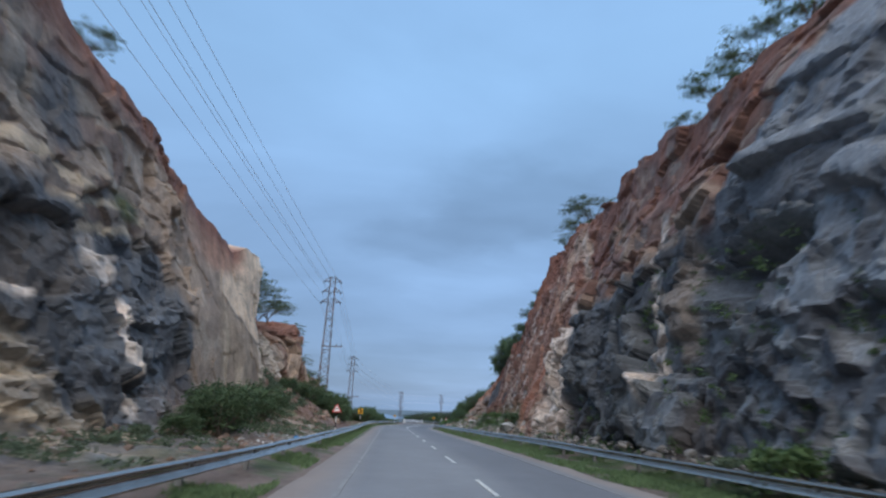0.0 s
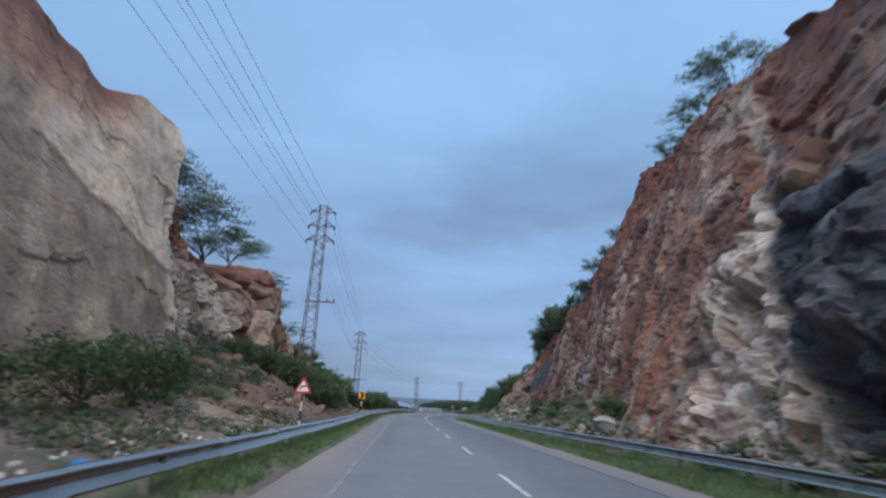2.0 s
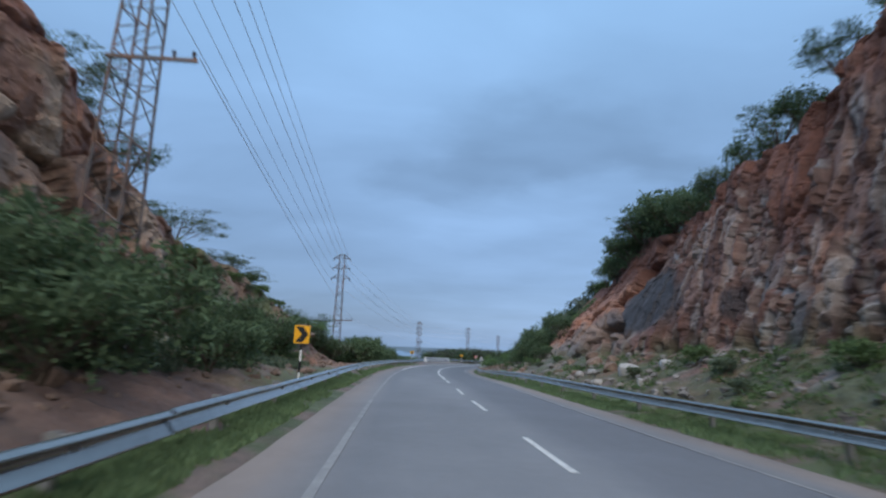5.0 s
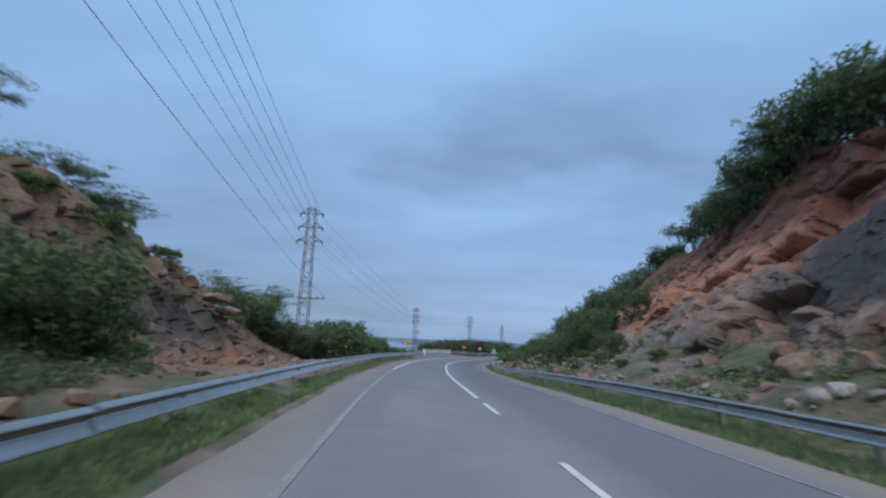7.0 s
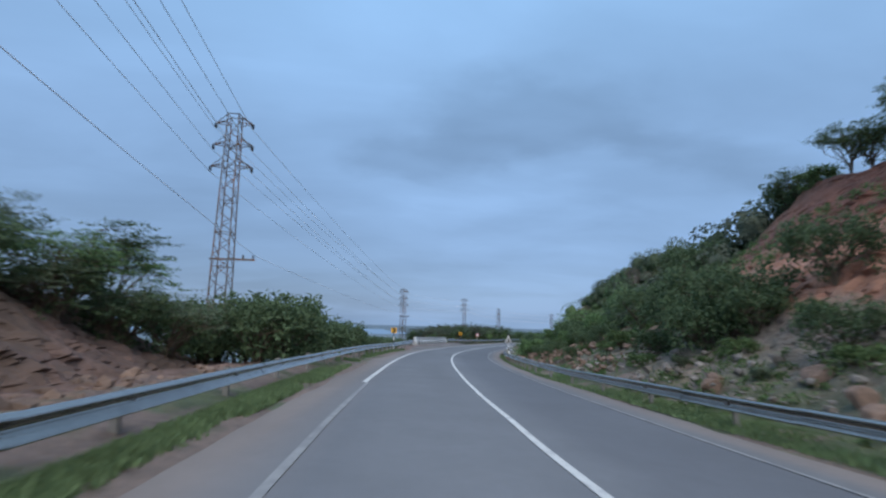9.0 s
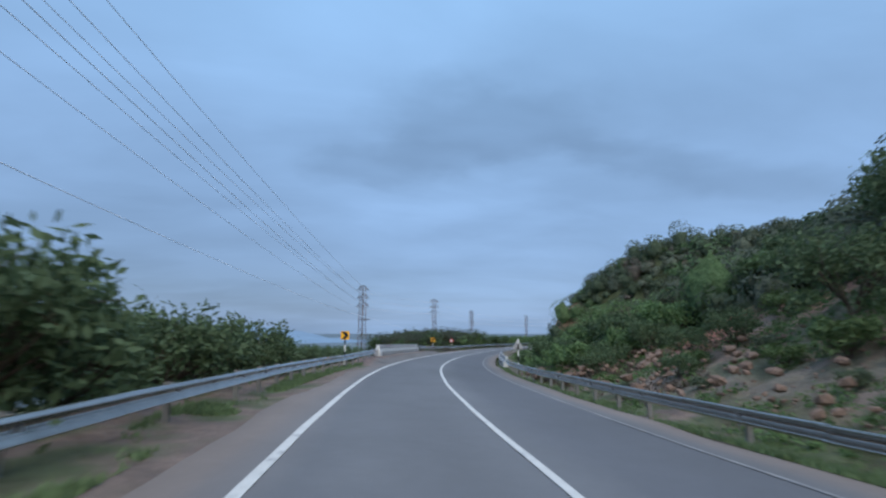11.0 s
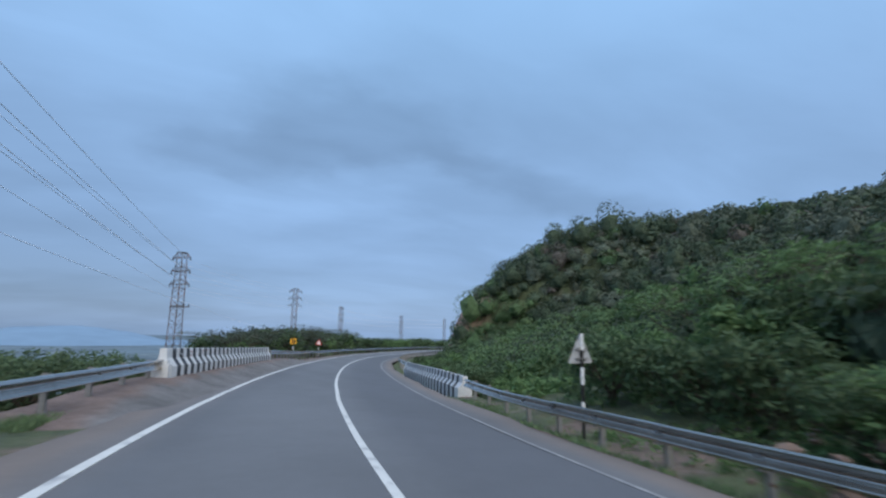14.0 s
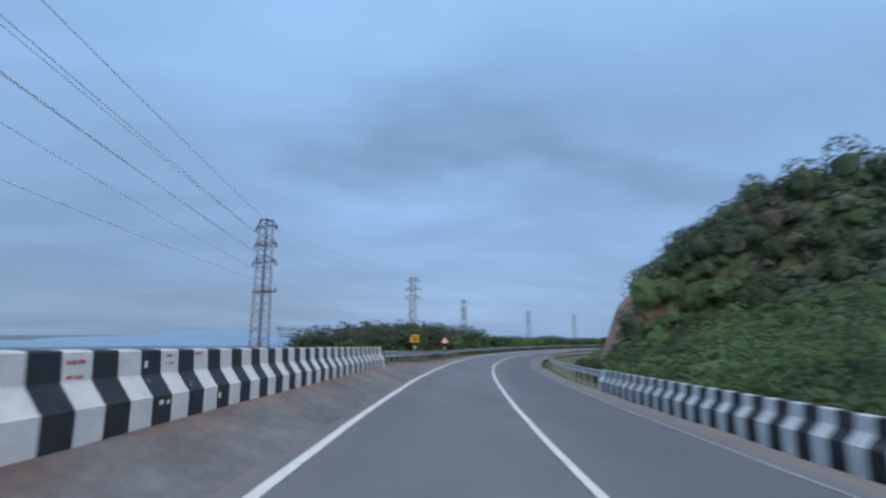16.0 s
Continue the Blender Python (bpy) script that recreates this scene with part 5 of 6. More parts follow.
def half_width(z):
    return 0.52 + (0.29 - 0.52) * z / PYLON_H


def build_pylon(m, low_arm):
    ob = empty("lattice_pylon", m)
    h = PYLON_H
    for sx in (-1, 1):
        for sy in (-1, 1):
            a, b = half_width(0), half_width(h)
            part("leg", Solid().tube((sx * a, sy * a, -1.2), (sx * b, sy * b, h), 0.045, 0.032, 4).mesh("leg", [LATTICE]), ob)
    levels = [0.0]
    while levels[-1] < h - 0.5:
        levels.append(levels[-1] + 1.45 * half_width(levels[-1]))
    levels[-1] = h
    for k in range(4):
        for i, (z0, z1) in enumerate(zip(levels, levels[1:])):
            c0, c1 = half_width(z0), half_width(z1)
            corner = [(-1, -1), (1, -1), (1, 1), (-1, 1)]
            p, q = corner[k], corner[(k + 1) % 4]
            if i % 2:
                p, q = q, p
            part("brace", Solid().tube((p[0] * c0, p[1] * c0, z0), (q[0] * c1, q[1] * c1, z1), 0.02, sides=4).mesh("brace", [LATTICE]), ob)
            if i % 3 == 0:
                part("tie_bar", Solid().tube((p[0] * c0, p[1] * c0, z0), (q[0] * c0, q[1] * c0, z0), 0.018, sides=4).mesh("tie_bar", [LATTICE]), ob)
    c = half_width(h) + 0.03
    ring = Solid()
    for p, q in (((-c, -c), (c, -c)), ((c, -c), (c, c)), ((c, c), (-c, c)), ((-c, c), (-c, -c))):
        ring.tube((*p, h), (*q, h), 0.03, sides=4)
    part("top_frame", ring.mesh("top_frame", [LATTICE]), ob)
    for z, reach in ARMS:
        for sx in (-1, 1):
            w, w2 = half_width(z), half_width(z + 0.4)
            tip = (sx * (w + reach), 0, z)
            b = Solid()
            for sy in (-1, 1):
                b.tube((sx * w, sy * w, z), tip, 0.028, sides=4).tube((sx * w2, sy * w2, z + 0.42), tip, 0.026, sides=4)
            b.tube((sx * w, -w, z), (sx * w, w, z), 0.024, sides=4)
            arm = part("crossarm", b.mesh("crossarm", [LATTICE]), ob)
            ins = Solid()
            for j in range(4):
                ins.tube((tip[0], 0, z - 0.02 - 0.07 * j), (tip[0], 0, z - 0.06 - 0.07 * j), 0.085, 0.05, 8)
            part("insulator", ins.mesh("insulator", [GLASSY]), arm)
    z, w = low_arm, half_width(low_arm)
    low = part("low_crossarm", Solid().box((-w - 0.1, -w - 0.06, z - 0.05), (w + 1.35, -w, z + 0.05)).mesh("low_crossarm", [LATTICE]), ob)
    for x in (w + 0.75, w + 1.25):
        part("pin_insulator", Solid().tube((x, -w - 0.03, z + 0.05), (x, -w - 0.03, z + 0.22), 0.03, 0.06, 8).mesh("pin_insulator", [GLASSY]), low)
    return tagged(ob, "rusty grey narrow lattice pylon with three crossarms", "pylon", "pylons of the power line")


PYLONS = [(-17.0, -60.0, 31.0, 6), (-8.5, 58.0, 15.2, 0), (-10.0, 106.5, 10.5, -2), (0.2, 172.0, 5.4, -42), (16.0, 208.0, 5.6, -25), (29.0, 229.0, 3.9, 48), (55.0, 262.0, 3.5, 42),
          (83.0, 292.0, 4.1, 40)]
first = build_pylon(at_xy(*PYLONS[1][:2], PYLONS[1][2] - PYLON_H, PYLONS[1][3]), LOW_ARM[1])
for (x, y, z, turn), low_arm in zip(PYLONS, LOW_ARM):
    if low_arm != LOW_ARM[1]:
        build_pylon(at_xy(x, y, z - PYLON_H, turn), low_arm)
    elif y != PYLONS[1][1]:
        copy_thing(first, at_xy(x, y, z - PYLON_H, turn))


def wire(a, b, sag, r=0.009, sides=5, n=40):
    a, b = np.array(a), np.array(b)
    t = np.linspace(0, 1, n)
    p = a + (b - a) * t[:, None]
    p[:, 2] -= sag * 4 * t * (1 - t)
    d = b - a
    side = np.array([d[1], -d[0], 0]) / np.hypot(d[0], d[1])
    v = np.concatenate([p + r * (math.cos(k * 2 * math.pi / sides) * side + math.sin(k * 2 * math.pi / sides) * np.array([0, 0, 1])) for k in range(sides)])
    f = [(k * n + i, k * n + i + 1, ((k + 1) % sides) * n + i + 1, ((k + 1) % sides) * n + i) for k in range(sides) for i in range(n - 1)]
    ob = part("power_line", quick_mesh("power_line", v, np.array(f), WIRE, True))
    return tagged(ob, "thin dark power line strung between the pylons", "cable", "power lines")


def tip_of(i, z, x):
    px, py, top, turn = PYLONS[i]
    q = pose(px, py, top - PYLON_H, 0, 0, turn) @ Vector((x, -0.1, z))
    return tuple(q)


for i in range(len(PYLONS) - 1):
    span = math.dist(PYLONS[i][:2], PYLONS[i + 1][:2])
    for z, reach in ARMS:
        for sx in (-1, 1):
            x = sx * (half_width(z) + reach)
            wire(tip_of(i, z - 0.3, x), tip_of(i + 1, z - 0.3, x), 1.9 * (span / 118) ** 2, 0.015 if i < 3 else 0.010)
    if 1 <= i <= 3:
        wire(*[tip_of(j, LOW_ARM[j] + 0.25, half_width(LOW_ARM[j]) + 1.25) for j in (i, i + 1)], 0.5, 0.013)


# ---------------------------------------------------------------- plants
def leaf_cloud(centres, radii, count, size, flat, seed, shell=0.45, slim=1.0):
    """Leaf sprigs scattered through clumps: small bent quads that face outwards and up. centres (n, 3), radii (n, 3)."""
    rng = np.random.default_rng(seed)
    i = rng.integers(0, len(centres), count)
    d = rng.normal(size=(count, 3))
    d /= np.linalg.norm(d, axis=1)[:, None]
    p = centres[i] + d * radii[i] * rng.random(count)[:, None] ** shell
    a = rng.normal(size=(count, 3)) * np.array([1, 1, 1 - flat])
    a /= np.linalg.norm(a, axis=1)[:, None]
    b = np.cross(a, (d * 0.9 + rng.normal(size=(count, 3)) * 0.45) * (1 - flat) + np.array([0, 0, 1.0]) * (0.4 + flat))
    b /= np.linalg.norm(b, axis=1)[:, None]
    l, w = size * (0.6 + 0.8 * rng.random(count))[:, None], slim * size * (0.30 + 0.25 * rng.random(count))[:, None]
    v = np.stack([p - a * l, p + b * w, p + a * l, p - b * w], 1).reshape(-1, 3)
    return v, np.arange(4 * count).reshape(-1, 4)


def tree_meshes(seed, height, spread, kind, leaves, leaf, size):
    """kind 'acacia': forking stems under flat layered pads; 'bush': many low stems, leaves to the ground."""
    rng = random.Random(seed)
    wood = Solid()
    tips = []
    stems = 4 if kind == "acacia" else 5
    for k in range(stems):
        t = 2 * math.pi * (k + rng.random() * 0.8) / stems
        p, q = Vector((0, 0, -0.3)), Vector((0.12 * math.cos(t), 0.12 * math.sin(t), 0.25 * height * rng.uniform(0.6, 1)))
        r = 0.045 * height * (0.36 if kind == "acacia" else 0.45)
        wood.tube(p, q, r, r * 0.8, 6)
        for j in range(4 if kind == "acacia" else 3):
            t2 = t + rng.uniform(-0.7, 0.7)
            out = spread * rng.uniform(0.25, 0.62)
            e = Vector((out * math.cos(t2), out * math.sin(t2), height * rng.uniform(0.40, 0.8)))
            wood.tube(q, e, r * 0.6, r * 0.28, 5)
            for _ in range(4 if kind == "acacia" else 3):
                t3 = t2 + rng.uniform(-0.8, 0.8)
                far = spread * (rng.uniform(0.45, 1.0) if kind == "acacia" else rng.uniform(0.35, 0.75))
                z = height * (rng.uniform(0.62, 1.0) - (0.22 * (far / spread) ** 2 if kind == "acacia" else 0.35 * (far / spread) ** 2))
                f = Vector((far * math.cos(t3), far * math.sin(t3), z))
                wood.tube(e, f, r * 0.26, r * 0.06, 3)
                tips.append(f)
                tips.append((e + f) / 2 + Vector((0, 0, 0.05 * height)))
    c = np.array([tuple(t) for t in tips])
    nr = np.random.default_rng(seed)
    if kind == "acacia":
        rad = np.stack([spread * (0.11 + 0.17 * nr.random(len(c)))] * 2 + [height * (0.012 + 0.028 * nr.random(len(c)))], 1)
        v, f = leaf_cloud(c, rad, leaves, size, 0.6, seed, 0.5, 0.6)
    else:
        low = np.stack([np.clip(nr.normal(size=40), -1.3, 1.3) * spread * 0.45, np.clip(nr.normal(size=40), -1.3, 1.3) * spread * 0.45, height * nr.uniform(0.08, 0.75, 40)], 1)
        c = np.concatenate([c, low])
        rad = np.stack([spread * (0.14 + 0.14 * nr.random(len(c)))] * 2 + [height * (0.08 + 0.08 * nr.random(len(c)))], 1)
        v, f = leaf_cloud(c, rad, leaves, size, 0.2, seed)
        v[:, 2] = np.maximum(v[:, 2], 0.02)
    return wood.mesh("trunk", [BARK]), quick_mesh("crown", v, f, leaf)


def tree_kind(name, seed, height, spread, kind, leaves, leaf, size, label, category, group):
    trunk, crown = tree_meshes(seed, height, spread, kind, leaves, leaf, size)
    return dict(name=name, trunk=trunk, crown=crown, label=label, category=category, group=group)


def plant(k, x, y, z, scale=1.0, turn=0.0, lean=0.0, squash=1.0):
    ob = empty(k["name"], pose(x, y, z, lean, 0, turn) @ Matrix.Diagonal((scale, scale, scale * squash, 1)))
    part("trunk", k["trunk"], ob)
    part("crown", k["crown"], ob)
    return tagged(ob, k["label"], k["category"], k["group"])


ACACIA = [tree_kind("acacia_tree", 500 + i, h, s, "acacia", n, m, 0.088, "thorny acacia with flat feathery crown on the cutting's rim", "tree", "acacias on the rim")
          for i, (h, s, n, m) in enumerate(((3.2, 2.9, 6400, LEAF_A), (2.8, 2.5, 5000, LEAF_A), (3.3, 2.2, 4600, LEAF_B), (2.8, 2.6, 2000, LEAF_A)))]
SCRUB = [tree_kind("thorn_tree", 520 + i, h, s, "acacia", n, m, 0.10, "spreading mesquite with drooping feathery branches beside the road", "tree", "roadside trees")
         for i, (h, s, n, m) in enumerate(((3.6, 2.9, 4400, LEAF_B), (3.2, 2.7, 4000, LEAF_SOFT)))]
BUSH = [tree_kind("bush", 540 + i, h, s, "bush", n, m, 0.092, "dense dark green bush on the stony bank", "bush", "roadside bushes")
        for i, (h, s, n, m) in enumerate(((1.7, 1.5, 2000, LEAF_B), (1.3, 1.3, 1500, LEAF_C), (2.4, 2.0, 2500, LEAF_B), (1.1, 0.9, 900, LEAF_A)))]
FAR_TREE = [tree_kind("thorn_tree", 560 + i, h, s, kind, n, m, 0.14, "dense green thorn tree at the foot of the hill", "tree", "trees at the hill's foot")
            for i, (h, s, kind, n, m) in enumerate(((3.4, 2.8, "acacia", 1800, LEAF_SOFT), (2.6, 2.2, "bush", 1800, LEAF_DEEP), (2.4, 2.2, "bush", 1800, LEAF_SOFT), (3.2, 2.4, "acacia", 1700, LEAF_DUSK)))]

# acacias along the rims
for x, y, s, k in ((-15.2, 57.8, 1.0, 0), (-14.8, 52.0, 1.35, 1), (-15.4, 47.5, 1.45, 0), (-14.6, 44.0, 1.1, 2), (-15.5, 64.5, 1.0, 1), (-14.6, 68.5, 0.95, 2), (-14.0, 62.8, 0.9, 1),
                   (-14.2, 41.5, 0.5, 1), (-13.4, 18.5, 0.45, 1), (-15.8, 76.5, 1.0, 0), (-14.5, 81.5, 0.8, 1), (-13.4, 88.5, 0.5, 1), (-11.6, 91.4, 0.55, 1), (-10.6, 94.2, 0.6, 1), (-13.6, 94.5, 0.8, 0), (-13.6, 83.5, 0.8, 1)):
    plant(ACACIA[k], x, y, slope_z(x, y) - 0.15, s, (x * 50 + y * 31) % 360)
for x, y, s, k in ((16.4, 23.0, 0.8, 2), (16.2, 19.5, 0.8, 1), (16.4, 16.5, 0.8, 2), (16.6, 26.5, 0.5, 1), (16.6, 42.5, 1.0, 0), (16.6, 46.0, 0.9, 1), (17.0, 50.5, 0.7, 2),
                   (16.4, 58.5, 0.7, 2), (16.0, 63.5, 0.8, 2), (16.2, 67.5, 0.9, 2), (16.6, 71.5, 0.7, 0), (20.4, 101.0, 0.75, 2), (20.2, 97.0, 0.8, 2), (20.6, 94.0, 0.8, 0), (20.8, 104.8, 0.7, 2), (17.0, 84.0, 1.2, 2), (17.6, 86.6, 1.1, 2)):
    plant(ACACIA[k], x, y, slope_z(x, y) - 0.15, s, (x * 70 + y * 43) % 360)

# bushes at the feet of the cutting and on its slopes
for x, y, s, k in ((-7.2, 24.4, 1.0, 2), (-7.0, 21.8, 0.9, 2), (-7.3, 18.8, 0.6, 0), (-8.2, 73.4, 1.15, 2), (-8.0, 22.5, 0.8, 0), (-8.2, 25.0, 0.9, 2), (-8.6, 28.5, 0.9, 0), (-8.3, 31.8, 0.85, 2), (-8.5, 34.6, 0.95, 2), (-8.9, 37.2, 0.7, 2), (-8.2, 18.0, 0.5, 3), (-7.6, 15.0, 0.4, 3), (-9.4, 38.0, 0.6, 3),
                   (-8.4, 45.5, 0.5, 3), (-9.6, 47.5, 0.6, 3), (-10.6, 49.0, 0.6, 1), (-9.2, 50.5, 0.6, 3), (-10.4, 45.0, 0.5, 3), (-8.0, 48.6, 0.4, 1), (-7.4, 51.5, 0.4, 3), (-10.6, 52.5, 0.7, 1), (-8.6, 51.0, 0.9, 2), (-9.4, 49.2, 0.75, 2), (-7.6, 53.8, 1.0, 2), (-9.9, 47.0, 0.6, 2), (-8.9, 54.4, 1.0, 2), (-10.2, 50.8, 0.7, 0),
                   (-8.4, 53.0, 0.8, 1), (-7.3, 52.6, 0.8, 2), (-6.5, 54.6, 0.8, 2), (-6.9, 56.6, 1.15, 2), (-6.3, 59.6, 0.7, 2), (-6.7, 62.2, 0.95, 0), (-7.6, 56.4, 0.85, 2), (-7.2, 64.4, 0.9, 0), (-6.0, 52.8, 0.8, 2),
                   (-8.4, 66.0, 1.0, 2), (-8.8, 70.0, 0.9, 2), (-8.3, 73.5, 0.9, 0), (-10.2, 73.0, 0.8, 2), (-10.8, 77.5, 0.6, 1), (-13.0, 72.0, 0.7, 1), (-12.6, 75.0, 0.6, 0), (-12.4, 78.0, 0.6, 1), (-11.8, 79.5, 0.5, 3), (-12.8, 82.0, 0.6, 0), (-12.0, 85.0, 0.5, 1), (-11.6, 81.0, 0.6, 1),
                   (-8.6, 75.6, 0.7, 2), (-7.6, 75.0, 0.6, 1), (-12.2, 60.5, 0.4, 3), (-11.5, 57.0, 0.5, 3), (-11.4, 54.5, 0.5, 1), (-9.6, 82.0, 0.5, 3), (-11.0, 84.0, 0.5, 1)):
    plant(BUSH[k], x, y, slope_z(x, y) - 0.1, s, (x * 37 + y * 59) % 360)
for x, y, s, k in ((9.2, 12.2, 1.0, 1), (9.2, 14.5, 0.7, 3), (9.0, 24.0, 0.6, 3), (8.8, 30.5, 0.5, 1), (9.0, 33.5, 0.6, 3), (8.6, 28.0, 0.5, 3), (9.4, 43.5, 0.8, 0),
                   (10.2, 47.5, 0.6, 3), (10.4, 52.0, 0.6, 3), (9.4, 55.0, 0.5, 1), (10.6, 58.0, 0.7, 1), (10.0, 63.0, 0.7, 3), (11.0, 66.5, 0.7, 1), (9.0, 60.5, 0.5, 3), (9.4, 69.0, 0.5, 3),
                   (16.0, 60.5, 0.7, 2), (15.8, 65.5, 0.8, 2), (15.9, 69.0, 0.9, 2), (16.0, 72.5, 0.9, 2), (16.4, 75.5, 1.0, 2), (17.4, 78.5, 1.3, 2), (18.0, 82.0, 1.6, 2), (18.6, 84.4, 1.7, 2), (17.4, 80.0, 1.5, 2), (19.2, 87.2, 1.2, 2), (18.8, 86.5, 1.2, 0), (20.5, 92.0, 1.1, 0), (21.0, 98.0, 1.0, 2), (20.8, 103.5, 1.1, 1), (21.2, 106.0, 1.3, 0), (19.6, 89.5, 0.8, 1),
                   (10.4, 106.5, 0.5, 3), (11.8, 109.8, 0.6, 1), (10.0, 111.0, 0.5, 3), (12.8, 111.6, 0.6, 3), (11.0, 113.6, 0.6, 0), (13.4, 113.8, 0.7, 2), (9.6, 114.8, 0.4, 3), (12.0, 97.4, 1.1, 2), (11.2, 99.6, 1.0, 2), (13.2, 94.6, 1.0, 2), (12.8, 101.4, 1.2, 2), (10.4, 95.4, 0.6, 1), (9.4, 87.0, 0.5, 3), (9.8, 90.4, 0.6, 1), (10.6, 91.6, 0.7, 2), (9.0, 92.6, 0.45, 3), (10.4, 85.4, 0.5, 1), (9.6, 97.6, 0.5, 3), (9.4, 100.2, 0.6, 1), (9.8, 117.0, 0.5, 1), (11.0, 120.0, 0.6, 2), (10.2, 122.6, 0.6, 1), (12.4, 121.6, 0.7, 2), (11.4, 125.0, 0.7, 2), (13.2, 116.4, 0.6, 2), (14.4, 121.0, 0.8, 2), (12.2, 114.6, 0.6, 1), (11.6, 96.2, 0.8, 2), (10.8, 98.0, 0.9, 2), (11.9, 100.4, 1.0, 2), (10.6, 101.6, 0.8, 0), (12.8, 103.2, 1.0, 2), (17.4, 88.0, 1.2, 2), (17.2, 90.2, 1.0, 2), (16.6, 86.0, 1.3, 2), (17.8, 92.4, 0.9, 2), (20.6, 95.5, 1.0, 2), (21.0, 100.5, 0.9, 2), (11.8, 93.8, 0.6, 1), (12.4, 99.0, 0.8, 1), (13.0, 105.0, 1.1, 0), (11.4, 103.0, 0.7, 1), (16.5, 108.5, 1.2, 2), (14.0, 109.5, 1.2, 2), (12.0, 108.0, 0.9, 1),
                   (18.0, 110.0, 1.3, 2), (20.0, 112.0, 1.3, 0), (15.6, 113.5, 0.9, 1), (17.6, 115.0, 0.9, 2), (20.5, 117.0, 0.8, 2), (22.0, 113.0, 0.8, 0)):
    plant(BUSH[k], x, y, slope_z(x, y) - 0.1, s, (x * 37 + y * 59) % 360)

# trees beyond the left rail where the cutting ends
rng = random.Random(7)
for y in range(95, 131, 2):
    for row in range(3):
        x = float(on_road(float(s_of(y)), -8.6 - 2.6 * row + rng.uniform(-0.6, 0.6))[0])
        yy = y + rng.uniform(-1, 1)
        z = slope_z(x, yy) - 0.1
        top = np.interp(yy, [95, 103, 108, 113, 118, 123, 127, 131], [1.6, 1.3, 0.6, 0.1, -0.3, -0.6, -1.3, -2.0]) + rng.uniform(-0.7, 0.3)
        if y < 108 and (rng.random() < 0.35 if row else y < 100):
            continue
        k = ACACIA[3] if y < 104 and row else SCRUB[rng.randint(0, 1)] if rng.random() < (0.0 if row == 0 else 0.7 if y < 116 else 0.15) else BUSH[2]
        size = max(0.5, min(1.7, (top - z) / (3.4 if k is not BUSH[2] else 2.5)))
        plant(k, x, yy, z, size, rng.uniform(0, 360))

for x, y, k, size in ((-11.5, 97.0, 0, 0.95), (-12.2, 100.6, 1, 1.0), (-10.8, 94.4, 1, 0.8)):
    plant(SCRUB[k], x, y, slope_z(x, y) - 0.1, size, 40 * y % 360)

for x, y, size, k in ((-9.6, 97.0, 0.9, 2), (-10.4, 94.6, 0.9, 2), (-9.2, 99.5, 0.9, 2), (-8.8, 102.0, 0.75, 0), (-9.6, 104.2, 0.8, 2), (-10.8, 99.0, 1.0, 0), (-11.2, 92.0, 0.8, 2), (-10.2, 90.0, 0.6, 1)):
    plant(BUSH[k], x, y, slope_z(x, y) - 0.1, size, 53 * y % 360)

for y in range(129, 147, 2):
    for row in range(3):
        p = on_road(float(s_of(y)), -9.0 - 2.4 * row + rng.uniform(-0.6, 0.6))
        z = min(float(bank_z(p[0], p[1])), slope_z(float(p[0]), float(p[1]))) if y > 132 else slope_z(float(p[0]), float(p[1]))
        k = BUSH[(y + row) % 2 * 2]
        plant(k, float(p[0]), float(p[1]), z - 0.1, max(0.5, (np.interp(y, [129, 138, 147], [-1.8, -2.2, -2.9]) + rng.uniform(-0.3, 0.4) - z) / (1.75 if k is BUSH[0] else 2.45)), rng.uniform(0, 360))

# trees and bushes behind the right rail, at the hill's foot
for y in range(118, 186, 2):
    for row in range(4):
        s = float(s_of(y)) + rng.uniform(-1, 1)
        u = (15.5 if y < 123 else 8.6 if y > 136 else 7.7) + 2.9 * row + rng.uniform(-1, 1)
        p = on_road(s, u)
        z = max(float(hill_z(p[0], p[1])), slope_z(float(p[0]), float(p[1])) if p[1] < 134 else -50)
        k = FAR_TREE[rng.randint(1, 2) if row < 2 else rng.randint(0, 3)]
        plant(k, float(p[0]), float(p[1]), z - 0.1, rng.uniform(0.7, 1.05) * (0.8 if row == 0 else 1), rng.uniform(0, 360))
# a belt of trees on the outside of the far bend
for k in range(34):
    y = 176 + k * 1.3
    s = float(s_of(y))
    p = on_road(s, -10.5 - rng.uniform(0, 5))
    z = float(bank_z(p[0], p[1])) - 0.2
    plant(FAR_TREE[1 + k % 2] if k % 3 else FAR_TREE[3], float(p[0]), float(p[1]), z, (np.interp(y, [176, 190, 220], [-2.2, -1.4, -1.9]) + rng.uniform(-0.5, 0.4) - z) / 2.5, rng.uniform(0, 360))

for k in range(26):
    p = on_road(float(s_of(218)) + k * 3.0, -11.5 - rng.uniform(0, 6))
    z = float(bank_z(p[0], p[1])) - 0.2
    plant(FAR_TREE[1 + k % 2], float(p[0]), float(p[1]), z, max(0.5, (-3.1 + rng.uniform(-0.5, 0.4) - z) / 2.5), rng.uniform(0, 360))


SCRUB_TONES = np.array([(0.125, 0.150, 0.110), (0.096, 0.130, 0.082), (0.066, 0.094, 0.058), (0.145, 0.130, 0.110), (0.100, 0.164, 0.074), (0.120, 0.186, 0.086)])


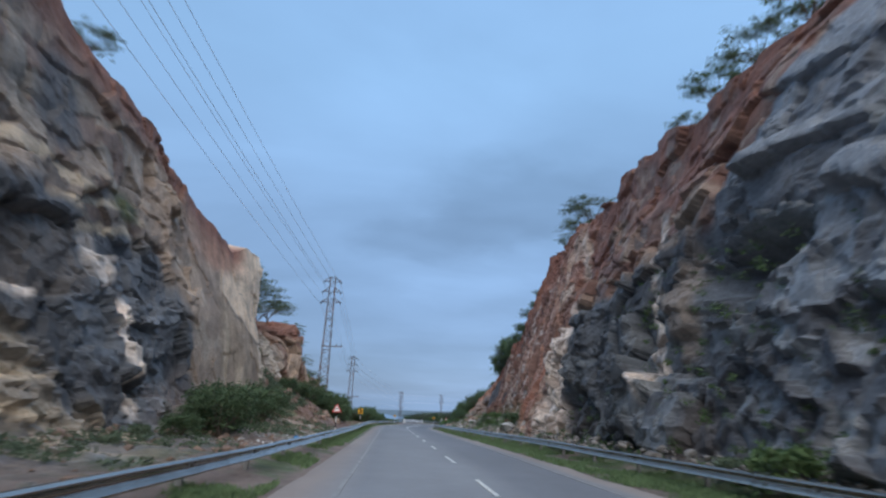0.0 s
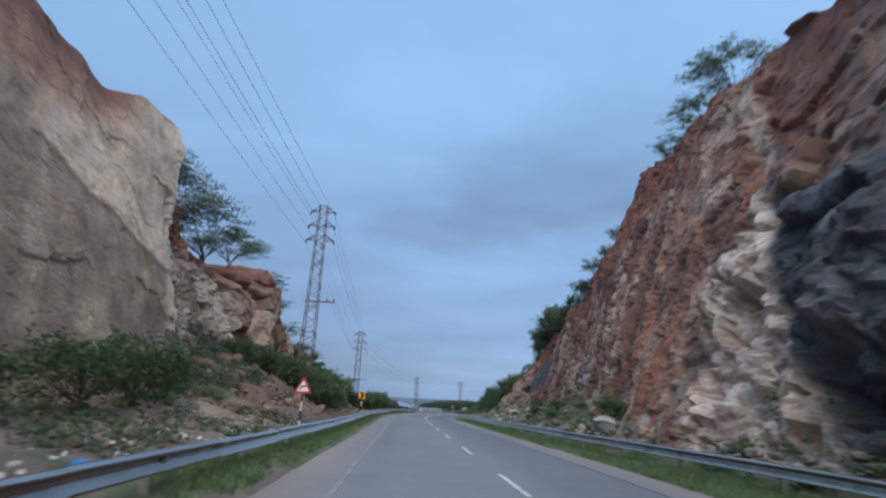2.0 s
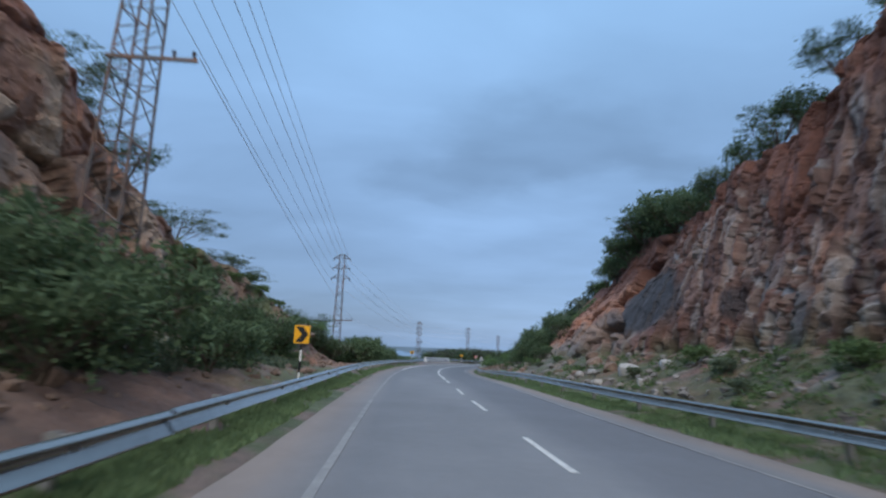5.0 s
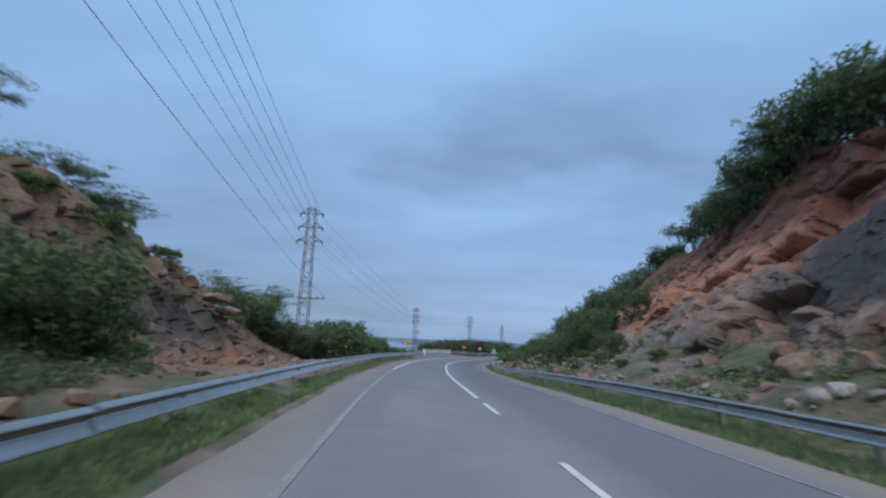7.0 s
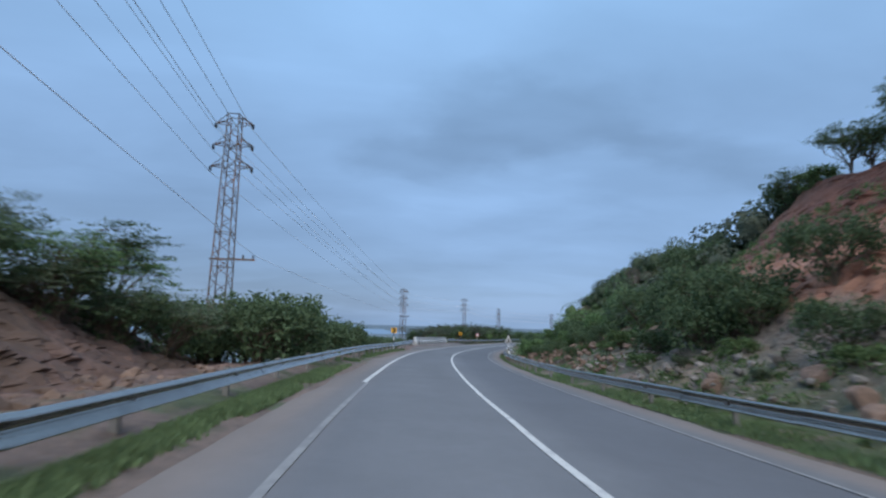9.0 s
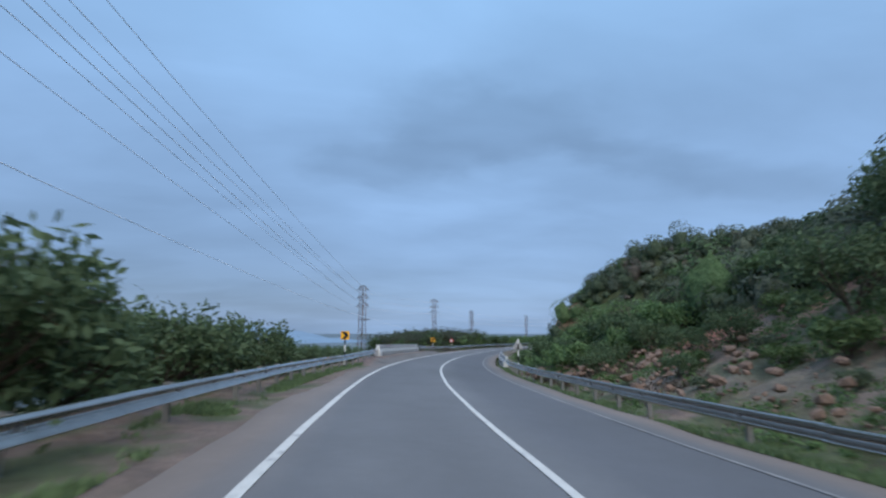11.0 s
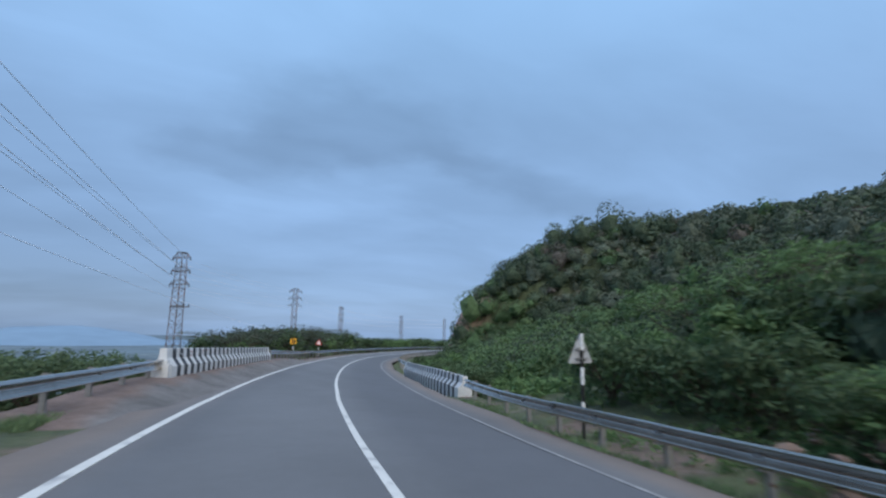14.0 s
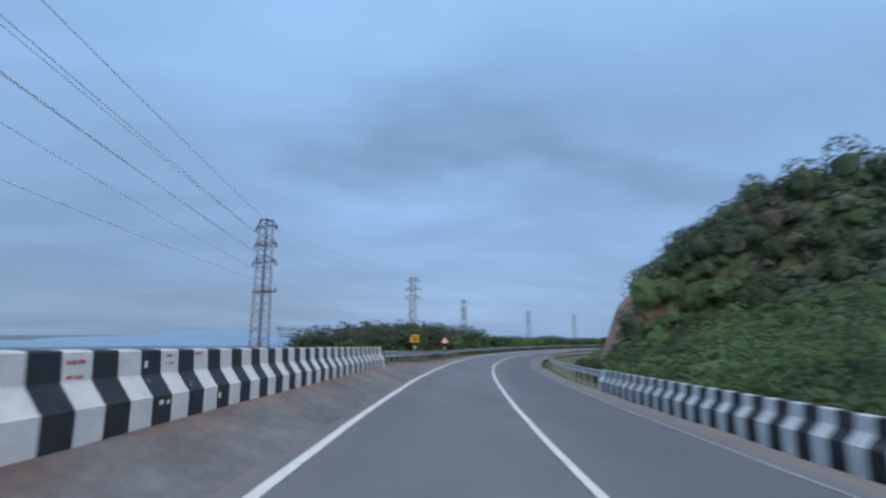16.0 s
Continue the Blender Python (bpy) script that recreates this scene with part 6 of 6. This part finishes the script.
def hill_scrub():
    """Close-set crowns of shrubs and small trees: lobes of leaf sprigs that face outwards."""
    r = np.random.default_rng(11)
    n = 30000
    x, y = r.uniform(14, 125, n), r.uniform(104, 250, n)
    z, _, _ = hill_height(x, y)
    u, _, s = road_uz(x, y)
    low = np.array([slope_z(a, b) if b < 134 and a < 34 else -99 for a, b in zip(x, y)])
    z = np.maximum(z, low)
    keep = (u > np.where(y < 124, 13.5, 11)) & (u < 68) & (y > 106) & (s < s_of(214))
    keep &= ~((s > s_of(189)) & (s < s_of(210)) & (u > 9) & (u < 16.5))
    x, y, z, u = x[keep], y[keep], z[keep], u[keep]
    rad = 0.85 + 1.6 * r.random(len(x)) ** 2.0
    # no crown stands inside another
    cx, cy, cr, chosen = np.empty(len(x)), np.empty(len(x)), np.empty(len(x)), []
    for i in range(len(x)):
        k = len(chosen)
        if k and (np.hypot(cx[:k] - x[i], cy[:k] - y[i]) < 0.30 * (cr[:k] + rad[i])).any():
            continue
        cx[k], cy[k], cr[k] = x[i], y[i], rad[i]
        chosen.append(i)
    x, y, z, u, rad = x[chosen], y[chosen], z[chosen], u[chosen], rad[chosen]
    k = len(x)
    up = (z - z.min()) / (z.max() - z.min()) + (fbm(np.stack([x, y, z], 1) * 0.07, 3, 605) - 0.5) * 0.9
    dice = r.random(k)
    sort = np.where(up < 0.40, np.where(dice < 0.36, 5, np.where(dice < 0.66, 4, np.where(dice < 0.86, 1, 2))), np.where(dice < 0.36, 0, np.where(dice < 0.70, 1, np.where(dice < 0.86, 2, np.where(dice < 0.94, 3, 4)))))
    tint = SCRUB_TONES[sort] * r.uniform(0.85, 1.15, k)[:, None]
    tall = rad * np.where(r.random(k) < 0.12, r.uniform(1.1, 1.6, k), r.uniform(0.65, 0.95, k))
    centre = np.stack([x, y, z + tall * 0.45], 1)
    size3 = np.stack([rad, rad, tall], 1)
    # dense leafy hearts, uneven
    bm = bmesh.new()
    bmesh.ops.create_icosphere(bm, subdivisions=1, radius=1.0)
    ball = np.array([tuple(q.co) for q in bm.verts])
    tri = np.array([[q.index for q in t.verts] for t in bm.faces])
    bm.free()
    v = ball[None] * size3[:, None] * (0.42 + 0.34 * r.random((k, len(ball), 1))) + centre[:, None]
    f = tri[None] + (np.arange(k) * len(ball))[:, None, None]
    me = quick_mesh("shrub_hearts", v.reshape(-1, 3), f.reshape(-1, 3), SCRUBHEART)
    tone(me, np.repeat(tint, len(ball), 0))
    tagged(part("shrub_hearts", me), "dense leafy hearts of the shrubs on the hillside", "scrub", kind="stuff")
    # sprigs all over each crown, which bulges in six lobes
    lobes = 6
    d = r.normal(size=(k, lobes, 3))
    d[..., 2] = np.abs(d[..., 2]) * 0.9 + 0.1
    d /= np.linalg.norm(d, axis=2)[..., None]
    leaf = 0.100 + 0.0030 * np.clip(u, 10, 60)
    per = np.clip(rad * tall / leaf ** 2 * 3.0, 50, 420).astype(int)
    own = np.repeat(np.arange(k), per)
    m = len(own)
    e = r.normal(size=(m, 3)) + np.array([0, 0, 0.45])
    e /= np.linalg.norm(e, axis=1)[:, None]
    bulge = np.clip(np.einsum("mi,mji->mj", e, d[own]).max(1), 0, 1) ** 4
    p = centre[own] + e * size3[own] * (0.68 + 0.34 * bulge + r.normal(size=m) * 0.05)[:, None]
    out = e + r.normal(size=(m, 3)) * 0.32 + np.array([0, 0, 0.15])
    a = np.cross(out, r.normal(size=(m, 3)))
    a /= np.linalg.norm(a, axis=1)[:, None]
    b = np.cross(a, out)
    b /= np.linalg.norm(b, axis=1)[:, None]
    l = (leaf[own] * r.uniform(0.6, 1.3, m))[:, None]
    w = l * r.uniform(0.45, 0.75, m)[:, None]
    v = np.stack([p - a * l, p + b * w, p + a * l, p - b * w], 1).reshape(-1, 3)
    me = quick_mesh("hillside_scrub", v, np.arange(4 * m).reshape(-1, 4), SCRUBLEAF)
    tone(me, np.repeat(tint[own], 4, 0))
    tagged(part("hillside_scrub", me), "dense dry-forest scrub covering the hillside", "scrub", kind="stuff")


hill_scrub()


def grass(name, side, y0, y1, count, u_in, u_out, seed, label, height=0.09):
    r = np.random.default_rng(seed)
    y = r.uniform(y0, y1, count * 2)
    u = u_in(y) + (u_out(y) - u_in(y)) * r.random(count * 2) ** 0.8
    clump = fbm(np.stack([u * 0.9, y * 0.5, y * 0], 1), 3, seed)
    keep = clump + r.normal(size=len(y)) * 0.05 > 0.40 + (0.0 if side > 0 else 0.16) * (1 - sstep(24, 36, y)) + (0.0 if side > 0 else 0.07) * (1 - sstep(36, 42, y) * (1 - sstep(62, 70, y))) + (0.0 if side > 0 else 0.12) * sstep(100, 108, y)
    y, u = y[keep][:count], u[keep][:count]
    lift = (1 - sstep(96, 112, y)) * (1.0 if side < 0 else 0.6)
    ru = np.interp(y, *(RAIL_R if side > 0 else RAIL_L))
    p = on_road(s_of(y), u, -0.06 + 0.17 * lift * np.clip((np.abs(u) - 4.0) / (np.abs(ru) - 4.0), 0, 1.6))
    n = len(p)
    h = height * r.uniform(0.5, 1.7, n)
    t = r.uniform(0, 2 * math.pi, n)
    w = r.uniform(0.010, 0.024, n) * 1.6
    d = np.stack([np.cos(t), np.sin(t), t * 0], 1)
    lean = np.stack([r.normal(size=n), r.normal(size=n), np.zeros(n)], 1) * (h * 0.35)[:, None]
    v = np.stack([p - d * w[:, None], p + d * w[:, None], p + lean + np.stack([0 * h, 0 * h, h], 1)], 1).reshape(-1, 3)
    tagged(part(name, quick_mesh(name, v, np.arange(3 * n).reshape(-1, 3), GRASS)), label, "grass", kind="stuff")


grass("verge_grass", -1, -5, 134, 120000, lambda y: np.interp(y, [98, 112], [-4.75, -5.35]), lambda y: np.interp(y, *RAIL_L) + np.interp(y, [74, 82, 102, 108], [-0.7, 0.25, 0.25, -0.7]), 701, "low green roadside grass under the guardrail")
grass("verge_grass", 1, -5, 139, 110000, lambda y: 4.40 + 0 * y, lambda y: np.interp(y, *RAIL_R) + np.interp(y, [112, 120], [1.2, 3.2]), 702, "low green roadside grass on the verge")


def weeds(name, xs, y0, y1, count, seed, mat, label):
    """Low weeds and seedlings on the banks."""
    r = np.random.default_rng(seed)
    y = r.uniform(y0, y1, count)
    x = r.uniform(xs[0], xs[1], count)
    grain = fbm(np.stack([x * 0.35, y * 0.35, x * 0], 1), 3, seed)
    keep = (grain > 0.47) & (np.abs(x - on_road(s_of(y), np.interp(y, *(RAIL_R if xs[0] > 0 else RAIL_L)))[:, 0]) > 0.7) & (np.abs(x) > np.abs(on_road(s_of(y), np.interp(y, *(RAIL_R if xs[0] > 0 else RAIL_L)))[:, 0]))
    x, y = x[keep], y[keep]
    z = np.array([slope_z(a, b) for a, b in zip(x, y)])
    size = r.uniform(0.12, 0.36, len(x))
    c = np.stack([x, y, z + size * 0.35], 1)
    q = np.stack([size, size, size * 0.7], 1)
    v, f = leaf_cloud(c, q, len(x) * 22, 0.07, 0.1, seed)
    tagged(part(name, quick_mesh(name, v, f, mat)), label, "weeds", kind="stuff")


weeds("bank_weeds", (-9.6, -4.6), 8, 42, 800, 710, LEAF_A, "low green weeds on the brown stony bank")
weeds("bank_weeds", (-11.6, -6.4), 44, 76, 2500, 711, LEAF_A, "low green weeds on the stony bank")
weeds("bank_weeds", (-11.4, -8.0), 40, 60, 2200, 715, LEAF_A, "grey-green weeds on the brown stony bank")
weeds("bank_weeds", (7.0, 12.0), 8, 100, 1900, 712, LEAF_C, "low green weeds below the rock face")
weeds("bank_weeds", (7.6, 18.0), 96, 134, 3000, 713, LEAF_SOFT, "rough weeds on the low soil bank")
weeds("dry_brush", (8.6, 17.0), 112, 128, 700, 714, LEAF_DRY, "dry brown brush on the low soil bank")


# ---------------------------------------------------------------- fallen stones
def stone_points(seed, cuts=9):
    r = np.random.default_rng(seed)
    bm = bmesh.new()
    bmesh.ops.create_icosphere(bm, subdivisions=2, radius=1.0)
    v = np.array([tuple(q.co) for q in bm.verts])
    f = np.array([[q.index for q in t.verts] for t in bm.faces])
    bm.free()
    v *= np.array([1.0, r.uniform(0.65, 0.95), r.uniform(0.55, 0.8)])
    for _ in range(cuts):
        n = r.normal(size=3)
        n /= np.linalg.norm(n)
        d = v @ n
        lim = r.uniform(0.35, 0.62)
        v = v - np.maximum(d - lim, 0)[:, None] * n
    return v + r.normal(size=v.shape) * 0.012, f


STONES = [quick_mesh("boulder", *stone_points(800 + i), (STONE, STONE, STONE, STONE, STONE, STONE, WHITESTONE, WHITESTONE, BROWNSTONE, BROWNSTONE, BROWNSTONE)[i]) for i in range(11)]


def boulder(x, y, z, s, k=0, turn=0.0, label=""):
    label = label or ("white angular fallen boulder at the cutting's foot" if k in (6, 7) else "brown weathered boulder on the soil bank" if k > 7 else "pale angular fallen boulder at the cutting's foot")
    ob = part("boulder", STONES[k], m=pose(x, y, z, 0, 0, turn) @ Matrix.Diagonal((s, s, s, 1)))
    return tagged(ob, label, "boulder", "fallen boulders")


for x, y, s, k in ((9.0, 43.6, 1.0, 6), (8.5, 46.0, 0.3, 7), (10.0, 45.2, 0.45, 7), (10.4, 76.8, 0.7, 9), (9.2, 74.0, 0.45, 7), (9.5, 70.0, 0.75, 6), (8.2, 70.4, 0.4, 7), (10.6, 68.4, 0.45, 6), (8.8, 66.8, 0.35, 7), (8.3, 70.6, 0.30, 9), (7.6, 62.5, 0.22, 9), (9.4, 44.9, 0.6, 9), (9.8, 46.8, 0.7, 8),
                   (-8.6, 43.8, 0.5, 8), (-9.6, 46.2, 0.6, 9), (-8.2, 48.4, 0.5, 10), (-9.8, 49.4, 0.6, 8), (-7.8, 51.2, 0.5, 9), (-9.4, 52.0, 0.7, 10), (-10.6, 54.6, 0.9, 9), (-7.4, 45.6, 0.4, 10),
                   (-10.4, 57.6, 0.8, 8), (-7.3, 55.0, 0.35, 9), (-6.2, 44.6, 0.45, 8), (-6.4, 47.0, 0.55, 10), (-5.6, 49.2, 0.4, 9), (-6.8, 49.8, 0.6, 8), (-5.9, 51.4, 0.45, 10), (-6.0, 53.0, 0.35, 8), (-5.6, 46.2, 0.3, 9), (-6.4, 41.6, 0.35, 10), (-6.9, 38.4, 0.3, 8), (-7.4, 83.6, 0.4, 10), (-7.6, 88.5, 0.45, 8), (-7.4, 93.0, 0.35, 9), (7.6, 91.8, 0.35, 9), (8.2, 93.6, 0.45, 8), (7.7, 96.5, 0.3, 9), (7.9, 88.0, 0.45, 10)):
    boulder(x, y, slope_z(x, y) + s * 0.15, s, k, (x * 91 + y * 57) % 360)
for x, y, z, s, k in ((8.6, 46.2, -0.3, 0.40, 1), (8.4, 48.3, -0.5, 0.45, 2), (9.6, 42.0, 0.2, 0.7, 3), (9.8, 40.4, 0.5, 0.8, 4), (9.7, 72.6, -0.5, 0.6, 8),
                      (10.6, 74.8, -0.2, 0.65, 9), (9.0, 76.2, -1.0, 0.45, 10), (10.4, 77.4, 0.0, 0.6, 8), (8.8, 79.2, -1.2, 0.55, 8), (10.2, 81.2, -0.6, 0.6, 9), (8.4, 73.8, -0.9, 0.4, 5),
                      (8.4, 89.0, -1.5, 0.4, 8), (9.4, 91.0, -1.3, 0.55, 9), (8.6, 94.0, -1.7, 0.4, 10), (9.0, 119.0, -3.0, 0.45, 8), (10.4, 121.5, -3.0, 0.35, 9), (11.6, 119.6, -2.7, 0.4, 10), (12.6, 118.2, -2.4, 0.5, 9), (13.6, 119.5, -2.2, 0.6, 8),
                      (9.4, 124.0, -3.3, 0.4, 8), (-7.6, 13.2, 0.1, 0.5, 1), (-8.0, 11.0, 0.2, 0.7, 2), (-7.4, 15.4, 0.0, 0.3, 4), (-8.6, 87.0, -1.4, 0.45, 2),
                      (-7.8, 44.0, -0.2, 0.35, 3), (-8.6, 46.0, 0.2, 0.4, 0), (-7.6, 50.5, -0.6, 0.4, 5), (-7.5, 48.6, -0.5, 0.3, 1)):
    boulder(x, y, z, s, k, (x * 91 + y * 57) % 360)
# flat overhanging slabs on the low outcrop
boulder(-9.3, 85.2, 1.25, 0.95, 8, 30, "flat dark slab lying on the rocky outcrop").scale = (1.1, 0.9, 0.35)
boulder(-9.2, 86.4, 0.75, 0.8, 9, 60, "flat dark slab lying on the rocky outcrop").scale = (0.9, 0.8, 0.35)


def rubble(side, count, seed, rows, mat, label):
    """rows: y, nearest x, farthest x, z near, z far."""
    r = np.random.default_rng(seed)
    k = np.array(rows, float)
    V, F, o = [], [], 0
    shapes = []
    for i in range(5):
        bm = bmesh.new()
        bmesh.ops.create_icosphere(bm, subdivisions=1, radius=1.0)
        v = np.array([tuple(q.co) for q in bm.verts]) * np.array([1, 0.8, 0.6]) + r.normal(size=(len(bm.verts), 3)) * 0.13
        shapes.append((v, np.array([[q.index for q in t.verts] for t in bm.faces])))
        bm.free()
    for _ in range(count):
        y = r.uniform(k[0, 0], k[-1, 0])
        x0, x1, z0, z1 = [np.interp(y, k[:, 0], k[:, i]) for i in range(1, 5)]
        t = r.random() ** 1.3
        s = 0.05 + 0.22 * r.random() ** 4
        v, f = shapes[r.integers(0, 5)]
        a = r.uniform(0, 6.28)
        w = v * s
        w = np.stack([w[:, 0] * math.cos(a) - w[:, 1] * math.sin(a), w[:, 0] * math.sin(a) + w[:, 1] * math.cos(a), w[:, 2]], 1)
        px = x0 + (x1 - x0) * t
        V.append(w + np.array([px, y, max(z0 + (z1 - z0) * t, slope_z(px, y)) + s * 0.15]))
        F.append(f + o)
        o += len(v)
    tagged(part("rubble", quick_mesh("rubble", np.concatenate(V), np.concatenate(F), mat)), label, "rubble", kind="stuff")


rubble(1, 1250, 901, [(8, 8.4, 9.6, 0.05, 0.4), (38, 8.3, 9.6, -0.5, 0.1), (46, 7.9, 11, -0.7, 1.1), (60, 7.6, 12.2, -1.1, 0.9), (80, 7.2, 12, -1.6, 0.2), (104, 7.6, 11.4, -2.3, -1.0)], STONE, "scattered pale broken stones on the bank")
rubble(1, 420, 903, [(102, 8.0, 13.5, -2.3, -0.5), (112, 8.4, 15.0, -2.6, -0.4), (126, 8.6, 14.5, -3.4, -2.4)], BROWNSTONE, "scattered brown stones on the low soil bank")
rubble(-1, 1000, 902, [(6, -4.8, -9.4, 0.1, 0.4), (40, -5.2, -10, -0.7, 0.6), (52, -5.4, -10.4, -1.0, 1.8), (70, -5.6, -9.9, -1.3, -0.2), (90, -5.7, -8, -1.8, -1.6), (108, -4.6, -6.2, -2.3, -2.5)], BROWNSTONE, "scattered brown broken stones on the bank")

rubble(-1, 520, 904, [(39, -5.9, -9.0, -0.7, 0.2), (46, -6.0, -10.0, -0.8, 1.0), (54, -6.0, -10.0, -1.0, 0.8)], BROWNSTONE, "red-brown angular rubble heaped on the bank")


# ---------------------------------------------------------------- litter on the left bank
SCRAP = material("dirty_plastic_scrap", (0.52, 0.50, 0.48), 0.5, scale=8, vary=0.3, bump=0.0, spread=0.5)
BAG = material("blue_plastic_bag", (0.05, 0.22, 0.50), 0.35, scale=8, vary=0.3, bump=0.3)


def litter():
    """Crumpled scraps strewn over the earth behind the left rail."""
    r = np.random.default_rng(930)
    V, F = [], []
    for i in range(170):
        y = r.uniform(20, 42)
        x = on_road(float(s_of(y)), float(np.interp(y, *RAIL_L)) - r.uniform(0.8, 2.8))[0]
        z = slope_z(float(x), y)
        s = r.uniform(0.025, 0.075)
        q = np.array([[-1, -0.7, 0.2], [0, -0.9, 0.9], [1, -0.6, 0.1], [1.1, 0.6, 0.5], [0.1, 0.8, 1.2], [-0.9, 0.7, 0.3]]) + r.normal(size=(6, 3)) * 0.25
        t = r.uniform(0, 6.28)
        q = np.stack([q[:, 0] * math.cos(t) - q[:, 1] * math.sin(t), q[:, 0] * math.sin(t) + q[:, 1] * math.cos(t), q[:, 2]], 1) * s
        F += [[6 * i, 6 * i + 1, 6 * i + 4, 6 * i + 5], [6 * i + 1, 6 * i + 2, 6 * i + 3, 6 * i + 4]]
        V.append(q + np.array([x, y, z + 0.03]))
    tagged(part("litter", quick_mesh("litter", np.concatenate(V), np.array(F), SCRAP)), "pale paper and plastic scraps strewn on the earth", "litter", kind="stuff")


litter()
bag = quick_mesh("plastic_bag", *stone_points(941, 5), BAG, True)
tagged(part("plastic_bag", bag, m=pose(-4.9, 26.6, slope_z(-4.9, 26.6) + 0.04, 0, 0, 30) @ Matrix.Diagonal((0.16, 0.13, 0.10, 1))), "crumpled blue plastic bag on the brown earth", "bag")
